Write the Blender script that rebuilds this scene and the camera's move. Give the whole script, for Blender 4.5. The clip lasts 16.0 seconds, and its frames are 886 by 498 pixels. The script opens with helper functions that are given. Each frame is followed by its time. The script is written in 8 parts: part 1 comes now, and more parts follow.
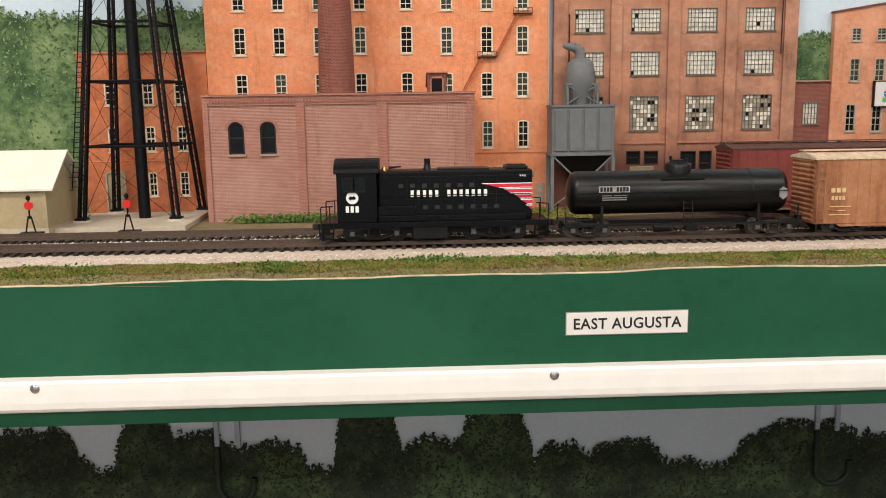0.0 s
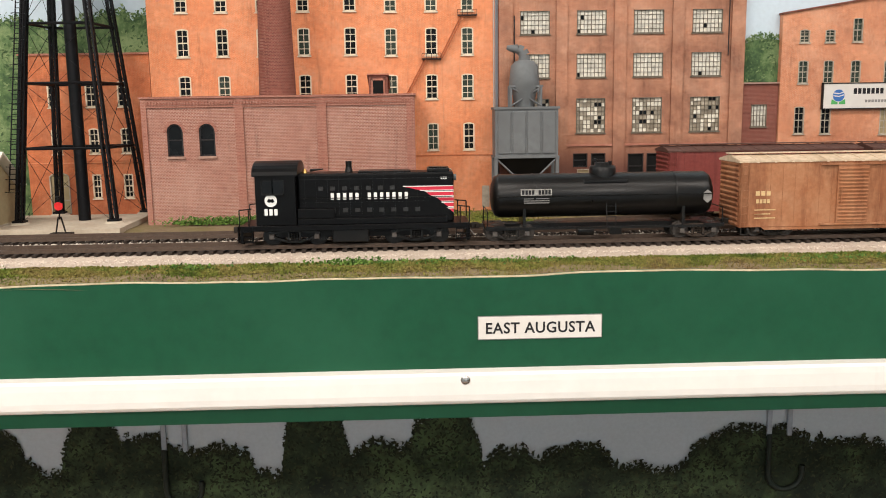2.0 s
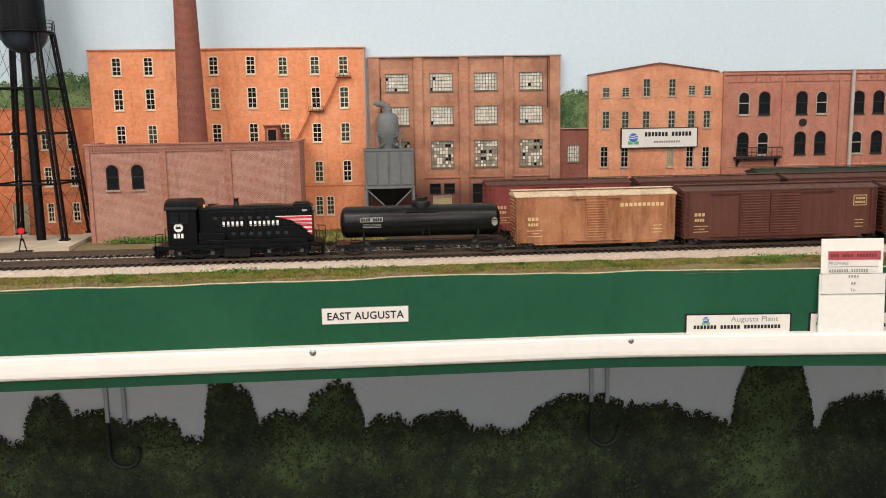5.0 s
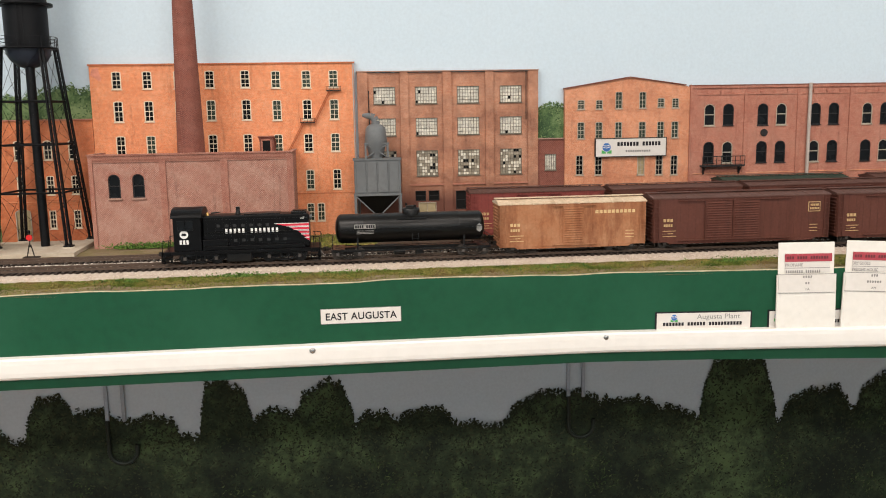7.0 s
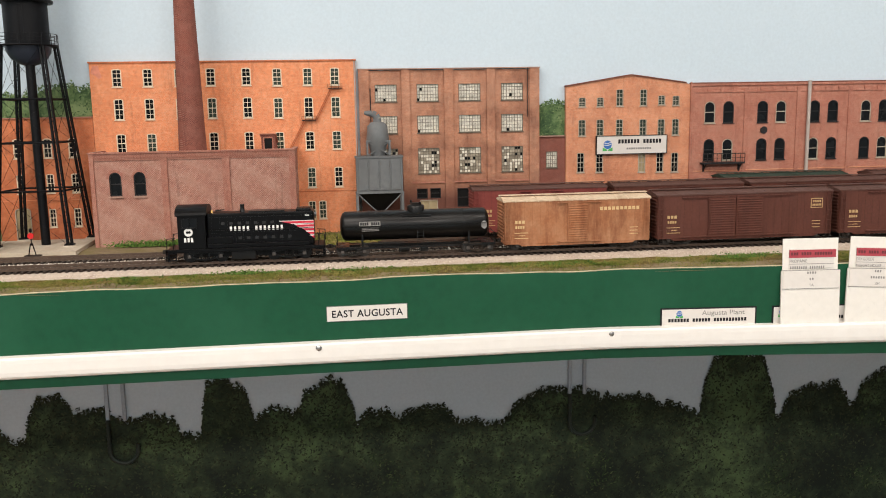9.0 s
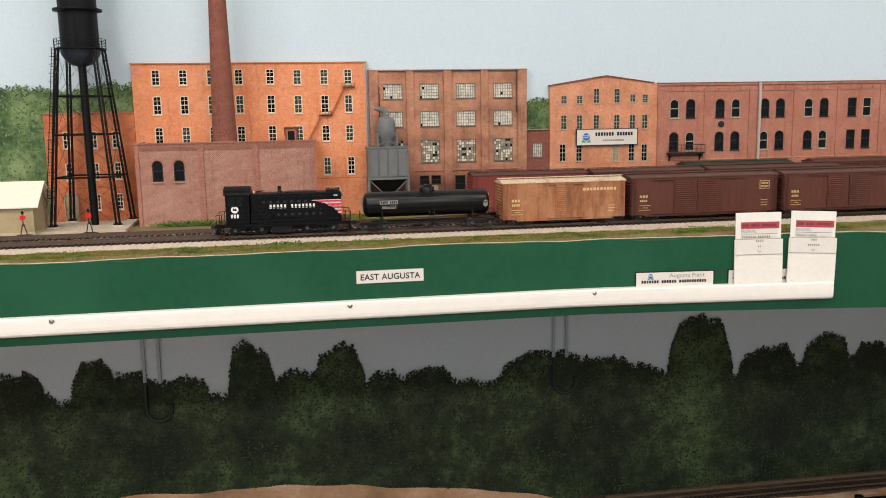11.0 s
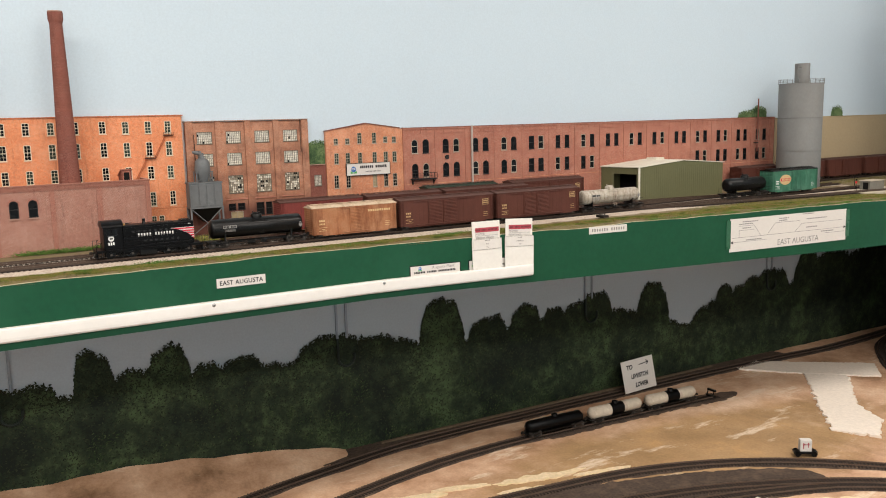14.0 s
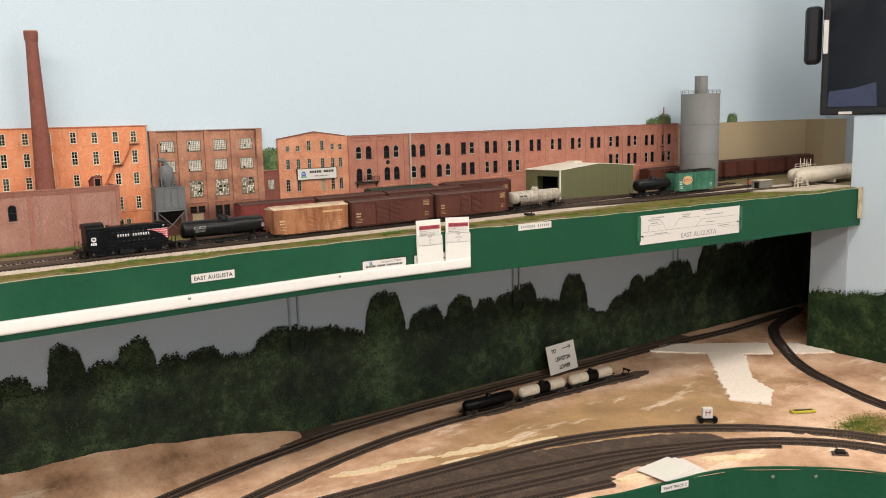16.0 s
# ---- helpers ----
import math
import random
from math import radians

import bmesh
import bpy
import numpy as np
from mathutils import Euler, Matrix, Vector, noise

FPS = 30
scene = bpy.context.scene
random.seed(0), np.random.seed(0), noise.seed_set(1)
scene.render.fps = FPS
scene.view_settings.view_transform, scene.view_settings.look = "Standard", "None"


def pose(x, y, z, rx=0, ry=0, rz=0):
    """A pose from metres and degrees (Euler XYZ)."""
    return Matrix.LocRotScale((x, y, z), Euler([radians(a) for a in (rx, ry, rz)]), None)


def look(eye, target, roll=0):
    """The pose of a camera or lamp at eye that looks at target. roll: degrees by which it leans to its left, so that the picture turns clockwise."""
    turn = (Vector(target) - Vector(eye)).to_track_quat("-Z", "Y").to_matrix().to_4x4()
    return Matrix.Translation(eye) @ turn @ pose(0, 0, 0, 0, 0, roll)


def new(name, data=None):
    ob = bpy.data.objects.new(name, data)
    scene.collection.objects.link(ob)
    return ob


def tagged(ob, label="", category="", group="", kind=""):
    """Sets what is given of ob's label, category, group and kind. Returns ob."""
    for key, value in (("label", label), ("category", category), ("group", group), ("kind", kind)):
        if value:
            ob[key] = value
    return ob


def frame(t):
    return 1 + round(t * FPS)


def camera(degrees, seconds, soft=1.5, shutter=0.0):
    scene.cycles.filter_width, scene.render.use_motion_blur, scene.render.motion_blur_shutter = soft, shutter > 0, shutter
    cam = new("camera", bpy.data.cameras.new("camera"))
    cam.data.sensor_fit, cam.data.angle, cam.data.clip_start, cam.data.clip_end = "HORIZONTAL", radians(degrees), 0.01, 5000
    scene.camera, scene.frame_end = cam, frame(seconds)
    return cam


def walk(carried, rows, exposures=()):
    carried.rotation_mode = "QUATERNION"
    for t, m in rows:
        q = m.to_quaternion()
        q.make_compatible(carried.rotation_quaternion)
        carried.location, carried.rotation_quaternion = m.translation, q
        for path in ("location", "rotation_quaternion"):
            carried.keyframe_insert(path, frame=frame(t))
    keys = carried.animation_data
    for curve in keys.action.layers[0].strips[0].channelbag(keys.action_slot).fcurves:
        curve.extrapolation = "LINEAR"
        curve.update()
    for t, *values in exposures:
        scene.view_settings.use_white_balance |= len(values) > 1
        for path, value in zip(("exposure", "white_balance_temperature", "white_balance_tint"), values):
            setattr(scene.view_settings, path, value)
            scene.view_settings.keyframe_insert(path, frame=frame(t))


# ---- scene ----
cam = camera(55.17, 16.0, 1.0)
walk(cam, [
    (0, look((-0.1189, -0.7377, 0.0880), (-0.0853, 0.2483, -0.0756), -0.89)),
    (0.5, look((-0.1181, -0.7246, 0.0995), (-0.0912, 0.2615, -0.0641), -0.87)),
    (1, look((-0.1199, -0.7244, 0.1000), (-0.0957, 0.2621, -0.0620), -0.92)),
    (1.5, look((-0.1114, -0.7256, 0.1037), (-0.0858, 0.2608, -0.0588), -0.94)),
    (2, look((-0.0680, -0.7353, 0.0874), (-0.0393, 0.2512, -0.0739), -0.86)),
    (2.5, look((0.0108, -0.7797, 0.1005), (0.0395, 0.2070, -0.0593), -1.10)),
    (3, look((0.0680, -0.8334, 0.1136), (0.1034, 0.1536, -0.0435), -1.14)),
    (3.5, look((0.0924, -0.8609, 0.1145), (0.1347, 0.1259, -0.0420), -1.13)),
    (4, look((0.0758, -0.8752, 0.1091), (0.1262, 0.1110, -0.0484), -1.01)),
    (4.5, look((0.0334, -0.9018, 0.1120), (0.0919, 0.0839, -0.0462), -1.00)),
    (5, look((0.0111, -0.9400, 0.1250), (0.0843, 0.0449, -0.0322), -1.01)),
    (7.5, look((-0.0100, -0.9919, 0.1367), (0.0980, -0.0101, -0.0198), -0.98)),
    (8, look((-0.0154, -0.9876, 0.1354), (0.0958, -0.0063, -0.0217), -0.97)),
    (10.5, look((-0.0353, -1.0244, 0.1336), (0.1010, -0.0462, -0.0229), -1.05)),
    (11, look((-0.0805, -1.1206, 0.1295), (0.0740, -0.1452, -0.0278), -1.01)),
    (11.5, look((-0.1097, -1.2157, 0.1431), (0.0929, -0.2490, -0.0130), -1.27)),
    (12, look((-0.1473, -1.2902, 0.1525), (0.1655, -0.3529, -0.0011), -1.43)),
    (12.5, look((-0.1862, -1.3410, 0.1643), (0.2340, -0.4461, 0.0145), -1.50)),
    (13, look((-0.2403, -1.3659, 0.1847), (0.2220, -0.4920, 0.0345), -1.49)),
    (13.5, look((-0.2783, -1.3969, 0.1953), (0.2038, -0.5340, 0.0439), -1.38)),
    (14, look((-0.3294, -1.4083, 0.1831), (0.1630, -0.5515, 0.0301), -1.39)),
    (14.5, look((-0.3955, -1.4617, 0.1973), (0.1132, -0.6144, 0.0447), -1.44)),
    (15, look((-0.4325, -1.5131, 0.1977), (0.1047, -0.6833, 0.0465), -1.56)),
    (15.5, look((-0.4501, -1.5185, 0.2050), (0.1101, -0.7046, 0.0515), -1.46)),
    (16, look((-0.4518, -1.5178, 0.2009), (0.1216, -0.7133, 0.0461), -1.41)),
], [(0, 0.08), (1.5, 0.24), (3.5, 0.13), (7.5, 0.11), (11, 0.05), (12.5, -0.07), (14, 0.06), (16, 0.12)])

# ---------- light: ceiling tubes over the aisle ----------
world = bpy.data.worlds.new("world")
scene.world = world
world.use_nodes = True
world.node_tree.nodes["Background"].inputs[0].default_value = (0.95, 0.97, 1.0, 1)
world.node_tree.nodes["Background"].inputs[1].default_value = 0.06


def ceiling_tube(x, y, z, watts, sx=1.2, sy=0.30):
    lamp = bpy.data.lights.new("tube_light", "AREA")
    lamp.shape, lamp.size, lamp.size_y, lamp.energy = "RECTANGLE", sx, sy, watts
    lamp.color = (1.0, 0.905, 0.825)
    ob = new("tube_light", lamp)
    ob.location = (x, y, z)
    return ob


TUBES = ((-1.05, -0.95, 25.0), (0.45, -0.95, 8.0), (1.55, -0.95, 13.0), (-1.05, -2.45, 38.0), (0.70, -2.45, 38.0))
for lx, ly, lw in TUBES:
    ceiling_tube(lx, ly, 1.19, lw)


# ---------- materials ----------
def nodes_of(name):
    m = bpy.data.materials.new(name)
    m.use_nodes = True
    nt = m.node_tree
    return m, nt, nt.nodes["Principled BSDF"]


def link(nt, a, b):
    nt.links.new(a, b)


def noise_node(nt, vec, scale, detail=4.0, rough=0.6):
    n = nt.nodes.new("ShaderNodeTexNoise")
    n.inputs["Scale"].default_value, n.inputs["Detail"].default_value, n.inputs["Roughness"].default_value = scale, detail, rough
    link(nt, vec, n.inputs["Vector"])
    return n.outputs["Fac"]


def ramp_node(nt, fac, stops):
    r = nt.nodes.new("ShaderNodeValToRGB")
    while len(r.color_ramp.elements) < len(stops):
        r.color_ramp.elements.new(0.5)
    for e, (p, c) in zip(r.color_ramp.elements, stops):
        e.position, e.color = p, (*c, 1) if len(c) == 3 else c
    link(nt, fac, r.inputs["Fac"])
    return r.outputs["Color"]


def mix_node(nt, fac, a, b, mode="MIX"):
    n = nt.nodes.new("ShaderNodeMix")
    n.data_type, n.blend_type = "RGBA", mode
    for sock, v in ((n.inputs[0], fac), (n.inputs[6], a), (n.inputs[7], b)):
        if isinstance(v, (int, float)):
            sock.default_value = v
        elif isinstance(v, tuple):
            sock.default_value = (*v, 1)
        else:
            link(nt, v, sock)
    return n.outputs[2]


def bump_node(nt, height, strength, dist, bsdf):
    b = nt.nodes.new("ShaderNodeBump")
    b.inputs["Strength"].default_value, b.inputs["Distance"].default_value = strength, dist
    link(nt, height, b.inputs["Height"])
    link(nt, b.outputs["Normal"], bsdf.inputs["Normal"])


def coords(nt, kind="Object"):
    return nt.nodes.new("ShaderNodeTexCoord").outputs[kind]


def tone(c, k):
    return tuple(max(0.0, min(1.0, v * k)) for v in c)


def mat(name, base, rough=0.6, var=0.18, scale=400.0, metal=0.0, bump=0.15, stain=None, stain_amount=0.5, spec=0.25, wide=25.0):
    m, nt, b = nodes_of(name)
    co = coords(nt)
    fine = noise_node(nt, co, scale, 5)
    col = ramp_node(nt, fine, [(0.3, tone(base, 1 - var)), (0.7, tone(base, 1 + var))])
    big = noise_node(nt, co, wide, 5, 0.65)
    if stain:
        f = ramp_node(nt, big, [(0.48, (0, 0, 0)), (0.72, (stain_amount,) * 3)])
        col = mix_node(nt, f, col, stain)
    else:
        f = ramp_node(nt, big, [(0.3, (1 - var * 0.6,) * 3), (0.7, (1 + 0 * var,) * 3)])
        col = mix_node(nt, 1.0, col, f, "MULTIPLY")
    link(nt, col, b.inputs["Base Color"])
    rr = ramp_node(nt, big, [(0.3, (max(0, rough - 0.08),) * 3), (0.7, (min(1, rough + 0.08),) * 3)])
    link(nt, rr, b.inputs["Roughness"])
    b.inputs["Metallic"].default_value = metal
    b.inputs["Specular IOR Level"].default_value = spec
    if bump:
        bump_node(nt, fine, bump, 0.0006, b)
    return m


def brick_mat(name, c1, c2, mortar, bw=0.0026, bh=0.00085, stain=(0.1, 0.04, 0.025), amount=0.45, rough=0.8, mort=0.00012, band=None, pale=0.45):
    m, nt, b = nodes_of(name)
    co = coords(nt)
    sep = nt.nodes.new("ShaderNodeSeparateXYZ")
    link(nt, co, sep.inputs[0])
    com = nt.nodes.new("ShaderNodeCombineXYZ")
    add = nt.nodes.new("ShaderNodeMath")
    add.operation = "ADD"
    link(nt, sep.outputs[0], add.inputs[0])
    link(nt, sep.outputs[1], add.inputs[1])
    link(nt, add.outputs[0], com.inputs[0])
    link(nt, sep.outputs[2], com.inputs[1])
    br = nt.nodes.new("ShaderNodeTexBrick")
    link(nt, com.outputs[0], br.inputs["Vector"])
    br.inputs["Scale"].default_value = 1.0
    br.inputs["Brick Width"].default_value, br.inputs["Row Height"].default_value = bw, bh
    br.inputs["Mortar Size"].default_value, br.inputs["Mortar Smooth"].default_value = mort, 0.3
    br.inputs["Color1"].default_value, br.inputs["Color2"].default_value = (*c1, 1), (*c2, 1)
    br.inputs["Mortar"].default_value = (*mortar, 1)
    big = noise_node(nt, co, 28.0, 7, 0.7)
    fine = noise_node(nt, co, 260.0, 4)
    f = ramp_node(nt, big, [(0.40, (0, 0, 0)), (0.66, (amount,) * 3)])
    col = mix_node(nt, f, br.outputs["Color"], stain)
    f2 = ramp_node(nt, fine, [(0.3, (0.78,) * 3), (0.7, (1.0,) * 3)])
    col = mix_node(nt, 1.0, col, f2, "MULTIPLY")
    # pale bloom in patches and faint dark runs down the wall
    bloom = ramp_node(nt, noise_node(nt, co, 17.0, 8, 0.75), [(0.50, (0, 0, 0)), (0.74, (pale,) * 3)])
    col = mix_node(nt, bloom, col, mortar)
    mp = nt.nodes.new("ShaderNodeMapping")
    mp.inputs["Scale"].default_value = (150, 150, 13)
    link(nt, co, mp.inputs["Vector"])
    runs = ramp_node(nt, noise_node(nt, mp.outputs[0], 1.0, 5, 0.7), [(0.28, (0.66,) * 3), (0.44, (1.0,) * 3)])
    col = mix_node(nt, 0.8, col, runs, "MULTIPLY")
    if band:
        # band of darker colour near the ground, with a ragged edge
        z0, z1, bc = band
        r = nt.nodes.new("ShaderNodeMapRange")
        r.inputs[1].default_value, r.inputs[2].default_value = z0, z1
        r.inputs[3].default_value, r.inputs[4].default_value = 1.0, 0.0
        wob = nt.nodes.new("ShaderNodeMath")
        wob.operation = "MULTIPLY_ADD"
        wob.inputs[1].default_value = 0.02
        link(nt, big, wob.inputs[0])
        link(nt, sep.outputs[2], wob.inputs[2])
        link(nt, wob.outputs[0], r.inputs[0])
        col = mix_node(nt, r.outputs[0], col, bc)
    link(nt, col, b.inputs["Base Color"])
    b.inputs["Roughness"].default_value = rough
    b.inputs["Specular IOR Level"].default_value = 0.25
    bump_node(nt, br.outputs["Fac"], 0.35, -0.0003, b)
    return m


def foliage_mat(name, dark, mid, light, scale=90.0, rough=0.85):
    m, nt, b = nodes_of(name)
    co = coords(nt)
    n1 = noise_node(nt, co, scale, 8, 0.75)
    n2 = noise_node(nt, co, scale * 0.18, 4, 0.6)
    mx = nt.nodes.new("ShaderNodeMath")
    mx.operation = "MULTIPLY_ADD"
    mx.inputs[1].default_value = 0.55
    link(nt, n2, mx.inputs[0])
    hal = nt.nodes.new("ShaderNodeMath")
    hal.operation = "MULTIPLY"
    hal.inputs[1].default_value = 0.5
    link(nt, n1, hal.inputs[0])
    link(nt, hal.outputs[0], mx.inputs[2])
    col = ramp_node(nt, mx.outputs[0], [(0.44, dark), (0.53, mid), (0.63, light)])
    link(nt, col, b.inputs["Base Color"])
    b.inputs["Roughness"].default_value = rough
    b.inputs["Specular IOR Level"].default_value = 0.2
    return m


def island_mat(name, stops, rough=0.85, spec=0.2):
    m, nt, b = nodes_of(name)
    g = nt.nodes.new("ShaderNodeNewGeometry")
    col = ramp_node(nt, g.outputs["Random Per Island"], stops)
    link(nt, col, b.inputs["Base Color"])
    b.inputs["Roughness"].default_value = rough
    b.inputs["Specular IOR Level"].default_value = spec
    return m


def turf_mat(name, stops):
    # drifts of green and straw, with a little change from tuft to tuft
    m, nt, b = nodes_of(name)
    co = coords(nt)
    col = ramp_node(nt, noise_node(nt, co, 38.0, 4, 0.6), stops)
    g = nt.nodes.new("ShaderNodeNewGeometry")
    f = ramp_node(nt, g.outputs["Random Per Island"], [(0.0, (0.50,) * 3), (1.0, (1.0,) * 3)])
    link(nt, mix_node(nt, 1.0, col, f, "MULTIPLY"), b.inputs["Base Color"])
    b.inputs["Roughness"].default_value = 0.9
    b.inputs["Specular IOR Level"].default_value = 0.15
    return m


def ground_mat(name, cols, scale=14.0, fine=300.0, bump=0.3):
    m, nt, b = nodes_of(name)
    co = coords(nt)
    n1 = noise_node(nt, co, scale, 7, 0.65)
    n2 = noise_node(nt, co, fine, 4)
    step = 0.5 / max(1, len(cols) - 1)
    col = ramp_node(nt, n1, [(0.27 + step * i, c) for i, c in enumerate(cols)])
    f2 = ramp_node(nt, n2, [(0.3, (0.75,) * 3), (0.7, (1.0,) * 3)])
    col = mix_node(nt, 1.0, col, f2, "MULTIPLY")
    link(nt, col, b.inputs["Base Color"])
    b.inputs["Roughness"].default_value = 0.9
    b.inputs["Specular IOR Level"].default_value = 0.2
    bump_node(nt, n2, bump, 0.001, b)
    return m


def low_ground_mat():
    # cream and pink plaster with an ochre wash brushed over the middle and pale drags
    m, nt, b = nodes_of("bare_tan_plaster_ground")
    co = coords(nt)
    n1 = noise_node(nt, co, 6.0, 8, 0.68)
    base = ramp_node(nt, n1, [(0.30, (0.22, 0.125, 0.068)), (0.42, (0.45, 0.27, 0.165)), (0.52, (0.58, 0.375, 0.245)), (0.66, (0.72, 0.52, 0.37))])
    mp = nt.nodes.new("ShaderNodeMapping")
    mp.inputs["Location"].default_value = (-0.80 * 2.0, 0.36 * 5.5, 0.432)
    mp.inputs["Scale"].default_value = (2.0, 5.5, 1.0)
    link(nt, co, mp.inputs["Vector"])
    ln = nt.nodes.new("ShaderNodeVectorMath")
    ln.operation = "LENGTH"
    link(nt, mp.outputs[0], ln.inputs[0])
    wob = nt.nodes.new("ShaderNodeMath")
    wob.operation = "MULTIPLY_ADD"
    wob.inputs[1].default_value = 1.1
    link(nt, n1, wob.inputs[0])
    link(nt, ln.outputs["Value"], wob.inputs[2])
    wash = ramp_node(nt, noise_node(nt, co, 11.0, 6, 0.6), [(0.3, (0.27, 0.170, 0.080)), (0.6, (0.40, 0.255, 0.125)), (0.75, (0.52, 0.31, 0.13))])
    fac = nt.nodes.new("ShaderNodeMapRange")
    fac.inputs[1].default_value, fac.inputs[2].default_value = 1.25, 1.65
    fac.inputs[3].default_value, fac.inputs[4].default_value = 0.9, 0.0
    link(nt, wob.outputs[0], fac.inputs[0])
    col = mix_node(nt, fac.outputs[0], base, wash)
    drag = nt.nodes.new("ShaderNodeMapping")
    drag.inputs["Scale"].default_value = (5.0, 17.0, 5.0)
    drag.inputs["Rotation"].default_value = (0, 0, 0.35)
    link(nt, co, drag.inputs["Vector"])
    f = ramp_node(nt, noise_node(nt, drag.outputs[0], 1.0, 6, 0.7), [(0.58, (0, 0, 0)), (0.66, (0.75,) * 3)])
    col = mix_node(nt, f, col, (0.76, 0.62, 0.47))
    n2 = noise_node(nt, co, 220.0, 4)
    col = mix_node(nt, 1.0, col, ramp_node(nt, n2, [(0.3, (0.82,) * 3), (0.7, (1.0,) * 3)]), "MULTIPLY")
    link(nt, col, b.inputs["Base Color"])
    b.inputs["Roughness"].default_value = 0.9
    b.inputs["Specular IOR Level"].default_value = 0.2
    bump_node(nt, n2, 0.25, 0.001, b)
    return m


def streak_mat(name, base, pale, rust, rough=0.75, pull=9.0):
    # paint with rust that has run down the side
    m, nt, b = nodes_of(name)
    co = coords(nt)
    mp = nt.nodes.new("ShaderNodeMapping")
    mp.inputs["Scale"].default_value = (pull * 22, pull * 22, 16)
    link(nt, co, mp.inputs["Vector"])
    run = noise_node(nt, mp.outputs[0], 1.0, 5, 0.65)
    big = noise_node(nt, co, 45.0, 5, 0.65)
    fine = noise_node(nt, co, 420.0, 4)
    col = mix_node(nt, ramp_node(nt, big, [(0.35, (0, 0, 0)), (0.65, (1, 1, 1))]), base, pale)
    col = mix_node(nt, ramp_node(nt, run, [(0.47, (0, 0, 0)), (0.68, (0.85,) * 3)]), col, rust)
    col = mix_node(nt, 1.0, col, ramp_node(nt, fine, [(0.3, (0.8,) * 3), (0.7, (1.0,) * 3)]), "MULTIPLY")
    link(nt, col, b.inputs["Base Color"])
    b.inputs["Roughness"].default_value = rough
    b.inputs["Specular IOR Level"].default_value = 0.2
    bump_node(nt, fine, 0.12, 0.0005, b)
    return m


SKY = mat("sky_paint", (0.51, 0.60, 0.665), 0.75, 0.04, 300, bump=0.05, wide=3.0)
# darker, greyer copy of SKY with the deck's shade put into the colour
SKY_SHADED = mat("shaded_sky_paint", (0.38, 0.43, 0.475), 0.5, 0.05, 300, bump=0.05, wide=3.0)
FASCIA = mat("green_fascia_paint", (0.0075, 0.060, 0.028), 0.45, 0.10, 120, bump=0.12, wide=9.0, spec=0.18, stain=(0.014, 0.082, 0.042), stain_amount=0.5)
PLASTER = mat("cream_plaster", (0.50, 0.42, 0.28), 0.85, 0.25, 120, stain=(0.22, 0.19, 0.10), stain_amount=0.8, wide=35)
WHITE_PVC = mat("white_pvc", (0.69, 0.66, 0.62), 0.35, 0.03, 100, bump=0.03, wide=12.0)
PAPER = mat("white_paper", (0.60, 0.565, 0.525), 0.6, 0.03, 200, bump=0.03)
ACRYLIC = mat("white_acrylic", (0.66, 0.63, 0.58), 0.3, 0.03, 200, bump=0.02)
INK = mat("black_ink", (0.010, 0.010, 0.012), 0.6, 0.1, 500, bump=0)
INK_RED = mat("red_band", (0.34, 0.050, 0.065), 0.5, 0.1, 300, bump=0)
INK_MAROON = mat("maroon_print", (0.13, 0.03, 0.035), 0.6, 0.1, 500, bump=0)
INK_GREY = mat("grey_print", (0.22, 0.21, 0.20), 0.6, 0.1, 500, bump=0)
INK_BLUE = mat("blue_print", (0.04, 0.14, 0.40), 0.5, 0.1, 300, bump=0)
INK_GREEN = mat("green_print", (0.08, 0.36, 0.10), 0.5, 0.1, 300, bump=0)
STEEL = mat("screw_steel", (0.35, 0.34, 0.33), 0.3, 0.1, 500, metal=1.0)
BRICK_A = brick_mat("orange_brick", (0.82, 0.29, 0.125), (0.73, 0.235, 0.095), (0.78, 0.42, 0.26), stain=(0.62, 0.17, 0.062), amount=0.5)
BRICK_W = brick_mat("wing_brick", (0.70, 0.19, 0.070), (0.58, 0.145, 0.052), (0.60, 0.28, 0.15), stain=(0.24, 0.062, 0.03), amount=0.6)
BRICK_B = brick_mat("brown_brick", (0.54, 0.23, 0.13), (0.44, 0.175, 0.098), (0.56, 0.34, 0.235), stain=(0.17, 0.072, 0.048), amount=0.75, band=(0.045, 0.075, (0.13, 0.052, 0.037)))
BRICK_C = brick_mat("salmon_brick", (0.69, 0.27, 0.135), (0.59, 0.22, 0.108), (0.72, 0.42, 0.28), stain=(0.30, 0.088, 0.045), amount=0.5)
BRICK_D = brick_mat("dark_red_brick", (0.47, 0.168, 0.112), (0.37, 0.126, 0.084), (0.54, 0.30, 0.22), stain=(0.29, 0.10, 0.068), amount=0.5)
BRICK_P = brick_mat("rose_brick", (0.31, 0.115, 0.080), (0.23, 0.08, 0.056), (0.50, 0.32, 0.255), bw=0.0024, bh=0.00112, mort=0.00022, stain=(0.34, 0.155, 0.115), amount=0.7, pale=0.4)
BRICK_PT = brick_mat("pilaster_brick", (0.34, 0.125, 0.088), (0.27, 0.095, 0.066), (0.46, 0.26, 0.20), bw=0.0027, bh=0.00115, mort=0.00014, stain=(0.33, 0.15, 0.11), amount=0.5)
BRICK_S = brick_mat("stack_brick", (0.20, 0.056, 0.040), (0.14, 0.040, 0.029), (0.27, 0.12, 0.09), bw=0.0024, bh=0.0011, mort=0.0002, stain=(0.25, 0.078, 0.052), amount=0.5)
CAPSTONE = mat("capstone", (0.36, 0.22, 0.17), 0.8, 0.2, 300)
SASH = mat("cream_window_frame", (0.66, 0.56, 0.42), 0.6, 0.12, 400)
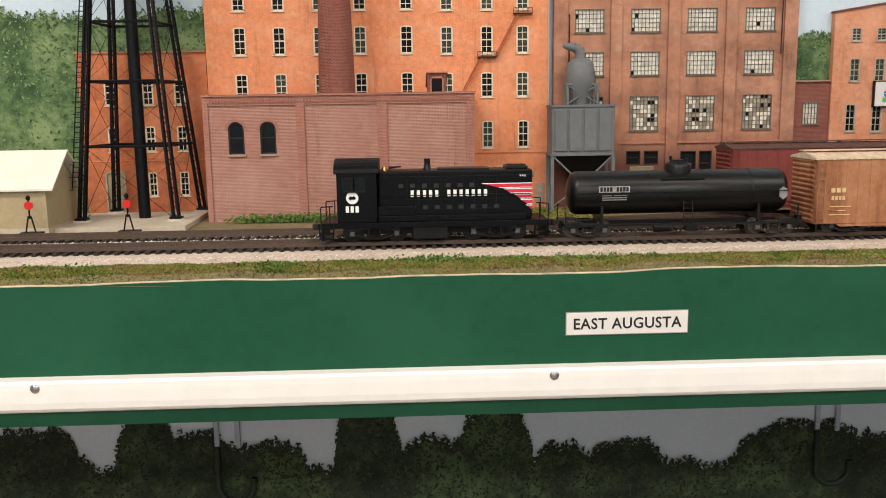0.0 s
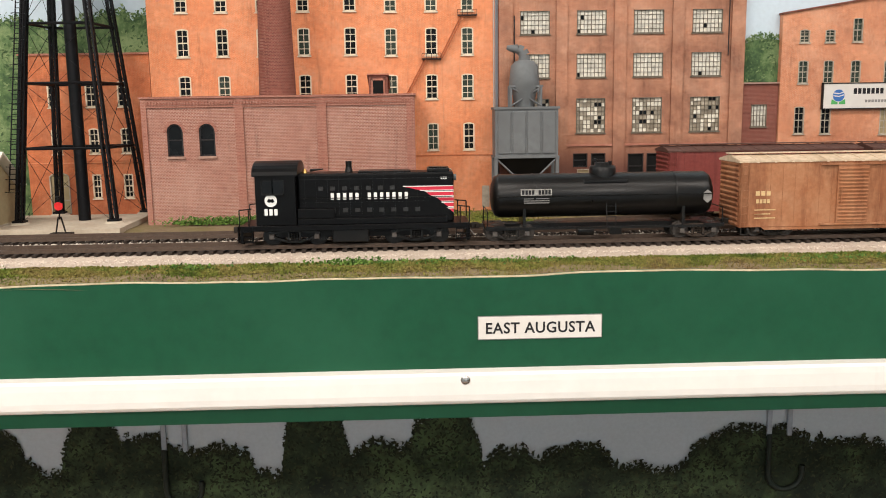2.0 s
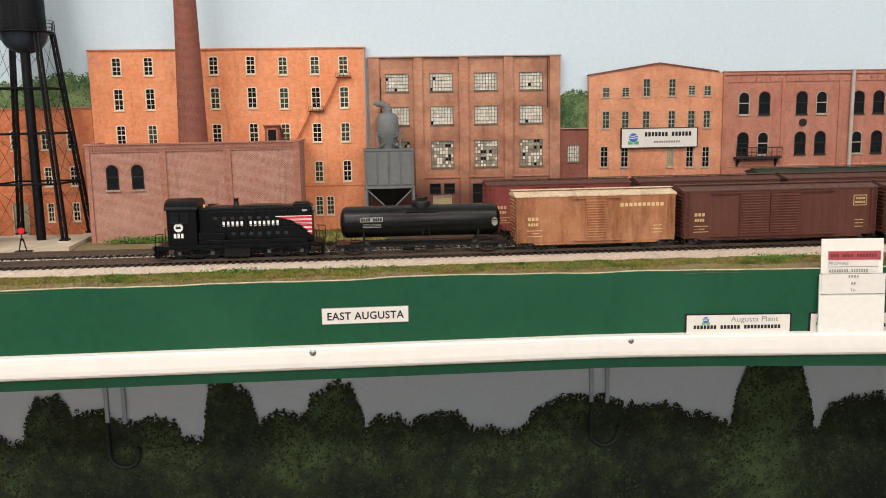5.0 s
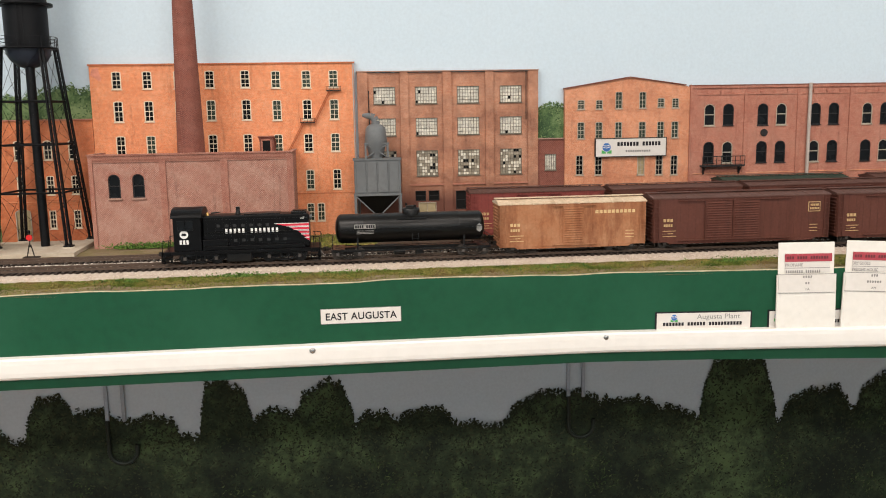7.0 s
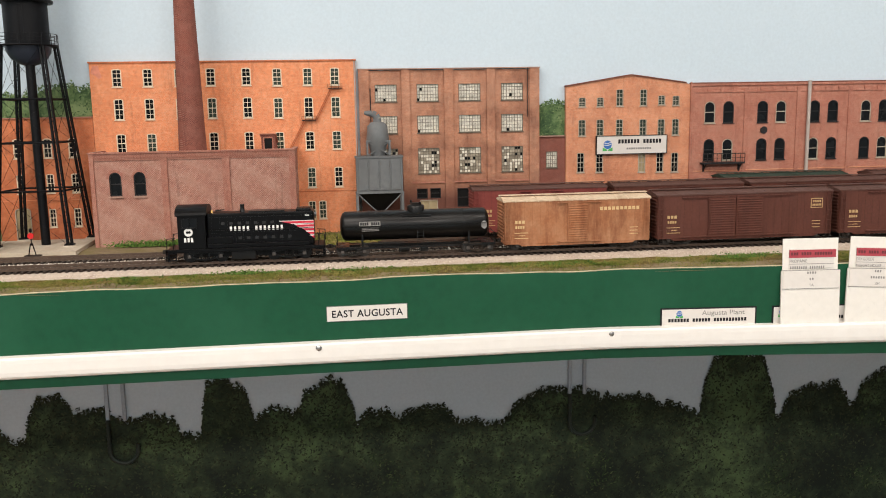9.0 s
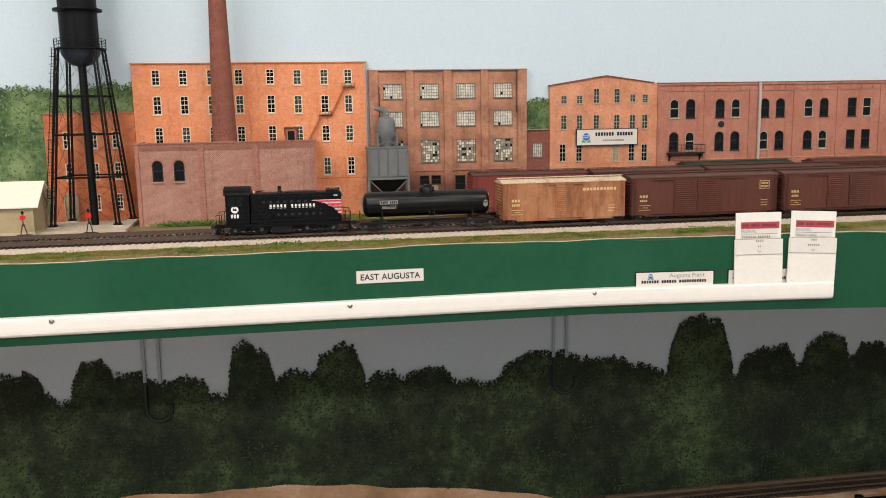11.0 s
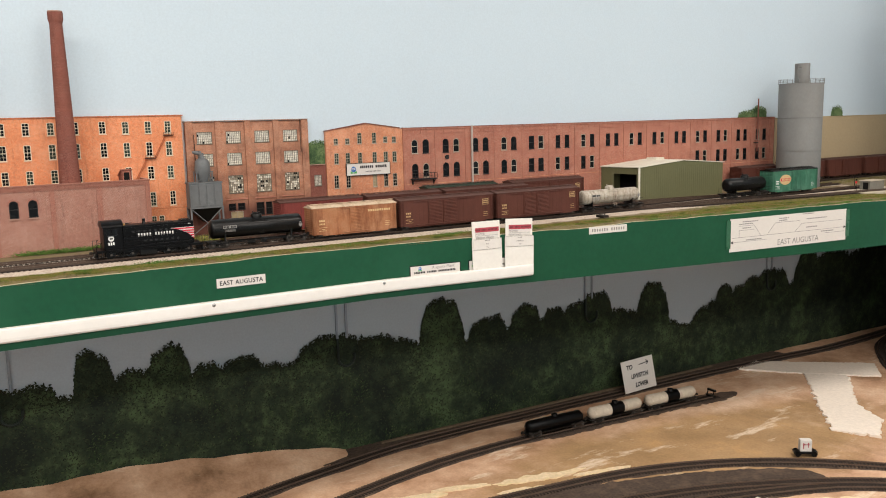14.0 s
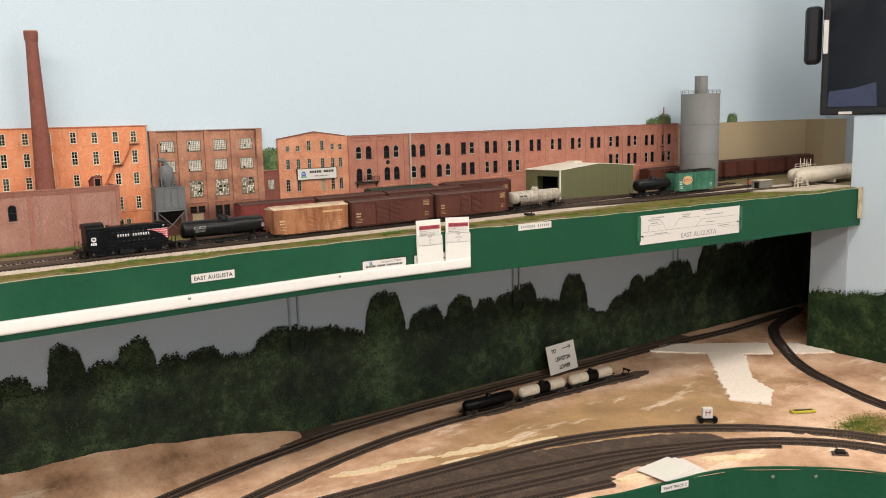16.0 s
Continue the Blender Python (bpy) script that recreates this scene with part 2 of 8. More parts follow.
SASH_STEEL = mat("dark_steel_sash", (0.14, 0.115, 0.085), 0.7, 0.2, 400)
SASH_OLD = mat("old_grey_window_frame", (0.38, 0.33, 0.26), 0.7, 0.2, 400)
SASH_DARK = mat("dark_window_frame", (0.018, 0.015, 0.015), 0.6, 0.2, 400)
GLASS_DARK = mat("dark_window_glass", (0.006, 0.007, 0.008), 0.25, 0.3, 120, bump=0, spec=0.12)
GLASS_GREEN = mat("green_window_glass", (0.035, 0.048, 0.034), 0.25, 0.3, 120, bump=0)
GLASS_PALE = mat("pale_window_glass", (0.68, 0.64, 0.55), 0.35, 0.35, 160, bump=0)
GLASS_DULL = mat("dusty_window_glass", (0.36, 0.31, 0.235), 0.35, 0.45, 160, bump=0)
GLASS_WHITE = mat("whitened_glass", (0.72, 0.67, 0.56), 0.4, 0.2, 300, bump=0)
# near-black that stands for the shade inside openings
HOLE = mat("unlit_opening", (0.004, 0.004, 0.004), 0.9, 0.2, 200, bump=0)
GREY_METAL = mat("grey_painted_metal", (0.135, 0.142, 0.145), 0.55, 0.12, 200, stain=(0.07, 0.072, 0.072), stain_amount=0.6)
SILO_GREY = mat("silo_grey_paint", (0.165, 0.165, 0.158), 0.6, 0.06, 200, stain=(0.125, 0.123, 0.118), stain_amount=0.5, wide=12)
BLACK = mat("black_engine_paint", (0.0022, 0.0022, 0.0025), 0.36, 0.15, 400, bump=0.05, spec=0.12)
BLACK_DULL = mat("weathered_black", (0.0035, 0.0033, 0.0032), 0.33, 0.25, 400, stain=(0.009, 0.008, 0.007), stain_amount=0.6, spec=0.24)
TOWER_BLACK = mat("tower_black_paint", (0.0040, 0.0044, 0.0056), 0.5, 0.2, 300, spec=0.15)
TRUCK = mat("truck_grime", (0.014, 0.012, 0.010), 0.75, 0.3, 500, stain=(0.060, 0.040, 0.028), stain_amount=0.6)
WHEEL = mat("wheel_steel", (0.050, 0.043, 0.038), 0.55, 0.25, 500, metal=0.2)
JOURNAL = mat("journal_cover", (0.075, 0.066, 0.060), 0.55, 0.15, 400)
WHITE_LETTER = mat("white_lettering", (0.72, 0.71, 0.68), 0.5, 0.06, 500, bump=0)
GOLD_LETTER = mat("gold_lettering", (0.46, 0.31, 0.15), 0.6, 0.15, 500, bump=0)
RED_STRIPE = mat("red_stripe", (0.52, 0.025, 0.05), 0.45, 0.1, 500, bump=0)
TAN_CAR = streak_mat("tan_weathered_boxcar_paint", (0.33, 0.130, 0.057), (0.41, 0.20, 0.105), (0.18, 0.060, 0.025), 0.72, 3.2)
TAN_ROOF = mat("tan_roof", (0.52, 0.40, 0.28), 0.8, 0.2, 250, stain=(0.28, 0.18, 0.10), stain_amount=0.6, wide=40)
BROWN_CAR = streak_mat("oxide_brown_boxcar_paint", (0.093, 0.031, 0.021), (0.104, 0.036, 0.025), (0.072, 0.025, 0.017), 0.6)
BROWN_ROOF = mat("brown_roof", (0.085, 0.040, 0.031), 0.75, 0.2, 300, stain=(0.07, 0.04, 0.03), stain_amount=0.6)
MAROON_CAR = streak_mat("maroon_boxcar_paint", (0.185, 0.040, 0.033), (0.21, 0.05, 0.042), (0.13, 0.03, 0.025), 0.65)
GREEN_ROOF = mat("dark_green_roof", (0.025, 0.042, 0.030), 0.7, 0.2, 300)
GREEN_CAR = streak_mat("green_boxcar_paint", (0.035, 0.145, 0.085), (0.085, 0.215, 0.145), (0.022, 0.085, 0.052), 0.6)
SILVER_CAR = streak_mat("silver_tank_paint", (0.40, 0.35, 0.28), (0.50, 0.46, 0.39), (0.17, 0.115, 0.075), 0.5)
PALE_STENCIL = mat("worn_stencil_panel", (0.30, 0.29, 0.27), 0.6, 0.3, 500, bump=0, stain=(0.10, 0.09, 0.08), stain_amount=0.6, wide=300)
CREAM_LETTER = mat("worn_cream_lettering", (0.58, 0.40, 0.20), 0.6, 0.15, 500, bump=0)
SHED_TAN = mat("tan_siding", (0.36, 0.29, 0.17), 0.75, 0.1, 300, stain=(0.27, 0.21, 0.12), stain_amount=0.5)
SHED_ROOF = mat("cream_roof_sheet", (0.66, 0.62, 0.52), 0.6, 0.06, 250, stain=(0.5, 0.45, 0.36), stain_amount=0.4)
SHED_GREEN = mat("olive_siding", (0.125, 0.125, 0.062), 0.65, 0.06, 250)
TAN_WALL = mat("tan_flat_wall", (0.40, 0.31, 0.19), 0.8, 0.05, 200, wide=6)
CONCRETE = mat("concrete_slab", (0.44, 0.38, 0.30), 0.9, 0.12, 300, stain=(0.30, 0.24, 0.18), stain_amount=0.5, wide=30)
RAIL = mat("rusty_rail", (0.075, 0.050, 0.036), 0.5, 0.25, 500, metal=0.4)
RAIL_LOW = mat("brown_rail", (0.105, 0.070, 0.052), 0.5, 0.25, 500, metal=0.3)
TIE = mat("dark_tie", (0.034, 0.025, 0.020), 0.85, 0.3, 400)
TIE_LOW = mat("brown_tie", (0.030, 0.022, 0.017), 0.85, 0.3, 400)
SOIL = ground_mat("deck_soil", [(0.11, 0.08, 0.045), (0.22, 0.165, 0.10), (0.17, 0.14, 0.06), (0.27, 0.21, 0.14)], 26.0, 500.0)
BALLAST = ground_mat("pale_ballast", [(0.40, 0.32, 0.26), (0.54, 0.45, 0.37), (0.47, 0.385, 0.32)], 60.0, 900.0, 0.6)
STONES = island_mat("ballast_stones", [(0.0, (0.10, 0.085, 0.07)), (0.35, (0.33, 0.28, 0.23)), (0.7, (0.55, 0.49, 0.42)), (1.0, (0.66, 0.62, 0.55))])
PALE_STONES = island_mat("pale_stones", [(0.0, (0.34, 0.27, 0.22)), (0.5, (0.54, 0.45, 0.375)), (1.0, (0.70, 0.61, 0.52))])
GRASS = turf_mat("static_grass", [(0.30, (0.065, 0.105, 0.016)), (0.43, (0.16, 0.18, 0.034)), (0.55, (0.25, 0.215, 0.062)), (0.68, (0.21, 0.14, 0.060))])
WEED = island_mat("weed_foliage", [(0.0, (0.03, 0.07, 0.012)), (0.5, (0.07, 0.14, 0.025)), (1.0, (0.13, 0.21, 0.04))])
HILL = foliage_mat("painted_hill_green", (0.035, 0.070, 0.032), (0.095, 0.155, 0.062), (0.21, 0.275, 0.125), 95.0)
DAB_HILL = island_mat("painted_hill_dabs", [(0.0, (0.03, 0.062, 0.028)), (0.5, (0.08, 0.135, 0.052)), (1.0, (0.20, 0.265, 0.12))])
WOODS = foliage_mat("painted_dark_woods", (0.008, 0.012, 0.009), (0.021, 0.032, 0.017), (0.056, 0.086, 0.036), 42.0)
STROKES = island_mat("painted_leaf_strokes", [(0.0, (0.010, 0.019, 0.009)), (0.45, (0.020, 0.036, 0.013)), (0.8, (0.034, 0.054, 0.020)), (1.0, (0.058, 0.074, 0.029))])
DAB_WOODS = island_mat("painted_wood_dabs", [(0.0, (0.007, 0.009, 0.006)), (0.6, (0.017, 0.022, 0.012)), (1.0, (0.034, 0.042, 0.020))])
# bush greens are darkened to hold the shade lying on the partition
BUSH = foliage_mat("painted_bush_green", (0.006, 0.014, 0.006), (0.016, 0.034, 0.012), (0.045, 0.07, 0.025), 110.0)
DAB_BUSH = island_mat("painted_bush_dabs", [(0.0, (0.006, 0.014, 0.006)), (0.6, (0.018, 0.036, 0.012)), (1.0, (0.05, 0.075, 0.027))])
LOW_GROUND = low_ground_mat()
CREAM_DRAG = mat("cream_brushed_paint", (0.66, 0.53, 0.35), 0.9, 0.16, 160, bump=0.2, stain=(0.56, 0.44, 0.20), stain_amount=0.6, wide=30)
STRIP_WOOD = mat("dusty_wood_strip", (0.12, 0.085, 0.055), 0.8, 0.2, 200)
WHITE_PATCH = mat("white_plaster_patch", (0.76, 0.68, 0.59), 0.9, 0.08, 150, bump=0.3, wide=15)
BED_DARK = mat("oily_roadbed", (0.040, 0.030, 0.024), 0.9, 0.4, 400, stain=(0.085, 0.065, 0.05), stain_amount=0.5, wide=60)
GREY_DIRT = mat("track_side_dirt", (0.058, 0.041, 0.031), 0.9, 0.35, 200, stain=(0.15, 0.105, 0.075), stain_amount=0.6, wide=30)
FLOOR_M = mat("grey_floor", (0.40, 0.38, 0.35), 0.7, 0.1, 60)
CEIL_M = mat("white_ceiling", (0.75, 0.75, 0.73), 0.9, 0.04, 100)
TV_BLACK = mat("black_plastic", (0.012, 0.012, 0.014), 0.35, 0.1, 200, bump=0.03)
TV_SCREEN = mat("dark_glossy_screen", (0.006, 0.007, 0.010), 0.10, 0.2, 30, bump=0, spec=0.35)
TV_BLUE = mat("lit_screen_blue", (0.03, 0.034, 0.06), 0.15, 0.15, 60, bump=0)
TV_BLUE.node_tree.nodes["Principled BSDF"].inputs["Emission Color"].default_value = (0.30, 0.34, 0.62, 1)
TV_BLUE.node_tree.nodes["Principled BSDF"].inputs["Emission Strength"].default_value = 0.05
RED_LENS = mat("red_target", (0.55, 0.02, 0.02), 0.4, 0.1, 300, bump=0)
YELLOW = mat("yellow_green_plastic", (0.42, 0.36, 0.04), 0.5, 0.1, 300)
PIPE_GREY = mat("pale_pipe", (0.42, 0.36, 0.32), 0.6, 0.1, 300)
TANK_WHITE = mat("white_tank_paint", (0.52, 0.46, 0.37), 0.5, 0.10, 200, stain=(0.27, 0.21, 0.15), stain_amount=0.6, wide=40)
HUT_GREY = mat("grey_hut", (0.18, 0.17, 0.145), 0.7, 0.1, 200)


# ---------- mesh kit ----------
class Kit:
    def __init__(self):
        self.v, self.f, self.s = [], [], []

    def add(self, vs, fs, smooth=False):
        n = len(self.v)
        self.v += [tuple(p) for p in vs]
        self.f += [tuple(i + n for i in f) for f in fs]
        self.s += [smooth] * len(fs)
        return self

    def box(self, a, b):
        (x0, y0, z0), (x1, y1, z1) = a, b
        return self.add([(x0, y0, z0), (x1, y0, z0), (x1, y1, z0), (x0, y1, z0), (x0, y0, z1), (x1, y0, z1), (x1, y1, z1), (x0, y1, z1)],
                        [(0, 3, 2, 1), (4, 5, 6, 7), (0, 1, 5, 4), (1, 2, 6, 5), (2, 3, 7, 6), (3, 0, 4, 7)])

    def cham(self, a, b, c):
        # box with chamfered edges
        bm = bmesh.new()
        bmesh.ops.create_cube(bm, size=1)
        for v in bm.verts:
            v.co = Vector([a[i] + (v.co[i] + 0.5) * (b[i] - a[i]) for i in range(3)])
        bmesh.ops.bevel(bm, geom=list(bm.edges), offset=c, segments=2, profile=0.5, affect="EDGES")
        bm.verts.index_update()
        self.add([v.co[:] for v in bm.verts], [[v.index for v in f.verts] for f in bm.faces])
        bm.free()
        return self

    def cyl(self, p, q, r, n=12, r2=None, caps=True):
        p, q = Vector(p), Vector(q)
        r2 = r if r2 is None else r2
        d = (q - p).normalized()
        u = d.orthogonal().normalized()
        w = d.cross(u)
        ring = lambda c, k: [tuple(c + (u * math.cos(2 * math.pi * i / n) + w * math.sin(2 * math.pi * i / n)) * k) for i in range(n)]
        a, b = ring(p, r), ring(q, r2)
        self.add(a + b, [(i, (i + 1) % n, n + (i + 1) % n, n + i) for i in range(n)], n > 6)
        if caps:
            self.add(a, [tuple(reversed(range(n)))])
            self.add(b, [tuple(range(n))])
        return self

    def lathe(self, c, prof, n=24, axis="z", a0=0.0, a1=2 * math.pi):
        # prof: (radius, height) along the axis
        full = abs(a1 - a0 - 2 * math.pi) < 1e-6
        m = n if full else n + 1
        vs = []
        for r, h in prof:
            for i in range(m):
                t = a0 + (a1 - a0) * i / n
                x, y = r * math.cos(t), r * math.sin(t)
                vs.append((c[0] + x, c[1] + y, c[2] + h) if axis == "z" else (c[0] + h, c[1] + x, c[2] + y))
        fs = []
        for j in range(len(prof) - 1):
            for i in range(n):
                k = (i + 1) % m
                q = (j * m + i, j * m + k, (j + 1) * m + k, (j + 1) * m + i)
                fs.append(q)
        return self.add(vs, fs, True)

    def prism(self, poly, y0, y1):
        # polygon in x, z pushed from y0 to y1
        n = len(poly)
        a = [(x, y0, z) for x, z in poly]
        b = [(x, y1, z) for x, z in poly]
        self.add(a + b, [(i, (i + 1) % n, n + (i + 1) % n, n + i) for i in range(n)])
        self.add(a, [tuple(range(n))])
        return self.add(b, [tuple(reversed(range(n)))])

    def prism_x(self, poly, x0, x1):
        # polygon in y, z pushed from x0 to x1
        n = len(poly)
        a = [(x0, y, z) for y, z in poly]
        b = [(x1, y, z) for y, z in poly]
        self.add(a + b, [(i, (i + 1) % n, n + (i + 1) % n, n + i) for i in range(n)])
        self.add(a, [tuple(range(n))])
        return self.add(b, [tuple(reversed(range(n)))])

    def slab(self, poly, z0, z1):
        n = len(poly)
        a = [(x, y, z0) for x, y in poly]
        b = [(x, y, z1) for x, y in poly]
        self.add(a + b, [(i, (i + 1) % n, n + (i + 1) % n, n + i) for i in range(n)])
        self.add(a, [tuple(reversed(range(n)))])
        return self.add(b, [tuple(range(n))])

    def tube(self, pts, r, n=6):
        for p, q in zip(pts, pts[1:]):
            self.cyl(p, q, r, n)
        return self

    def mesh(self, name, material):
        me = bpy.data.meshes.new(name)
        me.from_pydata(self.v, [], self.f)
        me.polygons.foreach_set("use_smooth", self.s)
        bm = bmesh.new()
        bm.from_mesh(me)
        if name in ("wall", "side_wall"):
            bmesh.ops.remove_doubles(bm, verts=bm.verts, dist=1e-6)
        bmesh.ops.recalc_face_normals(bm, faces=bm.faces)
        bm.to_mesh(me)
        bm.free()
        me.materials.append(material)
        return me


def part(name, kit, material, parent=None, label="", at=None):
    me = kit if isinstance(kit, bpy.types.Mesh) else kit.mesh(name, material)
    ob = new(name, me)
    if parent:
        ob.parent = parent
    if at is not None:
        ob.matrix_basis = at if isinstance(at, Matrix) else Matrix.Translation(at)
    return tagged(ob, label)


def thing(name, label, category, m=None, group="", kind=""):
    ob = new(name)
    ob.empty_display_size = 0.01
    if m is not None:
        ob.matrix_basis = m
    return tagged(ob, label, category, group, kind)


def setting(name, kit, material, label="", category=""):
    return tagged(part(name, kit, material), label, category, "", "structure")


def lettering(name, text, size, material, parent, m, spacing=1.0, fit=None, shear=0.0, bold=0.0):
    # built-in font as a thin mesh, its baseline centre at the pose m, facing -y
    cu = bpy.data.curves.new(name, "FONT")
    cu.body, cu.size, cu.extrude, cu.align_x, cu.space_character, cu.shear = text, size, 0.00012, "CENTER", spacing, shear
    cu.resolution_u, cu.offset = 3, bold
    tmp = bpy.data.objects.new(name, cu)
    scene.collection.objects.link(tmp)
    me = bpy.data.meshes.new_from_object(tmp.evaluated_get(bpy.context.evaluated_depsgraph_get()))
    wide = max(v.co.x for v in me.vertices) - min(v.co.x for v in me.vertices)
    if fit:
        me.transform(Matrix.Diagonal((fit / wide, 1, 1, 1)))
    bpy.data.objects.remove(tmp)
    me.transform(Matrix.Rotation(math.pi / 2, 4, "X"))
    me.materials.clear()
    me.materials.append(material)
    return part(name, me, material, parent, "", m)


def bars(name, counts, x0, x1, z0, z1, y, material, parent, label="", gap=0.28, split=False):
    # unreadable or withheld writing: a row of plain bars, counts are the characters of each word
    k = Kit()
    total = sum(counts) + len(counts) - 1
    w = (x1 - x0) / total
    i = 0
    for c in counts:
        for _ in range(c):
            k.box((x0 + i * w + w * gap / 2, y - 0.0002, z0), (x0 + (i + 1) * w - w * gap / 2, y, z1))
            if split:
                part("letter_bar", k, material, parent)
                k = Kit()
            i += 1
        i += 1
    return None if split else part(name, k, material, parent, label)


# ---------- room ----------
rnd = random.Random(4)
WALL_Y = 0.006


def fascia_y(x):
    return -0.286 - 0.09 * max(0.0, x - 0.2)


setting("wall_north", Kit().box((-3.0, WALL_Y, -0.10), (2.16, 0.10, 1.25)), SKY, "pale blue painted backdrop wall behind the tracks", "wall")
setting("wall_north_lower", Kit().box((-3.0, WALL_Y, -1.2), (2.16, 0.10, -0.10)), SKY_SHADED, "blue wall under the upper deck, shade in its colour", "wall")
setting("wall_east", Kit().box((2.16, -3.3, -1.2), (2.26, 0.10, 1.25)), SKY, "pale blue painted end wall", "wall")
setting("wall_west", Kit().box((-3.1, -3.3, -1.2), (-3.0, 0.10, 1.25)), SKY, "pale painted side wall", "wall")
setting("wall_south", Kit().box((-3.0, -3.3, -1.2), (2.16, -3.2, 1.25)), SKY, "pale painted wall behind the aisle", "wall")
setting("floor", Kit().box((-3.1, -3.3, -1.25), (2.26, 0.1, -1.2)), FLOOR_M, "grey room floor", "floor")
setting("ceiling", Kit().box((-3.1, -3.3, 1.25), (2.26, 0.1, 1.30)), CEIL_M, "white room ceiling", "ceiling")
for lx, ly, lw in TUBES:
    fx = thing("ceiling_light", "white ceiling light fitting above the aisle", "ceiling light", pose(lx, ly, 1.2), "ceiling lights")
    part("housing", Kit().box((-0.64, -0.17, 0.012), (0.64, 0.17, 0.05)), CEIL_M, fx)
# partition wall that closes the right end, in two panels
PX = 1.62
setting("partition_wall", Kit().box((PX, -3.2, -1.2), (PX + 0.03, -0.384, 0.176)), SKY, "pale blue painted partition at the layout's end", "wall")
# added panel, out of view, that blocks light from the lower corner
setting("light_stop_panel", Kit().box((PX + 0.03, -0.415, -1.2), (2.16, -0.385, -0.056)), SKY_SHADED, "unseen panel added to keep light out of the tunnel corner", "wall")
# this edge takes the greyer sky colour to stand for the deck's shadow
setting("partition_wall_lower", Kit().box((PX - 0.004, -0.3835, -1.2), (PX + 0.026, -0.286, -0.095)), SKY_SHADED, "partition edge under the deck, shade in its colour", "wall")

# ---------- painted woods on the lower wall: trees by centre, half width and top ----------
TREES = [(-0.80, 0.14, -0.190), (-0.56, 0.11, -0.190), (-0.47, 0.06, -0.197), (-0.365, 0.034, -0.187), (-0.32, 0.04, -0.204), (-0.255, 0.045, -0.216), (-0.295, 0.05, -0.217),
         (-0.168, 0.034, -0.175), (-0.105, 0.04, -0.216), (-0.047, 0.037, -0.183), (0.013, 0.03, -0.222), (0.075, 0.05, -0.224), (0.24, 0.075, -0.210),
         (0.325, 0.07, -0.225), (0.38, 0.05, -0.239), (0.474, 0.049, -0.171), (0.585, 0.055, -0.225), (0.678, 0.042, -0.212), (0.75, 0.04, -0.227),
         (0.815, 0.05, -0.225), (0.867, 0.05, -0.208), (0.95, 0.04, -0.265), (1.036, 0.046, -0.206), (1.17, 0.06, -0.318), (1.225, 0.06, -0.283),
         (1.27, 0.03, -0.240), (1.33, 0.05, -0.248), (1.38, 0.05, -0.232), (1.44, 0.07, -0.220), (1.577, 0.05, -0.187), (1.68, 0.10, -0.196), (1.98, 0.30, -0.190),
         (-0.35, 0.34, -0.238), (0.08, 0.26, -0.247), (0.40, 0.24, -0.258), (0.76, 0.27, -0.246), (1.02, 0.10, -0.295), (1.42, 0.24, -0.262)]


def crown_top(x, trees, low):
    top = low
    for c, h, z in trees:
        u = abs(x - c + 0.007 * noise.noise(Vector((x * 60, c * 9, 2)))) / (h * 1.16)
        if u < 1:
            top = max(top, low + (z - low) * (1 - u ** 3.4) ** 0.60)
    return top


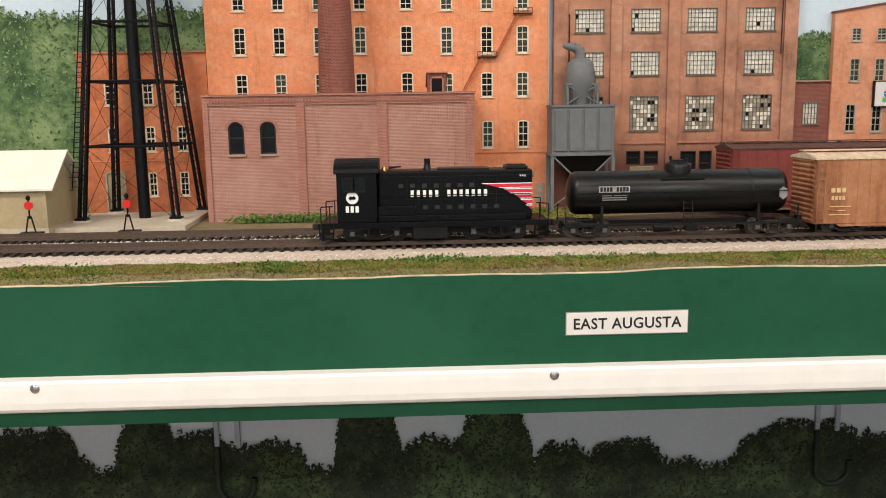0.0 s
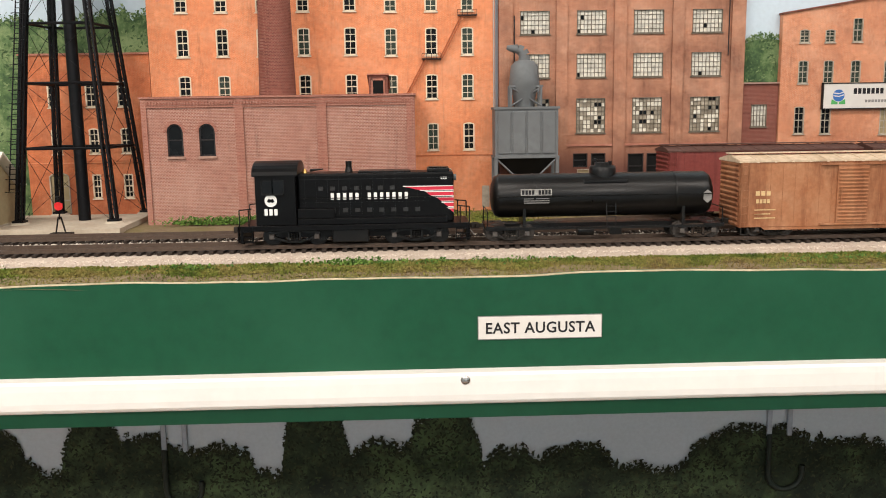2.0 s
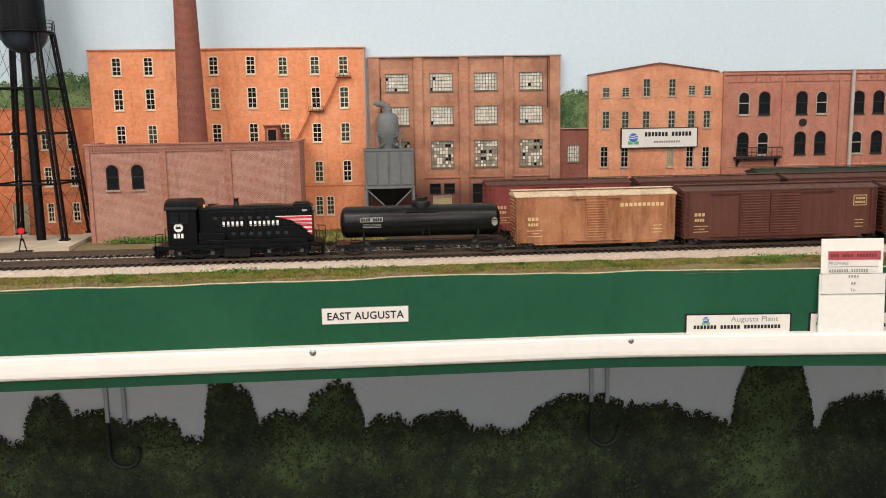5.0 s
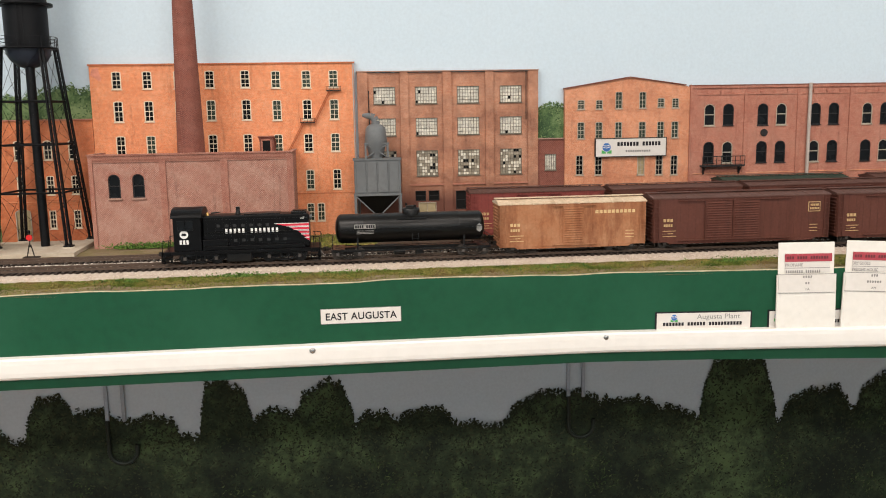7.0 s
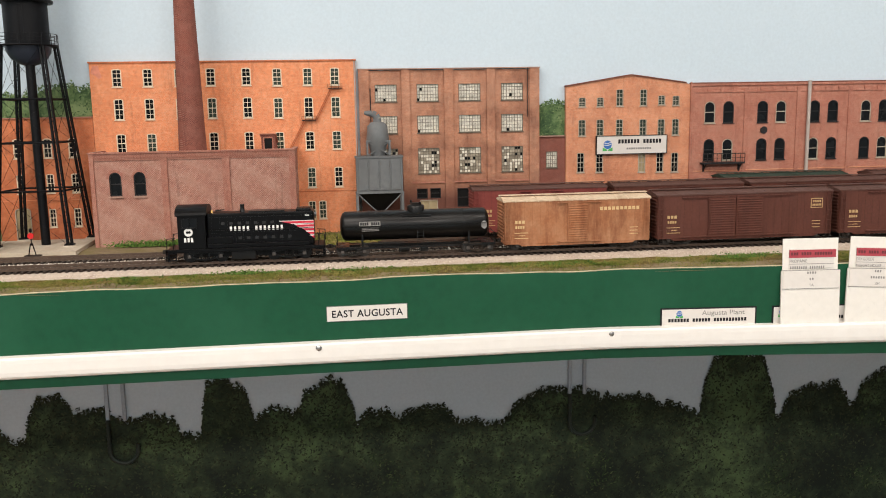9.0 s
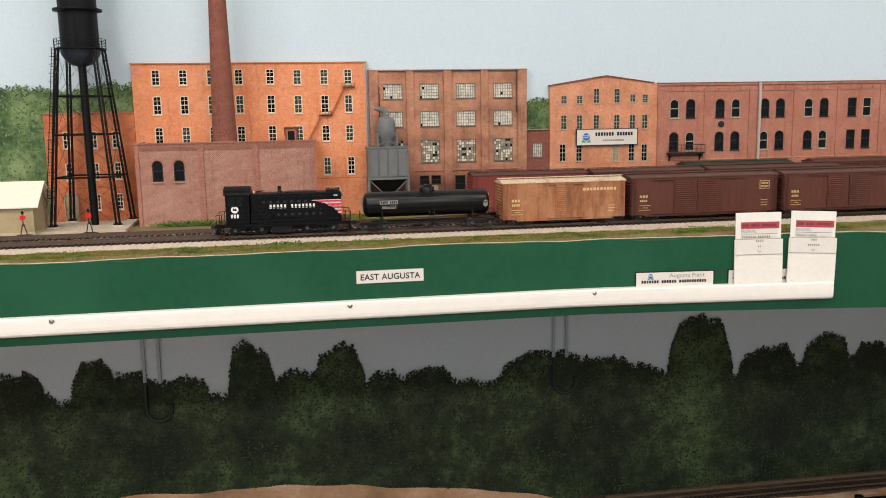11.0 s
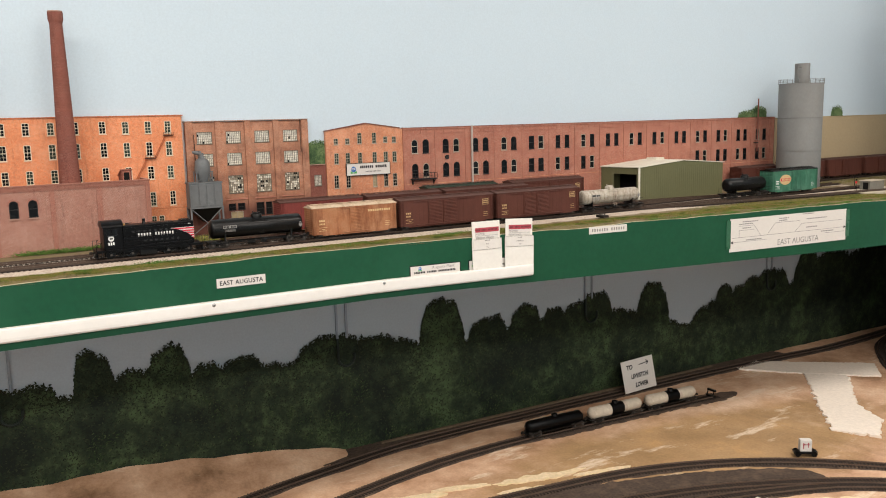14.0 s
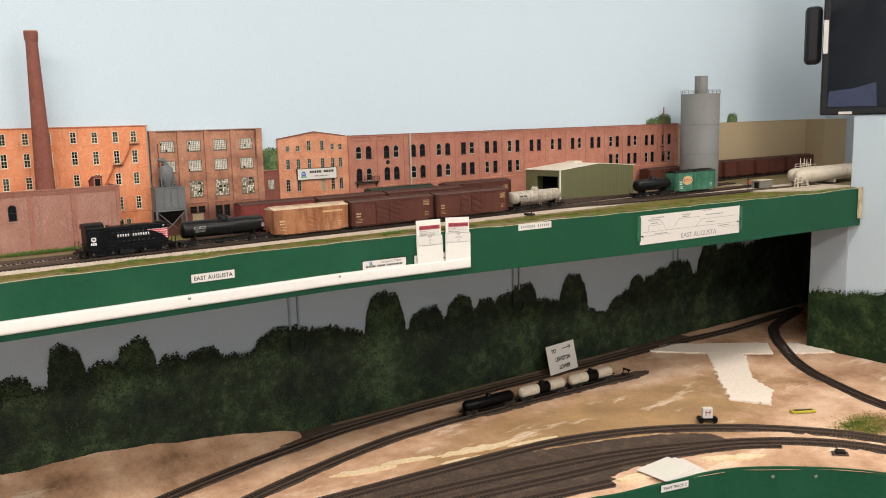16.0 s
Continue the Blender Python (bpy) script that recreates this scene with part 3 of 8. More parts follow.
def mural(name, x0, x1, low_line, trees, low, material, dabs, y, step=0.0016, rough=0.009, count=6000, dab=0.0022, parent_label="", seed=3, spots=0, lush=None):
    r = random.Random(seed)
    k = Kit()
    n = int((x1 - x0) / step)
    tops = []
    for i in range(n + 1):
        x = x0 + i * step
        t = crown_top(x, trees, low) + rough * (noise.noise(Vector((x * 130, seed, 0))) + 1.1 * noise.noise(Vector((x * 42, seed, 8))) + 0.5 * noise.noise(Vector((x * 300, seed, 4)))) + r.uniform(-0.2, 0.2) * rough
        tops.append((x, t))
    vs, fs = [], []
    for i, (x, t) in enumerate(tops):
        vs += [(x, y, low_line(x)), (x, y, t)]
        if i:
            fs.append((2 * i - 2, 2 * i, 2 * i + 1, 2 * i - 1))
    k.add(vs, fs)
    base = tagged(part(name, k, material), parent_label, "painted scenery", "", "structure")
    d = Kit()
    for i in range(count):
        x, t = tops[r.randrange(len(tops))]
        depth = r.random() ** 2.4 * (t - low_line(x)) if spots else r.random() ** 2 * 0.02
        z = t - depth + r.uniform(0, 3.0 * dab) * (1 if depth < 0.012 else 0)
        a, s = r.uniform(0, 3.1), dab * r.uniform(0.4, 1.2)
        ca, sa = math.cos(a) * s, math.sin(a) * s
        yy = y - 0.0004 - 0.0003 * r.random()
        d.add([(x - ca, yy, z - sa), (x + sa * 0.45, yy, z - ca * 0.45), (x + ca, yy, z + sa), (x - sa * 0.45, yy, z + ca * 0.45)], [(0, 1, 2, 3)])
    me = bpy.data.meshes.new(name)
    me.from_pydata(d.v, [], d.f)
    me.materials.append(dabs)
    tagged(part("leaf_dab", me, dabs, base), "", "", "", "stuff")
    if lush:
        # brushed leaf strokes gathered in drifts, thicker towards the foot of the woods
        g = Kit()
        for i in range(46000):
            x, t = tops[r.randrange(len(tops))]
            u = r.random() ** 0.75
            z = t - 0.006 - u * (t - low_line(x) - 0.006)
            drift = noise.noise(Vector((x * 16, z * 20, 3))) + 0.6 * noise.noise(Vector((x * 55, z * 55, 9)))
            if drift < 0.42 - 0.62 * u + 0.25 * r.random():
                continue
            a, q = r.uniform(-0.5, 1.9), dab * r.uniform(0.5, 1.3)
            ca, sa = math.cos(a) * q, math.sin(a) * q
            yy = y - 0.0008 - 0.0003 * r.random()
            g.add([(x - ca, yy, z - sa), (x + sa * 0.4, yy, z - ca * 0.4), (x + ca, yy, z + sa), (x - sa * 0.4, yy, z + ca * 0.4)], [(0, 1, 2, 3)])
        me = bpy.data.meshes.new(name)
        me.from_pydata(g.v, [], g.f)
        me.materials.append(lush)
        tagged(part("leaf_stroke", me, lush, base), "", "", "", "stuff")
    return base


mural("painted_woods", -0.95, 2.15, lambda x: -0.46, TREES, -0.345, WOODS, DAB_WOODS, WALL_Y - 0.001, count=60000, dab=0.0024, rough=0.0065, parent_label="dark green woods painted on the lower wall", spots=1, lush=STROKES)
mural("painted_hill", -0.75, -0.275, lambda x: 0.0, [(-0.62, 0.20, 0.185), (-0.45, 0.10, 0.168), (-0.50, 0.18, 0.15), (-0.30, 0.075, 0.170), (-0.345, 0.05, 0.162)], 0.10, HILL, DAB_HILL, WALL_Y - 0.001, count=6000, dab=0.002, parent_label="leafy green hill painted on the backdrop", seed=9, spots=1, rough=0.004)
mural("painted_trees", 0.205, 0.256, lambda x: 0.0, [(0.215, 0.02, 0.134), (0.238, 0.025, 0.144)], 0.12, HILL, DAB_HILL, WALL_Y - 0.001, count=900, dab=0.0018, parent_label="green trees painted between two mills", seed=5, spots=1, rough=0.003)
mural("painted_treetops", 1.30, 1.40, lambda x: 0.155, [(1.335, 0.03, 0.178), (1.37, 0.025, 0.187)], 0.165, HILL, DAB_HILL, WALL_Y - 0.001, count=700, dab=0.002, parent_label="green treetops painted over the mill roof", seed=6, spots=1, rough=0.003)
mural("painted_treetops", 1.645, 1.695, lambda x: 0.155, [(1.668, 0.022, 0.184)], 0.160, HILL, DAB_HILL, WALL_Y - 0.001, count=300, dab=0.002, parent_label="small green treetop painted over the tan wall", seed=7, spots=1, rough=0.003)
side = mural("painted_bushes", -2.2, -0.286, lambda x: -0.56, [(-0.36, 0.09, -0.275), (-0.50, 0.12, -0.262), (-0.72, 0.14, -0.25), (-0.95, 0.2, -0.26), (-1.3, 0.3, -0.25), (-1.8, 0.4, -0.25)], -0.31, BUSH, DAB_BUSH, 0.0, count=9000, dab=0.003, parent_label="green bushes painted on the partition", seed=12, spots=1)
side.matrix_basis = Matrix.Translation((PX - 0.006, 0, 0)) @ Matrix.Rotation(math.pi / 2, 4, "Z") @ Matrix.Diagonal((1, 1, 1, 1))

STANDARD = mat("blue_grey_standard_paint", (0.25, 0.28, 0.32), 0.6, 0.1, 300)
DARK_HOOK = mat("dark_green_hook_paint", (0.010, 0.016, 0.012), 0.6, 0.2, 300)
# bracket standards painted over, on the lower wall
for bx in (-0.292, 0.264, 0.846, 1.430):
    st = thing("shelf_bracket", "painted-over steel bracket on the lower wall", "bracket", pose(bx, WALL_Y - 0.004, 0), "shelf brackets")
    for side_x in (-0.0105, 0.0085):
        part("standard", Kit().cham((side_x - 0.0022, 0.0002, -0.215), (side_x + 0.0022, 0.004, -0.085), 0.0006), STANDARD, st)
    part("loop", Kit().tube([(-0.0105, 0, -0.213)] + [(-0.0105 + 0.016 * (1 - math.cos(a)), 0, -0.252 - 0.015 * math.sin(a)) for a in [math.pi * i / 10 for i in range(11)]] + [(0.0215, 0, -0.244)], 0.0026, 8), DARK_HOOK, st, "dark painted-over hook")

# ---------- upper deck ----------
DECK_X0, DECK_X1 = -0.95, 2.15


def deck_sheet():
    k = Kit()
    nx, ny = 310, 40
    vs, fs = [], []
    for i in range(nx + 1):
        x = DECK_X0 + (DECK_X1 - DECK_X0) * i / nx
        f = fascia_y(x) + 0.001 + 0.004 * noise.noise(Vector((x * 9, 2, 0)))
        for j in range(ny + 1):
            u = j / ny
            y = f + (WALL_Y - f) * u
            z = 0.0006 + 0.0010 * noise.noise(Vector((x * 40, y * 40, 1)))
            d = y - f
            if d < 0.022:
                z -= 0.0046 * (1 - d / 0.022) ** 1.5
            if x > 0.9 and y > -0.2:
                z += 0.003 * min(1, (x - 0.9) * 3)
            vs.append((x, y, z))
    for i in range(nx):
        for j in range(ny):
            a = i * (ny + 1) + j
            fs.append((a, a + ny + 1, a + ny + 2, a + 1))
    k.add(vs, fs, True)
    return k


setting("ground", deck_sheet(), SOIL, "brown soil scenery on the upper deck", "ground")
setting("deck_board", Kit().slab([(DECK_X0, -0.270), (0.2, -0.270), (1.61, -0.395), (1.61, -0.38), (2.15, -0.38), (2.15, 0.004), (DECK_X0, 0.004)], -0.055, -0.008), PLASTER, "deck board under the scenery", "deck")


def band(x0, x1, n, lo, hi, thick):
    # upright sheet that follows the fascia, from lo(x) to hi(x)
    k = Kit()
    vs, fs = [], []
    for i in range(n + 1):
        x = x0 + (x1 - x0) * i / n
        y = fascia_y(x)
        vs += [(x, y, lo(x)), (x, y, hi(x)), (x, y + thick, hi(x)), (x, y + thick, lo(x))]
        if i:
            a = 4 * i - 4
            fs += [(a + j, a + 4 + j, a + 4 + (j + 1) % 4, a + (j + 1) % 4) for j in range(4)]
    fs += [(0, 1, 2, 3), (4 * n, 4 * n + 3, 4 * n + 2, 4 * n + 1)]
    return k.add(vs, fs)


def edge_z(x):
    return -0.0018 + 0.0034 * noise.noise(Vector((x * 8, 0, 3))) + 0.0010 * noise.noise(Vector((x * 25, 0, 3)))


setting("fascia", band(DECK_X0, 1.615, 260, lambda x: -0.0812 - 0.012 * max(0, min(1, (x - 0.3) / 0.9)), edge_z, 0.006), FASCIA, "green painted hardboard fascia along the deck edge", "fascia")
setting("plaster_edge", band(DECK_X0, 1.612, 260, lambda x: edge_z(x) - 0.0002, lambda x: edge_z(x) + 0.0004, 0.003), PLASTER, "cream plaster line along the top of the fascia", "edge")
setting("fascia_end_trim", Kit().box((1.600, fascia_y(1.615) - 0.004, -0.075), (1.616, fascia_y(1.615) - 0.0005, 0.002)), PLASTER, "torn cream plaster at the fascia's end", "trim")


# stones and grass
def pebbles(n, area, size, seed, z):
    r = random.Random(seed)
    vs, fs = [], []
    for _ in range(n):
        x, y = area(r)
        s = size * r.uniform(0.5, 1.2)
        a = r.uniform(0, 6)
        b = len(vs)
        zz = z + r.uniform(-0.2, 0.25) * s
        vs += [(x + s * math.cos(a + 2.1 * i) * r.uniform(0.6, 1.0), y + s * math.sin(a + 2.1 * i) * r.uniform(0.6, 1.0), zz) for i in range(3)]
        vs += [(x, y, zz + s * r.uniform(0.5, 0.9))]
        fs += [(b, b + 1, b + 3), (b + 1, b + 2, b + 3), (b + 2, b, b + 3)]
    me = bpy.data.meshes.new("stones")
    me.from_pydata(vs, [], fs)
    return me


TRACK_Y = -0.211
setting("ballast_bed", Kit().prism_x([(-0.250, 0.0002), (-0.236, 0.0034), (-0.132, 0.0034), (-0.124, 0.0002)], DECK_X0, 1.50), BALLAST, "pale grey ballast bed under the front tracks", "ballast")
me = pebbles(15000, lambda r: (r.uniform(-0.6, 0.75), r.choice((r.uniform(-0.252, -0.2285), r.uniform(-0.194, -0.180), r.uniform(-0.245, -0.2275)))), 0.0008, 2, 0.0030)
tagged(part("ballast_stones", me, PALE_STONES), "loose pale ballast stones beside the front track", "ballast", "", "stuff").data.materials.append(PALE_STONES)
me = pebbles(15000, lambda r: (r.uniform(-0.6, 0.25), r.choice((r.uniform(-0.195, -0.174), r.uniform(-0.195, -0.174), r.uniform(-0.168, -0.153)))), 0.0013, 5, 0.0034)
tagged(part("coarse_stones", me, STONES), "coarse mixed stones between the two tracks", "ballast", "", "stuff").data.materials.append(STONES)


def blades(n, area, h, w, seed):
    r = random.Random(seed)
    vs, fs = [], []
    for _ in range(n):
        x, y, k, z = area(r)
        a, lean = r.uniform(0, 6.3), r.uniform(-0.5, 0.5)
        hh = h * k * r.uniform(0.5, 1.2)
        b = len(vs)
        vs += [(x - w * math.cos(a), y - w * math.sin(a), z), (x + w * math.cos(a), y + w * math.sin(a), z), (x + lean * hh, y + r.uniform(-0.5, 0.3) * hh, z + hh)]
        fs.append((b, b + 1, b + 2))
    me = bpy.data.meshes.new("grass")
    me.from_pydata(vs, [], fs)
    return me


def leaves(n, area, h, seed, size=0.0011):
    # loose leaf scraps heaped into low clumps
    r = random.Random(seed)
    vs, fs = [], []
    for _ in range(n):
        x, y, k, z = area(r)
        zz = z + h * r.random() ** 1.6 * k
        s = size * r.uniform(0.5, 1.2)
        b = len(vs)
        c = Vector((x, y, zz))
        u = Vector((r.gauss(0, 1), r.gauss(0, 1), r.gauss(0, 1))).normalized() * s
        w = u.orthogonal().normalized() * s * 0.7
        vs += [tuple(c - u), tuple(c + w), tuple(c + u), tuple(c - w)]
        fs.append((b, b + 1, b + 2, b + 3))
    me = bpy.data.meshes.new("leaves")
    me.from_pydata(vs, [], fs)
    return me


def front_strip(r):
    while True:
        x = r.uniform(-0.7, 1.6)
        f = fascia_y(x)
        u = r.random()
        d = 0.004 + (0.034 + 0.5 * max(0, -0.286 - f)) * u
        y = f + d
        if noise.noise(Vector((x * 16, y * 30, 5))) + 0.45 > r.uniform(-0.4, 0.5) and (u > 0.30 + 0.2 * noise.noise(Vector((x * 20, 3, 5))) or r.random() < 0.2):
            z = 0.0007 + 0.0010 * noise.noise(Vector((x * 40, y * 40, 1)))
            if d < 0.022:
                z -= 0.0046 * (1 - d / 0.022) ** 1.5
            return x, y, 0.8 + 0.6 * max(0, noise.noise(Vector((x * 12, 1, 5)))), z


tagged(part("turf", leaves(110000, front_strip, 0.0012, 4, 0.00075), GRASS), "matted yellow-green turf along the deck edge", "grass", "", "stuff").data.materials.append(GRASS)
tagged(part("grass", blades(90000, front_strip, 0.0016, 0.00032, 3), GRASS), "short yellow-green static grass along the deck edge", "grass", "", "stuff").data.materials.append(GRASS)


def weeds(n, spots, seed, h=0.005):

    def area(r):
        cx, cy, sx, sy, z = r.choice(spots)
        return cx + r.gauss(0, sx), cy + r.gauss(0, sy), r.uniform(0.4, 1.3), z
    return leaves(n, area, h, seed)


WEEDS = [(-0.245 + 0.012 * i, -0.066 - 0.003 * (i % 2), 0.012, 0.003, 0.002) for i in range(14)]
tagged(part("weeds", weeds(5200, WEEDS, 8), WEED), "dark green weeds along the powerhouse foot", "weeds", "", "stuff").data.materials.append(WEED)
CLUMPS = [(0.72 + 0.058 * i, fascia_y(0.72 + 0.058 * i) + 0.008, 0.014, 0.003, -0.001) for i in range(15)] + [(0.345, -0.262, 0.016, 0.004, 0.001), (-0.02, -0.254, 0.02, 0.003, 0), (-0.105, -0.253, 0.016, 0.003, 0.001), (0.47, -0.276, 0.02, 0.003, 0), (-0.10, -0.252, 0.012, 0.003, 0.0), (-0.06, -0.256, 0.01, 0.003, 0.0), (0.335, -0.268, 0.014, 0.003, 0.0), (-0.33, -0.256, 0.02, 0.004, 0.0), (0.62, -0.288, 0.015, 0.003, 0.0), (-0.20, -0.258, 0.02, 0.003, 0), (0.17, -0.265, 0.02, 0.003, 0)]
tagged(part("weed_clumps", weeds(9000, CLUMPS, 9, 0.0030), WEED), "bright green weed clumps beside the ballast", "weeds", "", "stuff").data.materials.append(WEED)
LOTS = [(-0.02, -0.045, 0.03, 0.02, 0.001), (0.0, -0.09, 0.03, 0.012, 0.001), (1.50, -0.10, 0.09, 0.015, 0.003), (1.75, -0.08, 0.12, 0.02, 0.003), (1.05, -0.27, 0.1, 0.012, 0.001), (1.35, -0.30, 0.08, 0.012, 0.001)]
tagged(part("lot_grass", weeds(16000, LOTS, 10, 0.0016), GRASS), "thin grass on the bare lots by the mills", "grass", "", "stuff").data.materials.append(GRASS)


# ---------- track ----------
def along(pts, step):
    # smooth line through the plan points, cut into even steps
    P = [Vector((x, y, 0)) for x, y in pts]
    out = []
    for i in range(len(P) - 1):
        a, b, c, d = P[max(0, i - 1)], P[i], P[i + 1], P[min(len(P) - 1, i + 2)]
        for s in range(40):
            t = s / 40
            out.append(0.5 * (2 * b + (c - a) * t + (2 * a - 5 * b + 4 * c - d) * t * t + (3 * b - a - 3 * c + d) * t ** 3))
    out.append(P[-1])
    res, need = [out[0]], step
    for p, q in zip(out, out[1:]):
        seg = (q - p).length
        while seg >= need and seg > 0:
            p = p + (q - p) * (need / seg)
            res.append(p)
            seg = (q - p).length
            need = step
        need -= seg
    return res


def track(label, pts, z, parts_from=None, tie_mat=TIE, step=0.0062, rail_mat=RAIL, bed=None, bw=0.017):
    th = thing("track", label, "railway track", pose(0, 0, z))
    rail_mat = RAIL_LOW if tie_mat is TIE_LOW else rail_mat
    line = along(pts, step)
    dirs = [(line[min(i + 1, len(line) - 1)] - line[max(i - 1, 0)]).normalized() for i in range(len(line))]
    if bed:
        vs, fs = [], []
        for i, (p, d) in enumerate(zip(line, dirs)):
            nrm = Vector((-d.y, d.x, 0))
            wob = 0.0022 * noise.noise(Vector((p.x * 45, p.y * 45, z)))
            for o, h in ((-bw - 0.004 - wob, -0.003), (-bw, 0.0003), (bw, 0.0003), (bw + 0.004 - wob, -0.003)):
                q = p + nrm * o
                vs.append((q.x, q.y, h))
            if i:
                a = 4 * i - 4
                fs += [(a + j, a + 4 + j, a + 5 + j, a + 1 + j) for j in range(3)]
        part("roadbed", Kit().add(vs, fs), bed, th, "dark dirty roadbed")
    for sgn in (-1, 1):
        k = Kit()
        vs, fs = [], []
        prof = ((-0.0009, 0.0018), (0.0009, 0.0018), (0.0005, 0.0042), (-0.0005, 0.0042))
        for i, (p, d) in enumerate(zip(line, dirs)):
            nrm = Vector((-d.y, d.x, 0))
            for o, h in prof:
                q = p + nrm * (sgn * 0.0085 + o)
                vs.append((q.x, q.y, h))
            if i:
                a = 4 * i - 4
                fs += [(a + j, a + (j + 1) % 4, a + 4 + (j + 1) % 4, a + 4 + j) for j in range(4)]
        part("rail", k.add(vs, fs), rail_mat, th)
    shared = Kit().box((-0.00125, -0.015, 0.0), (0.00125, 0.015, 0.0018)).mesh("tie", tie_mat)
    rest = Kit()
    rr = random.Random(len(line))
    for p, d in zip(line, dirs):
        a = math.atan2(d.y, d.x) + rr.uniform(-0.02, 0.02)
        if parts_from and parts_from[0] < p.x < parts_from[1]:
            part("tie", shared, tie_mat, th, "", Matrix.Translation((p.x, p.y + rr.uniform(-0.0006, 0.0006), 0)) @ Matrix.Rotation(a, 4, "Z"))
        else:
            m = Matrix.Translation(p) @ Matrix.Rotation(a, 4, "Z")
            b = Kit().box((-0.00125, -0.015, 0.0), (0.00125, 0.015, 0.0018))
            rest.add([m @ Vector(v) for v in b.v], b.f)
    if rest.v:
        tagged(part("far_tie", rest, tie_mat, th), "", "", "", "stuff")
    return th


track("front running track with dark ties and rusty rails", [(DECK_X0, TRACK_Y), (0, TRACK_Y), (0.7, TRACK_Y), (1.1, -0.211), (1.5, -0.215)], 0.0034, (-0.45, 0.62), bed=BED_DARK, bw=0.0115)
track("second track with dark ties and rusty rails", [(DECK_X0, -0.1606), (0, -0.1606), (0.7, -0.160), (1.1, -0.15), (1.5, -0.12)], 0.0034, (-0.45, 0.62), bed=BED_DARK, bw=0.0125)
track("yard track where stored boxcars stand", [(0.02, -0.12), (0.10, -0.105), (0.2, -0.1025), (0.8, -0.1025), (1.2, -0.16)], 0.0020)
track("rear yard track against the mills", [(0.3, -0.046), (0.8, -0.046), (0.87, -0.05)], 0.0020)
track("spur track beside the olive shed", [(0.72, -0.205), (0.95, -0.235), (1.25, -0.27), (1.6, -0.31)], 0.0024)
track("distant siding track by the tan wall", [(1.45, -0.05), (1.7, -0.032), (2.12, -0.028)], 0.0044)


# ---------- brick mills ----------
def wall_with_holes(k, x0, x1, z0, z1, holes, y, depth, top=None):
    # front sheet of a wall with rectangular openings (arched ones keep filled corners)
    xs = sorted({x0, x1, *[h[0] for h in holes], *[h[1] for h in holes]})
    zs = sorted({z0, z1, *[h[2] for h in holes], *[h[3] for h in holes]})
    for a, b in zip(xs, xs[1:]):
        for c, d in zip(zs, zs[1:]):
            mx, mz = (a + b) / 2, (c + d) / 2
            if any(h[0] < mx < h[1] and h[2] < mz < h[3] for h in holes):
                continue
            k.add([(a, y, c), (b, y, c), (b, y, d), (a, y, d)], [(0, 1, 2, 3)])
    for h in holes:
        a, b, c, d = h[:4]
        k.add([(a, y, c), (b, y, c), (b, y, d), (a, y, d), (a, y + depth, c), (b, y + depth, c), (b, y + depth, d), (a, y + depth, d)],
              [(0, 4, 5, 1), (1, 5, 6, 2), (2, 6, 7, 3), (3, 7, 4, 0)])
        rise = h[4] if len(h) > 4 else 0
        if rise:
            n, cx, r = 8, (a + b) / 2, (b - a) / 2
            for sg in (-1, 1):
                arc = [(cx + sg * r * math.cos(math.pi / 2 * i / n), d - rise + rise * math.sin(math.pi / 2 * i / n)) for i in range(n + 1)]
                poly = arc + [(cx + sg * r, d)]
                m = len(poly)
                k.add([(x, y - 0.00005, z) for x, z in poly], [tuple(range(m))])
                k.add([(x, y, z) for x, z in arc] + [(x, y + depth, z) for x, z in arc], [(i, i + 1, n + 2 + i, n + 1 + i) for i in range(n)], True)
    return k


def mill_body(k, x0, x1, z0, z1, y, back):
    # sides, top and back of a low-relief building
    k.add([(x0, y, z0), (x0, back, z0), (x0, back, z1), (x0, y, z1)], [(0, 1, 2, 3)])
    k.add([(x1, y, z0), (x1, back, z0), (x1, back, z1), (x1, y, z1)], [(0, 1, 2, 3)])
    k.add([(x0, y, z1), (x1, y, z1), (x1, back, z1), (x0, back, z1)], [(0, 1, 2, 3)])
    k.add([(x0, back, z0), (x1, back, z0), (x1, back, z1), (x0, back, z1)], [(0, 1, 2, 3)])
    return k


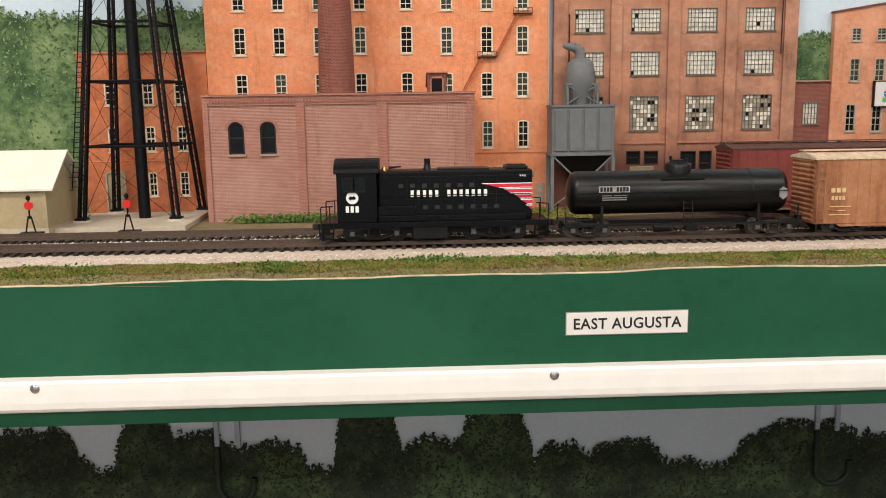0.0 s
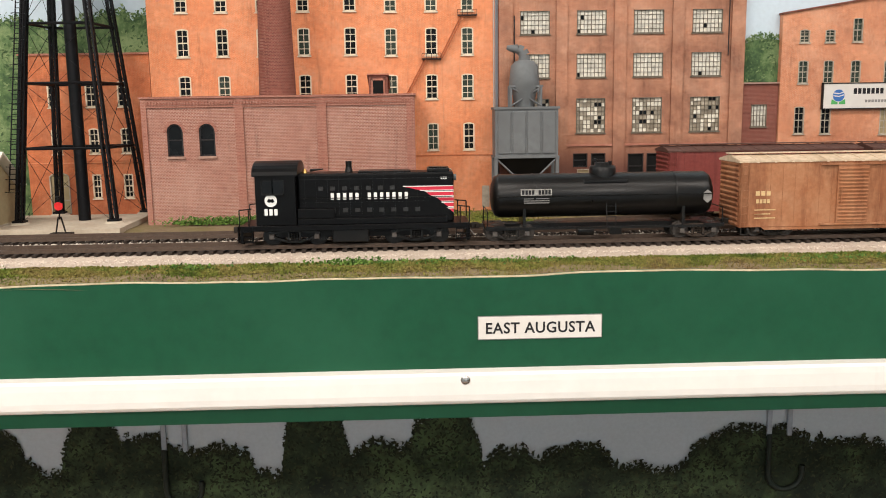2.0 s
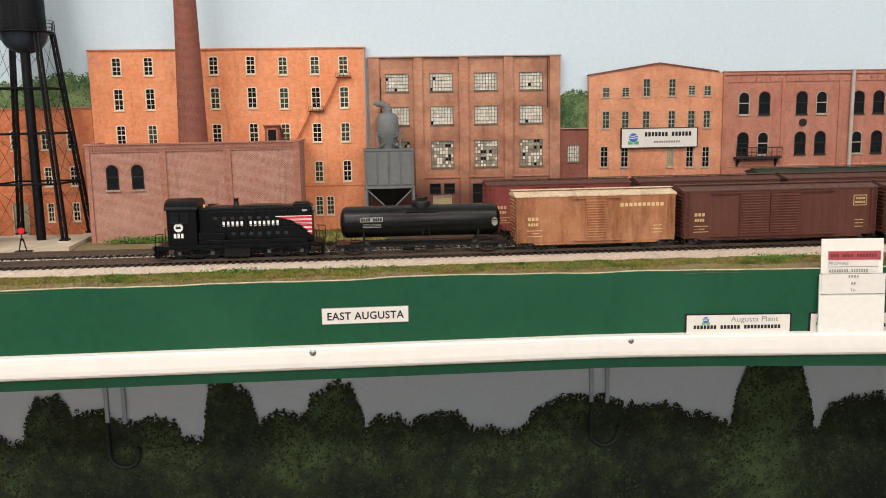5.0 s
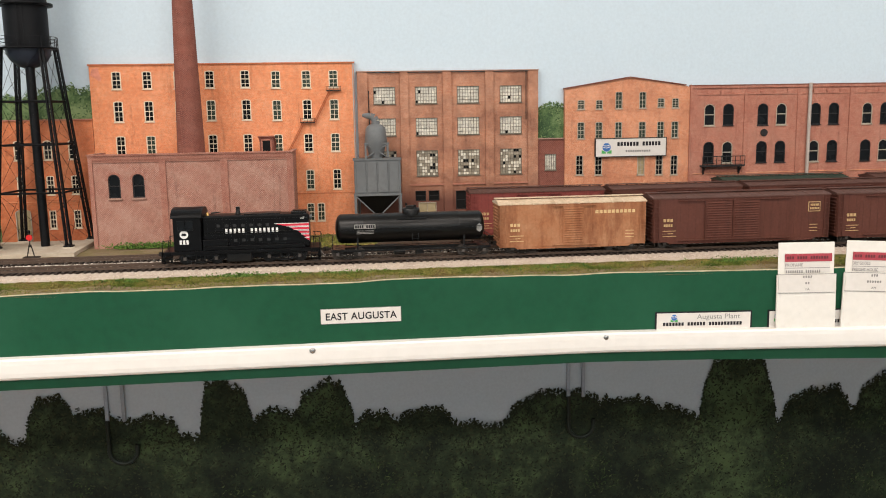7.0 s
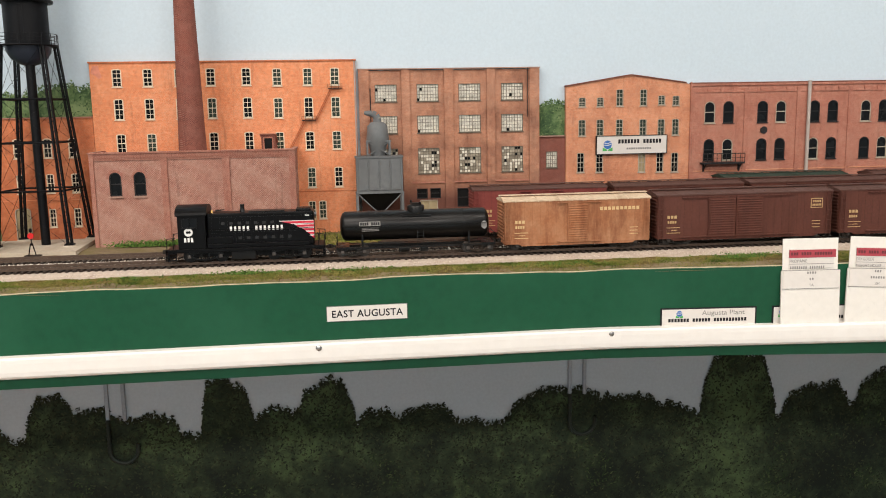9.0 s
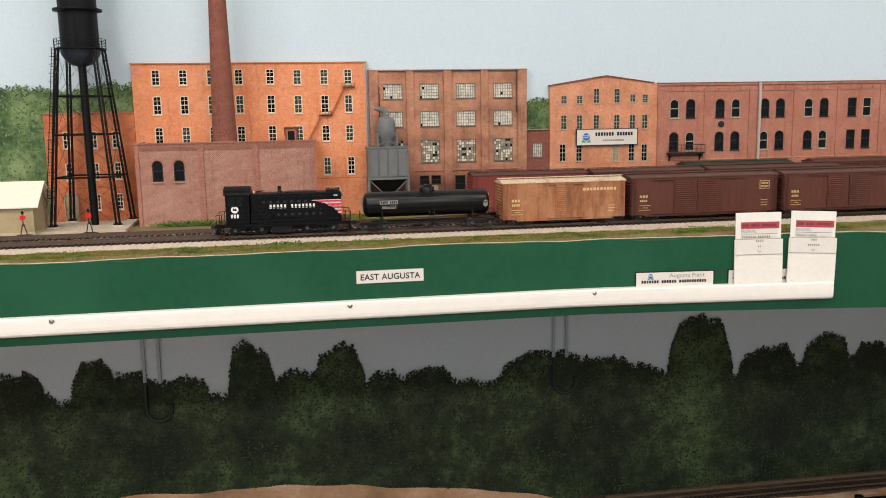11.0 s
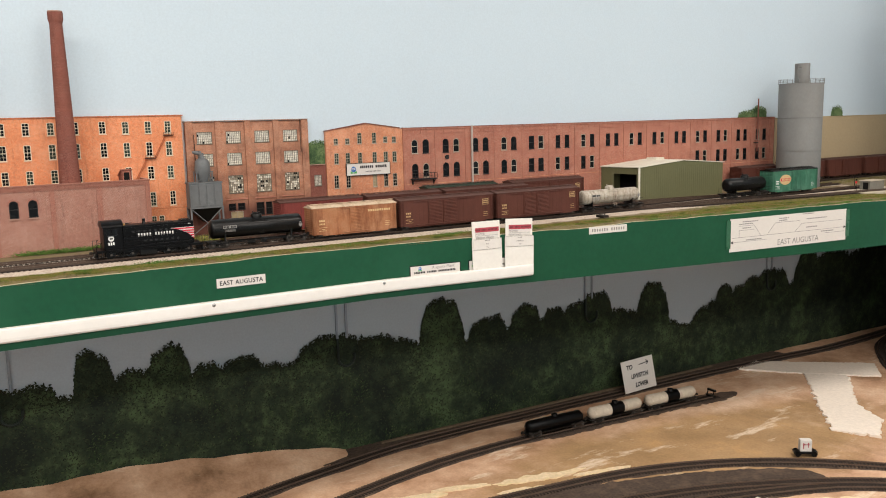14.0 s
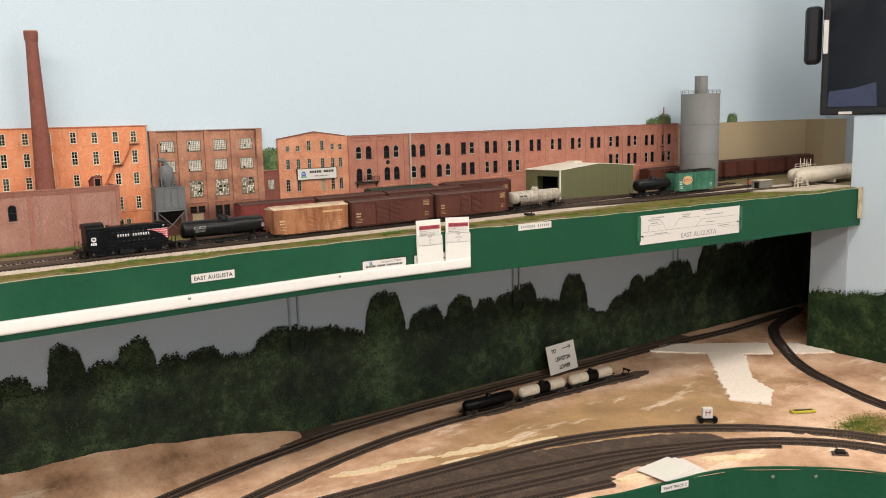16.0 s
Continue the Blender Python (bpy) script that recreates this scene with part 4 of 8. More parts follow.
def window(parent, hole, y, frame_mat, glass, nx=2, nz=4, fw=0.0011, sill=True, mid=True, proud=0.0004, bar=0.00024):
    a, b, c, d = hole[:4]
    rise = hole[4] if len(hole) > 4 else 0
    k = Kit()
    yi = y + 0.0012
    k.box((a, y - proud, c), (a + fw, yi, d - rise)).box((b - fw, y - proud, c), (b, yi, d - rise))
    k.box((a, y - proud, c), (b, yi, c + fw))
    if rise:
        n, cx, r = 8, (a + b) / 2, (b - a) / 2
        o = [(cx + r * math.cos(math.pi * i / n), d - rise + rise * math.sin(math.pi * i / n)) for i in range(n + 1)]
        q = [(cx + (r - fw) * math.cos(math.pi * i / n), d - rise + (rise - fw) * math.sin(math.pi * i / n)) for i in range(n + 1)]
        for i in range(n):
            k.prism([o[i], o[i + 1], q[i + 1], q[i]], y - proud, yi)
    else:
        k.box((a, y - proud, d - fw), (b, yi, d))
    steel = nx >= 5
    bars_v, bars_h = [], []
    for i in range(1, nx):
        x = a + (b - a) * i / nx
        bars_v.append(((x - bar, y + 0.0004, c), (x + bar, yi, d - 0.0002)))
    for i in range(1, nz):
        z = c + (d - c) * i / nz
        w = bar * (2.2 if mid and i == nz // 2 else 1)
        bars_h.append(((a, y + 0.0005, z - w), (b, yi, z + w)))
    if not steel:
        for p, q in bars_v + bars_h:
            k.box(p, q)
    w = part("window", k, frame_mat, parent)
    if steel:
        for p, q in bars_v + bars_h:
            part("muntin", Kit().box(p, q), frame_mat, w)
    part("pane", Kit().box((a, y + 0.0012, c), (b, y + 0.0016, d)), glass, w)
    if sill:
        part("sill", Kit().box((a - 0.0007, y - 0.0012, c - 0.0010), (b + 0.0007, y + 0.0004, c)), frame_mat, w)
    return w


FY = -0.001   # plane of the mill fronts
BACK = WALL_Y - 0.0005

# tall orange mill
ma = thing("orange_brick_mill", "tall orange brick mill with cream window frames", "factory", pose(0, 0, 0.0))
cols = (-0.262, -0.229, -0.195, -0.161, -0.122, -0.088, -0.054, -0.0235)
holes = []
for i, c in enumerate(cols):
    for z0, z1 in ((0.1705, 0.190), (0.1345, 0.1575), (0.098, 0.119)):
        holes.append((c - 0.0052, c + 0.0052, z0 - 0.001 * (i > 4), z1 - 0.001 * (i > 4), 0.0016))
for c in (-0.0535, -0.0228):
    holes.append((c - 0.0048, c + 0.0048, 0.0538, 0.0770, 0.0016))
for c in (-0.0545, -0.0425):
    holes.append((c - 0.0044, c + 0.0044, 0.0172, 0.0384, 0.0016))
k = wall_with_holes(Kit(), -0.2905, 0.0, 0.0, 0.1965, holes, FY, 0.003)
part("wall", mill_body(k, -0.2905, 0.0, 0.0, 0.1965, FY, BACK), BRICK_A, ma)
part("coping", Kit().box((-0.2915, FY - 0.0015, 0.1965), (0.001, BACK, 0.1980)), BRICK_W, ma, "dark brick coping")
part("brick_course", Kit().box((-0.290, FY - 0.0006, 0.0488), (0.0, FY, 0.0496)), BRICK_W, ma)
for h in holes:
    window(ma, h, FY, SASH, GLASS_DARK if rnd.random() < 0.4 else GLASS_GREEN, bar=0.00022)
for px, pz in ((-0.0235, 0.1655), (-0.054, 0.130)):
    k = Kit()
    k.box((px - 0.008, FY - 0.004, pz), (px + 0.008, FY, pz + 0.0009))
    for i in range(5):
        k.box((px - 0.008 + 0.004 * i - 0.0002, FY - 0.004, pz), (px - 0.008 + 0.004 * i + 0.0002, FY - 0.0036, pz + 0.005))
    k.box((px - 0.008, FY - 0.004, pz + 0.0048), (px + 0.008, FY - 0.0036, pz + 0.0052))
    part("fire_escape_balcony", k, SASH_DARK, ma, "rusty iron fire escape balcony")
k = Kit()
for (xa, za), (xb, zb) in (((-0.029, 0.165), (-0.047, 0.131)), ((-0.060, 0.130), (-0.078, 0.097))):
    k.cyl((xa, FY - 0.0012, za), (xb, FY - 0.0012, zb), 0.0005, 6).cyl((xa + 0.002, FY - 0.0032, za), (xb + 0.002, FY - 0.0032, zb), 0.0005, 6)
    for i in range(14):
        t = i / 14
        k.box((xa + (xb - xa) * t, FY - 0.0032, za + (zb - za) * t), (xa + (xb - xa) * t + 0.002, FY - 0.0012, za + (zb - za) * t + 0.0003))
part("fire_escape_stair", k, BRICK_W, ma, "rusty iron stair on the brick")
part("downspout", Kit().cyl((-0.0012, FY - 0.001, 0.012), (-0.0012, FY - 0.001, 0.196), 0.0007, 8), PIPE_GREY, ma)
part("flaking_patch", Kit().prism([(-0.2895, 0.186), (-0.287, 0.193), (-0.281, 0.194), (-0.2795, 0.188), (-0.2775, 0.181), (-0.281, 0.1795), (-0.2845, 0.183)], FY - 0.0004, FY), mat("faded_pink_brick", (0.62, 0.24, 0.16), 0.8, 0.2, 200), ma, "faded pink patch")
part("door", Kit().box((-0.0120, FY - 0.0006, 0.004), (-0.0055, FY, 0.0225)), SASH_OLD, ma)

# lower wing
mw = thing("orange_brick_wing", "three-storey orange brick wing with arched windows", "factory", pose(0, 0, 0))
holes = []
for c in (-0.3728, -0.3413, -0.3146):
    holes += [(c - 0.0046, c + 0.0046, 0.0945, 0.116, 0.002), (c - 0.0042, c + 0.0042, 0.0555, 0.0768, 0.0016)]
holes += [(-0.3190, -0.3110, 0.0172, 0.0378), (-0.3455, -0.3380, 0.0172, 0.0378), (-0.3820, -0.3650, 0.004, 0.0398, 0.004)]
k = wall_with_holes(Kit(), -0.3985, -0.291, 0.0, 0.1375, holes, FY, 0.003)
part("wall", mill_body(k, -0.3985, -0.291, 0.0, 0.1375, FY, BACK), BRICK_W, mw)
part("coping", Kit().box((-0.3995, FY - 0.0015, 0.1375), (-0.2908, BACK, 0.139)), BRICK_D, mw)
for h in holes[:-1]:
    window(mw, h, FY, SASH, GLASS_DARK)
window(mw, holes[-1], FY, SASH_OLD, SHED_TAN, 2, 3, sill=False)
part("brick_course", Kit().box((-0.3985, FY - 0.0006, 0.0475), (-0.291, FY, 0.0482)), BRICK_A, mw)

# brown mill with steel sash
mb = thing("brown_brick_factory", "brown brick factory with large steel-sash windows and pilasters", "factory", pose(0, 0, 0))
holes = []
for a, b in ((0.0215, 0.0466), (0.0697, 0.0949), (0.1183, 0.1440), (0.1685, 0.1943)):
    for z0, z1 in ((0.1503, 0.1697), (0.114, 0.134), (0.0668, 0.0965)):
        holes.append((a, b, z0 - 0.0006, z1 - 0.0006))
doors = [(0.0675, 0.0800, 0.037, 0.0488), (0.0832, 0.0957, 0.037, 0.0488), (0.1153, 0.1290, 0.0262, 0.048), (0.1318, 0.1430, 0.0262, 0.048), (0.0710, 0.0920, 0.010, 0.0352)]
k = wall_with_holes(Kit(), 0.0032, 0.2136, 0.0, 0.1850, holes + doors, FY + 0.001, 0.003)
part("wall", mill_body(k, 0.0032, 0.2136, 0.0, 0.1850, FY + 0.001, BACK), BRICK_B, mb)
for i, (a, b) in enumerate(((0.0035, 0.0150), (0.0519, 0.0614), (0.1014, 0.1117), (0.1512, 0.1608), (0.2018, 0.2136))):
    part("pilaster", Kit().box((a, FY - 0.0012, 0.0), (b, FY + 0.001, 0.1860)), BRICK_B, mb)
part("coping", Kit().box((0.0025, FY - 0.002, 0.1860), (0.2143, BACK, 0.1872)), CAPSTONE, mb)
part("brick_course", Kit().box((0.0032, FY - 0.0006, 0.055), (0.2136, FY + 0.001, 0.0565)), BRICK_D, mb)
for n, h in enumerate(holes):
    w = window(mb, h, FY + 0.001, SASH_STEEL, GLASS_PALE if n % 3 < 2 else GLASS_DULL, 8, 5 if n % 3 < 2 else 8, fw=0.0006, mid=False, bar=0.00016)
    r = random.Random(n)
    nx, nz = 8, (5 if n % 3 < 2 else 8)
    for i in range(nx):
        for j in range(nz):
            pick = r.random()
            if pick < (0.26 if n % 3 < 2 else 0.42):
                dx, dz = (h[1] - h[0]) / nx, (h[3] - h[2]) / nz
                broken = pick > (0.235 if n % 3 < 2 else 0.30)
                part("dark_pane" if broken else "whitened_pane", Kit().box((h[0] + i * dx + 0.0003, FY + 0.0019, h[2] + j * dz + 0.0003), (h[0] + (i + 1) * dx - 0.0003, FY + 0.0023, h[2] + (j + 1) * dz - 0.0003)), GLASS_DARK if broken else GLASS_WHITE, w)
for n, h in enumerate(doors):
    window(mb, h, FY + 0.001, SASH_DARK if n < 4 else SASH_OLD, HOLE if n < 4 else SHED_TAN, 1 if n < 4 else 2, 2, sill=False, fw=0.0008)
part("pipe_run", Kit().tube([(0.016, FY - 0.003, 0.052), (0.016, FY - 0.003, 0.165)], 0.0006).tube([(0.199, FY - 0.002, 0.13), (0.199, FY - 0.002, 0.186)], 0.0005), SASH_DARK, mb)

# low annex between the mills
mx = thing("brick_annex", "low dark brick annex with one steel-sash window", "factory", pose(0, 0, 0))
hole = (0.2224, 0.2362, 0.0694, 0.0885)
k = wall_with_holes(Kit(), 0.2140, 0.2455, 0.0, 0.106, [hole], FY + 0.002, 0.002)
part("wall", mill_body(k, 0.2140, 0.2455, 0.0, 0.106, FY + 0.002, BACK), BRICK_S, mx)
part("coping", Kit().box((0.2138, FY, 0.106), (0.2456, BACK, 0.1072)), CAPSTONE, mx)
window(mx, hole, FY + 0.002, SASH_STEEL, GLASS_PALE, 5, 4, fw=0.0006, mid=False, bar=0.0002)

# gabled salmon mill with the company board
mc = thing("salmon_brick_mill", "salmon brick mill with a shallow gable and signboard", "factory", pose(0, 0, 0))
holes = []
for x, z0, z1 in ((0.2655, 0.140, 0.1510), (0.2875, 0.140, 0.1508), (0.3113, 0.1402, 0.160), (0.3404, 0.1402, 0.1595), (0.363, 0.141, 0.152), (0.3808, 0.140, 0.1514)):
    holes.append((x - 0.0043, x + 0.0043, z0, z1, 0.0012))
    zz = 0.0009 * (x - 0.26) * 10
    holes.append((x - 0.0044, x + 0.0044, 0.1058 - zz, 0.1252 - zz, 0.0012))
for x in (0.264, 0.2872, 0.3395, 0.3622, 0.3808):
    holes.append((x - 0.0045, x + 0.0045, 0.0628 - 0.02 * (x - 0.26), 0.0862 - 0.02 * (x - 0.26), 0.0012))
k = wall_with_holes(Kit(), 0.2460, 0.3985, 0.0, 0.1640, holes, FY, 0.003)
k = mill_body(k, 0.2460, 0.3985, 0.0, 0.1640, FY, BACK)
k.prism([(0.2460, 0.1640), (0.3985, 0.1640), (0.3927, 0.1662), (0.3246, 0.1762)], FY, BACK)
part("wall", k, BRICK_C, mc)
part("coping", Kit().prism([(0.2450, 0.1640), (0.3246, 0.1762), (0.3930, 0.1664), (0.3930, 0.1674), (0.3246, 0.1774), (0.2450, 0.1652)], FY - 0.002, BACK), BRICK_S, mc)
for n, h in enumerate(holes):
    window(mc, h, FY, SASH_OLD, SHED_TAN if n == 14 else (GLASS_GREEN if n < 12 else GLASS_DARK), 2, 4, fw=0.0008, bar=0.0002)
part("gutter", Kit().box((0.3985, FY - 0.002, 0.0), (0.3998, FY, 0.167)), BRICK_D, mc)
sg = thing("mill_signboard", "white signboard with a round emblem on salmon brick", "sign", pose(0, 0, 0))
part("board", Kit().box((0.2826, FY - 0.0035, 0.0840), (0.3690, FY - 0.0006, 0.1052)), PAPER, sg)
k = Kit()
for a, b in (((0.2820, 0.0834), (0.3696, 0.0842)), ((0.2820, 0.1050), (0.3696, 0.1058)), ((0.2820, 0.0834), (0.2828, 0.1058)), ((0.3688, 0.0834), (0.3696, 0.1058))):
    k.box((a[0], FY - 0.0040, a[1]), (b[0], FY - 0.0006, b[1]))
part("frame", k, SASH_DARK, sg)
bars("company_name", (7, 6), 0.3085, 0.3625, 0.0962, 0.1010, FY - 0.0035, INK, sg)
bars("small_print", (11,), 0.3190, 0.3500, 0.0890, 0.0912, FY - 0.0035, INK_GREY, sg)


def emblem(parent, cx, cz, r, y):
    part("emblem_disc", Kit().cyl((cx, y, cz + r * 0.2), (cx, y - 0.0003, cz + r * 0.2), r * 0.82, 24), INK_BLUE, parent)
    for lift in (0.10, 0.48):
        part("emblem_swoosh", Kit().prism([(cx - r * 0.74, cz + r * lift), (cx, cz + r * (lift - 0.10)), (cx + r * 0.76, cz + r * (lift + 0.12)), (cx + r * 0.70, cz + r * (lift + 0.24)), (cx, cz + r * (lift + 0.04)), (cx - r * 0.74, cz + r * (lift + 0.14))], y - 0.0004, y), PAPER, parent)
    for side_x in (-1, 1):
        part("emblem_leaf", Kit().prism([(cx + side_x * r, cz - r), (cx + side_x * r * 0.1, cz - r), (cx + side_x * r * 0.1, cz - r * 0.74), (cx + side_x * r * 0.95, cz - r * 0.30)], y - 0.0002, y), INK_GREEN, parent)


emblem(sg, 0.2960, 0.0938, 0.0062, FY - 0.0035)

# long dark red mill
md = thing("long_red_brick_mill", "long dark red brick mill with paired windows and pilasters", "factory", pose(0, 0, 0))
DX1 = 1.422
pairs = [0.4355 + 0.0671 * i for i in range(15)]
holes = []
for n, c in enumerate(pairs):
    zz = 0.0012 * n * 0.33
    for s in (-0.0118, 0.0118):
        for z0, z1 in ((0.1180, 0.1440), (0.0728, 0.0990)):
            w = 0.0068 - 0.0008 * (n > 4)
            if not (z0 < 0.1 and 7 <= n <= 10):
                holes.append((c + s - w, c + s + w, z0 - zz, z1 - zz) + ((w * 0.95,) if n < 4 else ()))
k = wall_with_holes(Kit(), 0.3998, DX1, 0.0, 0.1635, holes, FY, 0.003)
part("wall", mill_body(k, 0.3998, DX1, 0.0, 0.1635, FY, BACK), BRICK_D, md)
for i in range(16):
    x = pairs[0] - 0.0336 + 0.0671 * i
    part("pilaster", Kit().box((x - 0.0022, FY - 0.0011, 0.0), (x + 0.0022, FY, 0.1600)), BRICK_D, md)
part("cornice", Kit().box((0.3998, FY - 0.0016, 0.1625), (DX1, BACK, 0.1655)).box((0.3998, FY - 0.0010, 0.1545), (DX1, FY, 0.1556)), BRICK_D, md)
part("brick_course", Kit().box((0.3998, FY - 0.0008, 0.0600), (DX1, FY, 0.0612)), BRICK_C, md)
part("coping", Kit().box((0.3998, FY - 0.0022, 0.1655), (DX1, BACK, 0.1664)), BRICK_S, md)
k = Kit()
for i in range(60):
    x = 0.4025 + i * 0.0168
    k.box((x, FY - 0.0013, 0.1565), (x + 0.0018, FY, 0.1600))
part("corbel_row", k, BRICK_D, md)
for n, h in enumerate(holes):
    window(md, h, FY, SASH_DARK if n % 3 else SASH_OLD, GLASS_DARK, 1, 2, fw=0.0010, sill=True, proud=-0.0003)
part("downpipe", Kit().cyl((0.5487, FY - 0.0025, 0.055), (0.5487, FY - 0.0025, 0.1672), 0.0021, 10), PIPE_GREY, md, "pale grey downpipe")
part("round_vent", Kit().cyl((0.4928, FY - 0.0015, 0.1085), (0.4928, FY, 0.1085), 0.0044, 16).cyl((0.4928, FY - 0.0017, 0.1085), (0.4928, FY, 0.1085), 0.0022, 12), SASH_DARK, md)
k = Kit().box((0.413, FY - 0.009, 0.0690), (0.466, FY, 0.0710))
for i in range(10):
    x = 0.413 + 0.0529 * i / 9
    k.box((x - 0.0003, FY - 0.009, 0.071), (x + 0.0003, FY - 0.0084, 0.0815))
k.box((0.413, FY - 0.009, 0.081), (0.466, FY - 0.0082, 0.0820)).box((0.413, FY - 0.009, 0.076), (0.466, FY - 0.0084, 0.0765))
for x in (0.417, 0.462):
    k.prism([(x - 0.001, 0.069), (x + 0.001, 0.069), (x + 0.001, 0.060), (x - 0.001, 0.060)], FY - 0.002, FY)
    k.cyl((x, FY - 0.008, 0.069), (x, FY, 0.060), 0.0008, 6)
part("iron_balcony", k, SASH_DARK, md, "black iron balcony")

# tan flat wall in the corner
tw = thing("tan_warehouse", "plain tan flat-walled warehouse along the corner", "warehouse", pose(0, 0, 0))
part("wall", Kit().box((1.424, FY, 0.0), (2.13, BACK, 0.162)), TAN_WALL, tw)
part("corner_block", Kit().box((2.036, -0.064, 0.0), (2.158, FY - 0.0005, 0.162)), TAN_WALL, tw)
part("coping", Kit().box((1.424, FY - 0.001, 0.162), (2.13, BACK, 0.1635)), TAN_WALL, tw)

# ---------- powerhouse and stack ----------
ph = thing("brick_powerhouse", "rose brick powerhouse with arched windows and pilasters", "building", pose(0, 0, 0))
PY, PX0, PX1, PZ = -0.0568, -0.2828, -0.0690, 0.0995
arches = [(-0.2640, -0.2515, 0.0545, 0.0800, 0.0062), (-0.2390, -0.2265, 0.0545, 0.0800, 0.0062)]
k = wall_with_holes(Kit(), PX0, PX1, 0.0, PZ, arches, PY, 0.003)
k.add([(PX0, PY, 0), (PX0, 0, 0), (PX0, 0, PZ), (PX0, PY, PZ)], [(0, 1, 2, 3)])
k.add([(PX0 + 0.003, PY + 0.003, PZ - 0.008), (PX1 - 0.003, PY + 0.003, PZ - 0.008), (PX1 - 0.003, -0.002, PZ - 0.008), (PX0 + 0.003, -0.002, PZ - 0.008)], [(0, 1, 2, 3)])
for a, b in (((PX0 + 0.003, PY + 0.003), (PX1 - 0.003, PY + 0.003)), ((PX1 - 0.003, PY + 0.003), (PX1 - 0.003, -0.002)), ((PX0 + 0.003, PY + 0.003), (PX0 + 0.003, -0.002))):
    k.add([(*a, PZ - 0.008), (*b, PZ - 0.008), (*b, PZ), (*a, PZ)], [(0, 1, 2, 3)])
part("wall", k, BRICK_P, ph)
# side wall with its own arched windows, built facing -y and turned
sidek = wall_with_holes(Kit(), 0.0, -PY - 0.002, 0.0, PZ, [(0.012, 0.022, 0.0545, 0.080, 0.005), (0.030, 0.040, 0.0545, 0.080, 0.005), (0.012, 0.022, 0.004, 0.032, 0.005), (0.030, 0.040, 0.004, 0.032, 0.005)], 0.0, 0.003)
turn = Matrix.Translation((PX1, PY, 0)) @ Matrix.Rotation(math.pi / 2, 4, "Z")
sw = part("side_wall", sidek, BRICK_P, ph, "", turn)
for h in ((0.012, 0.022, 0.0545, 0.080, 0.005), (0.030, 0.040, 0.0545, 0.080, 0.005), (0.012, 0.022, 0.004, 0.032, 0.005), (0.030, 0.040, 0.004, 0.032, 0.005)):
    part("pane", Kit().box((h[0], 0.0015, h[2]), (h[1], 0.002, h[3])), GLASS_DARK, sw)
for h in arches:
    w = window(ph, h, PY, SASH_DARK, GLASS_DARK, 1, 2, fw=0.0012, sill=False, proud=-0.0006)
    n, cx, r0 = 10, (h[0] + h[1]) / 2, (h[1] - h[0]) / 2
    kk = Kit()
    for i in range(n):
        a0, a1 = math.pi * i / n, math.pi * (i + 1) / n
        p = lambda r, a: (cx + r * math.cos(a), h[3] - 0.0062 + (r - 0.0001) * math.sin(a))
        kk.prism([p(r0, a0), p(r0 + 0.0024, a0), p(r0 + 0.0024, a1), p(r0, a1)], PY - 0.0007, PY)
    part("brick_arch", kk, BRICK_PT, w)
    part("stone_sill", Kit().box((h[0] - 0.001, PY - 0.0016, h[2] - 0.0018), (h[1] + 0.001, PY, h[2])), CAPSTONE, w)
for a, b in ((PX0, -0.2785), (-0.2100, -0.2035), (-0.1460, -0.1385), (-0.0755, PX1)):
    part("pilaster", Kit().box((a, PY - 0.0014, 0.0), (b, PY, PZ)), BRICK_PT, ph)
part("parapet_band", Kit().box((PX0, PY - 0.0011, 0.0925), (PX1, PY, PZ)), BRICK_PT, ph)
part("coping", Kit().box((PX0 - 0.001, PY - 0.0024, PZ), (PX1 + 0.001, PY + 0.0036, PZ + 0.0016)).box((PX1 - 0.0035, PY + 0.0036, PZ), (PX1 + 0.001, -0.002, PZ + 0.0016)).box((PX0 - 0.001, PY + 0.0036, PZ), (PX0 + 0.0035, -0.002, PZ + 0.0016)), BRICK_PT, ph)
shape = Kit().box((-0.0006, 0, 0), (0.0006, 0.0018, 0.0030)).mesh("corbel", BRICK_PT)
for i in range(84):
    x = PX0 + 0.005 + 0.00245 * i
    part("corbel", shape, BRICK_PT, ph, "", (x, PY - 0.0020, 0.0945))
hut = thing("roof_hut", "small rust-red roof hut with a dark opening", "hut", pose(-0.098, -0.0285, PZ - 0.008))
part("body", Kit().prism_x([(-0.010, 0), (0.018, 0), (0.018, 0.0145), (-0.010, 0.0245)], -0.0075, 0.0075), BRICK_S, hut)
part("roof", Kit().prism_x([(-0.012, 0.0248), (0.019, 0.0142), (0.019, 0.0152), (-0.012, 0.0258)], -0.0088, 0.0088), BRICK_D, hut)
# black plate on the hut front for the shade in its opening
part("opening", Kit().box((-0.0042, -0.0106, 0.009), (0.0042, -0.0099, 0.0205)), HOLE, hut)
part("opening_frame", Kit().box((-0.0056, -0.0109, 0.0075), (-0.0042, -0.0099, 0.022)).box((0.0042, -0.0109, 0.0075), (0.0056, -0.0099, 0.022)).box((-0.0056, -0.0109, 0.0205), (0.0056, -0.0099, 0.022)), BRICK_D, hut)
stack = thing("factory_chimney", "tall tapered dark red brick factory chimney", "chimney", pose(-0.1785, -0.040, PZ - 0.008))
H0 = 0.348 - (PZ - 0.008)
part("shaft", Kit().lathe((0, 0, 0), [(0.0150, 0), (0.0150, 0.001), (0.0088, H0 - 0.017)], 20), BRICK_S, stack)
part("crown", Kit().lathe((0, 0, 0), [(0.0088, H0 - 0.018), (0.0104, H0 - 0.012), (0.0106, H0 - 0.003), (0.0098, H0), (0.0072, H0), (0.0070, H0 - 0.02)], 8), BRICK_S, stack)
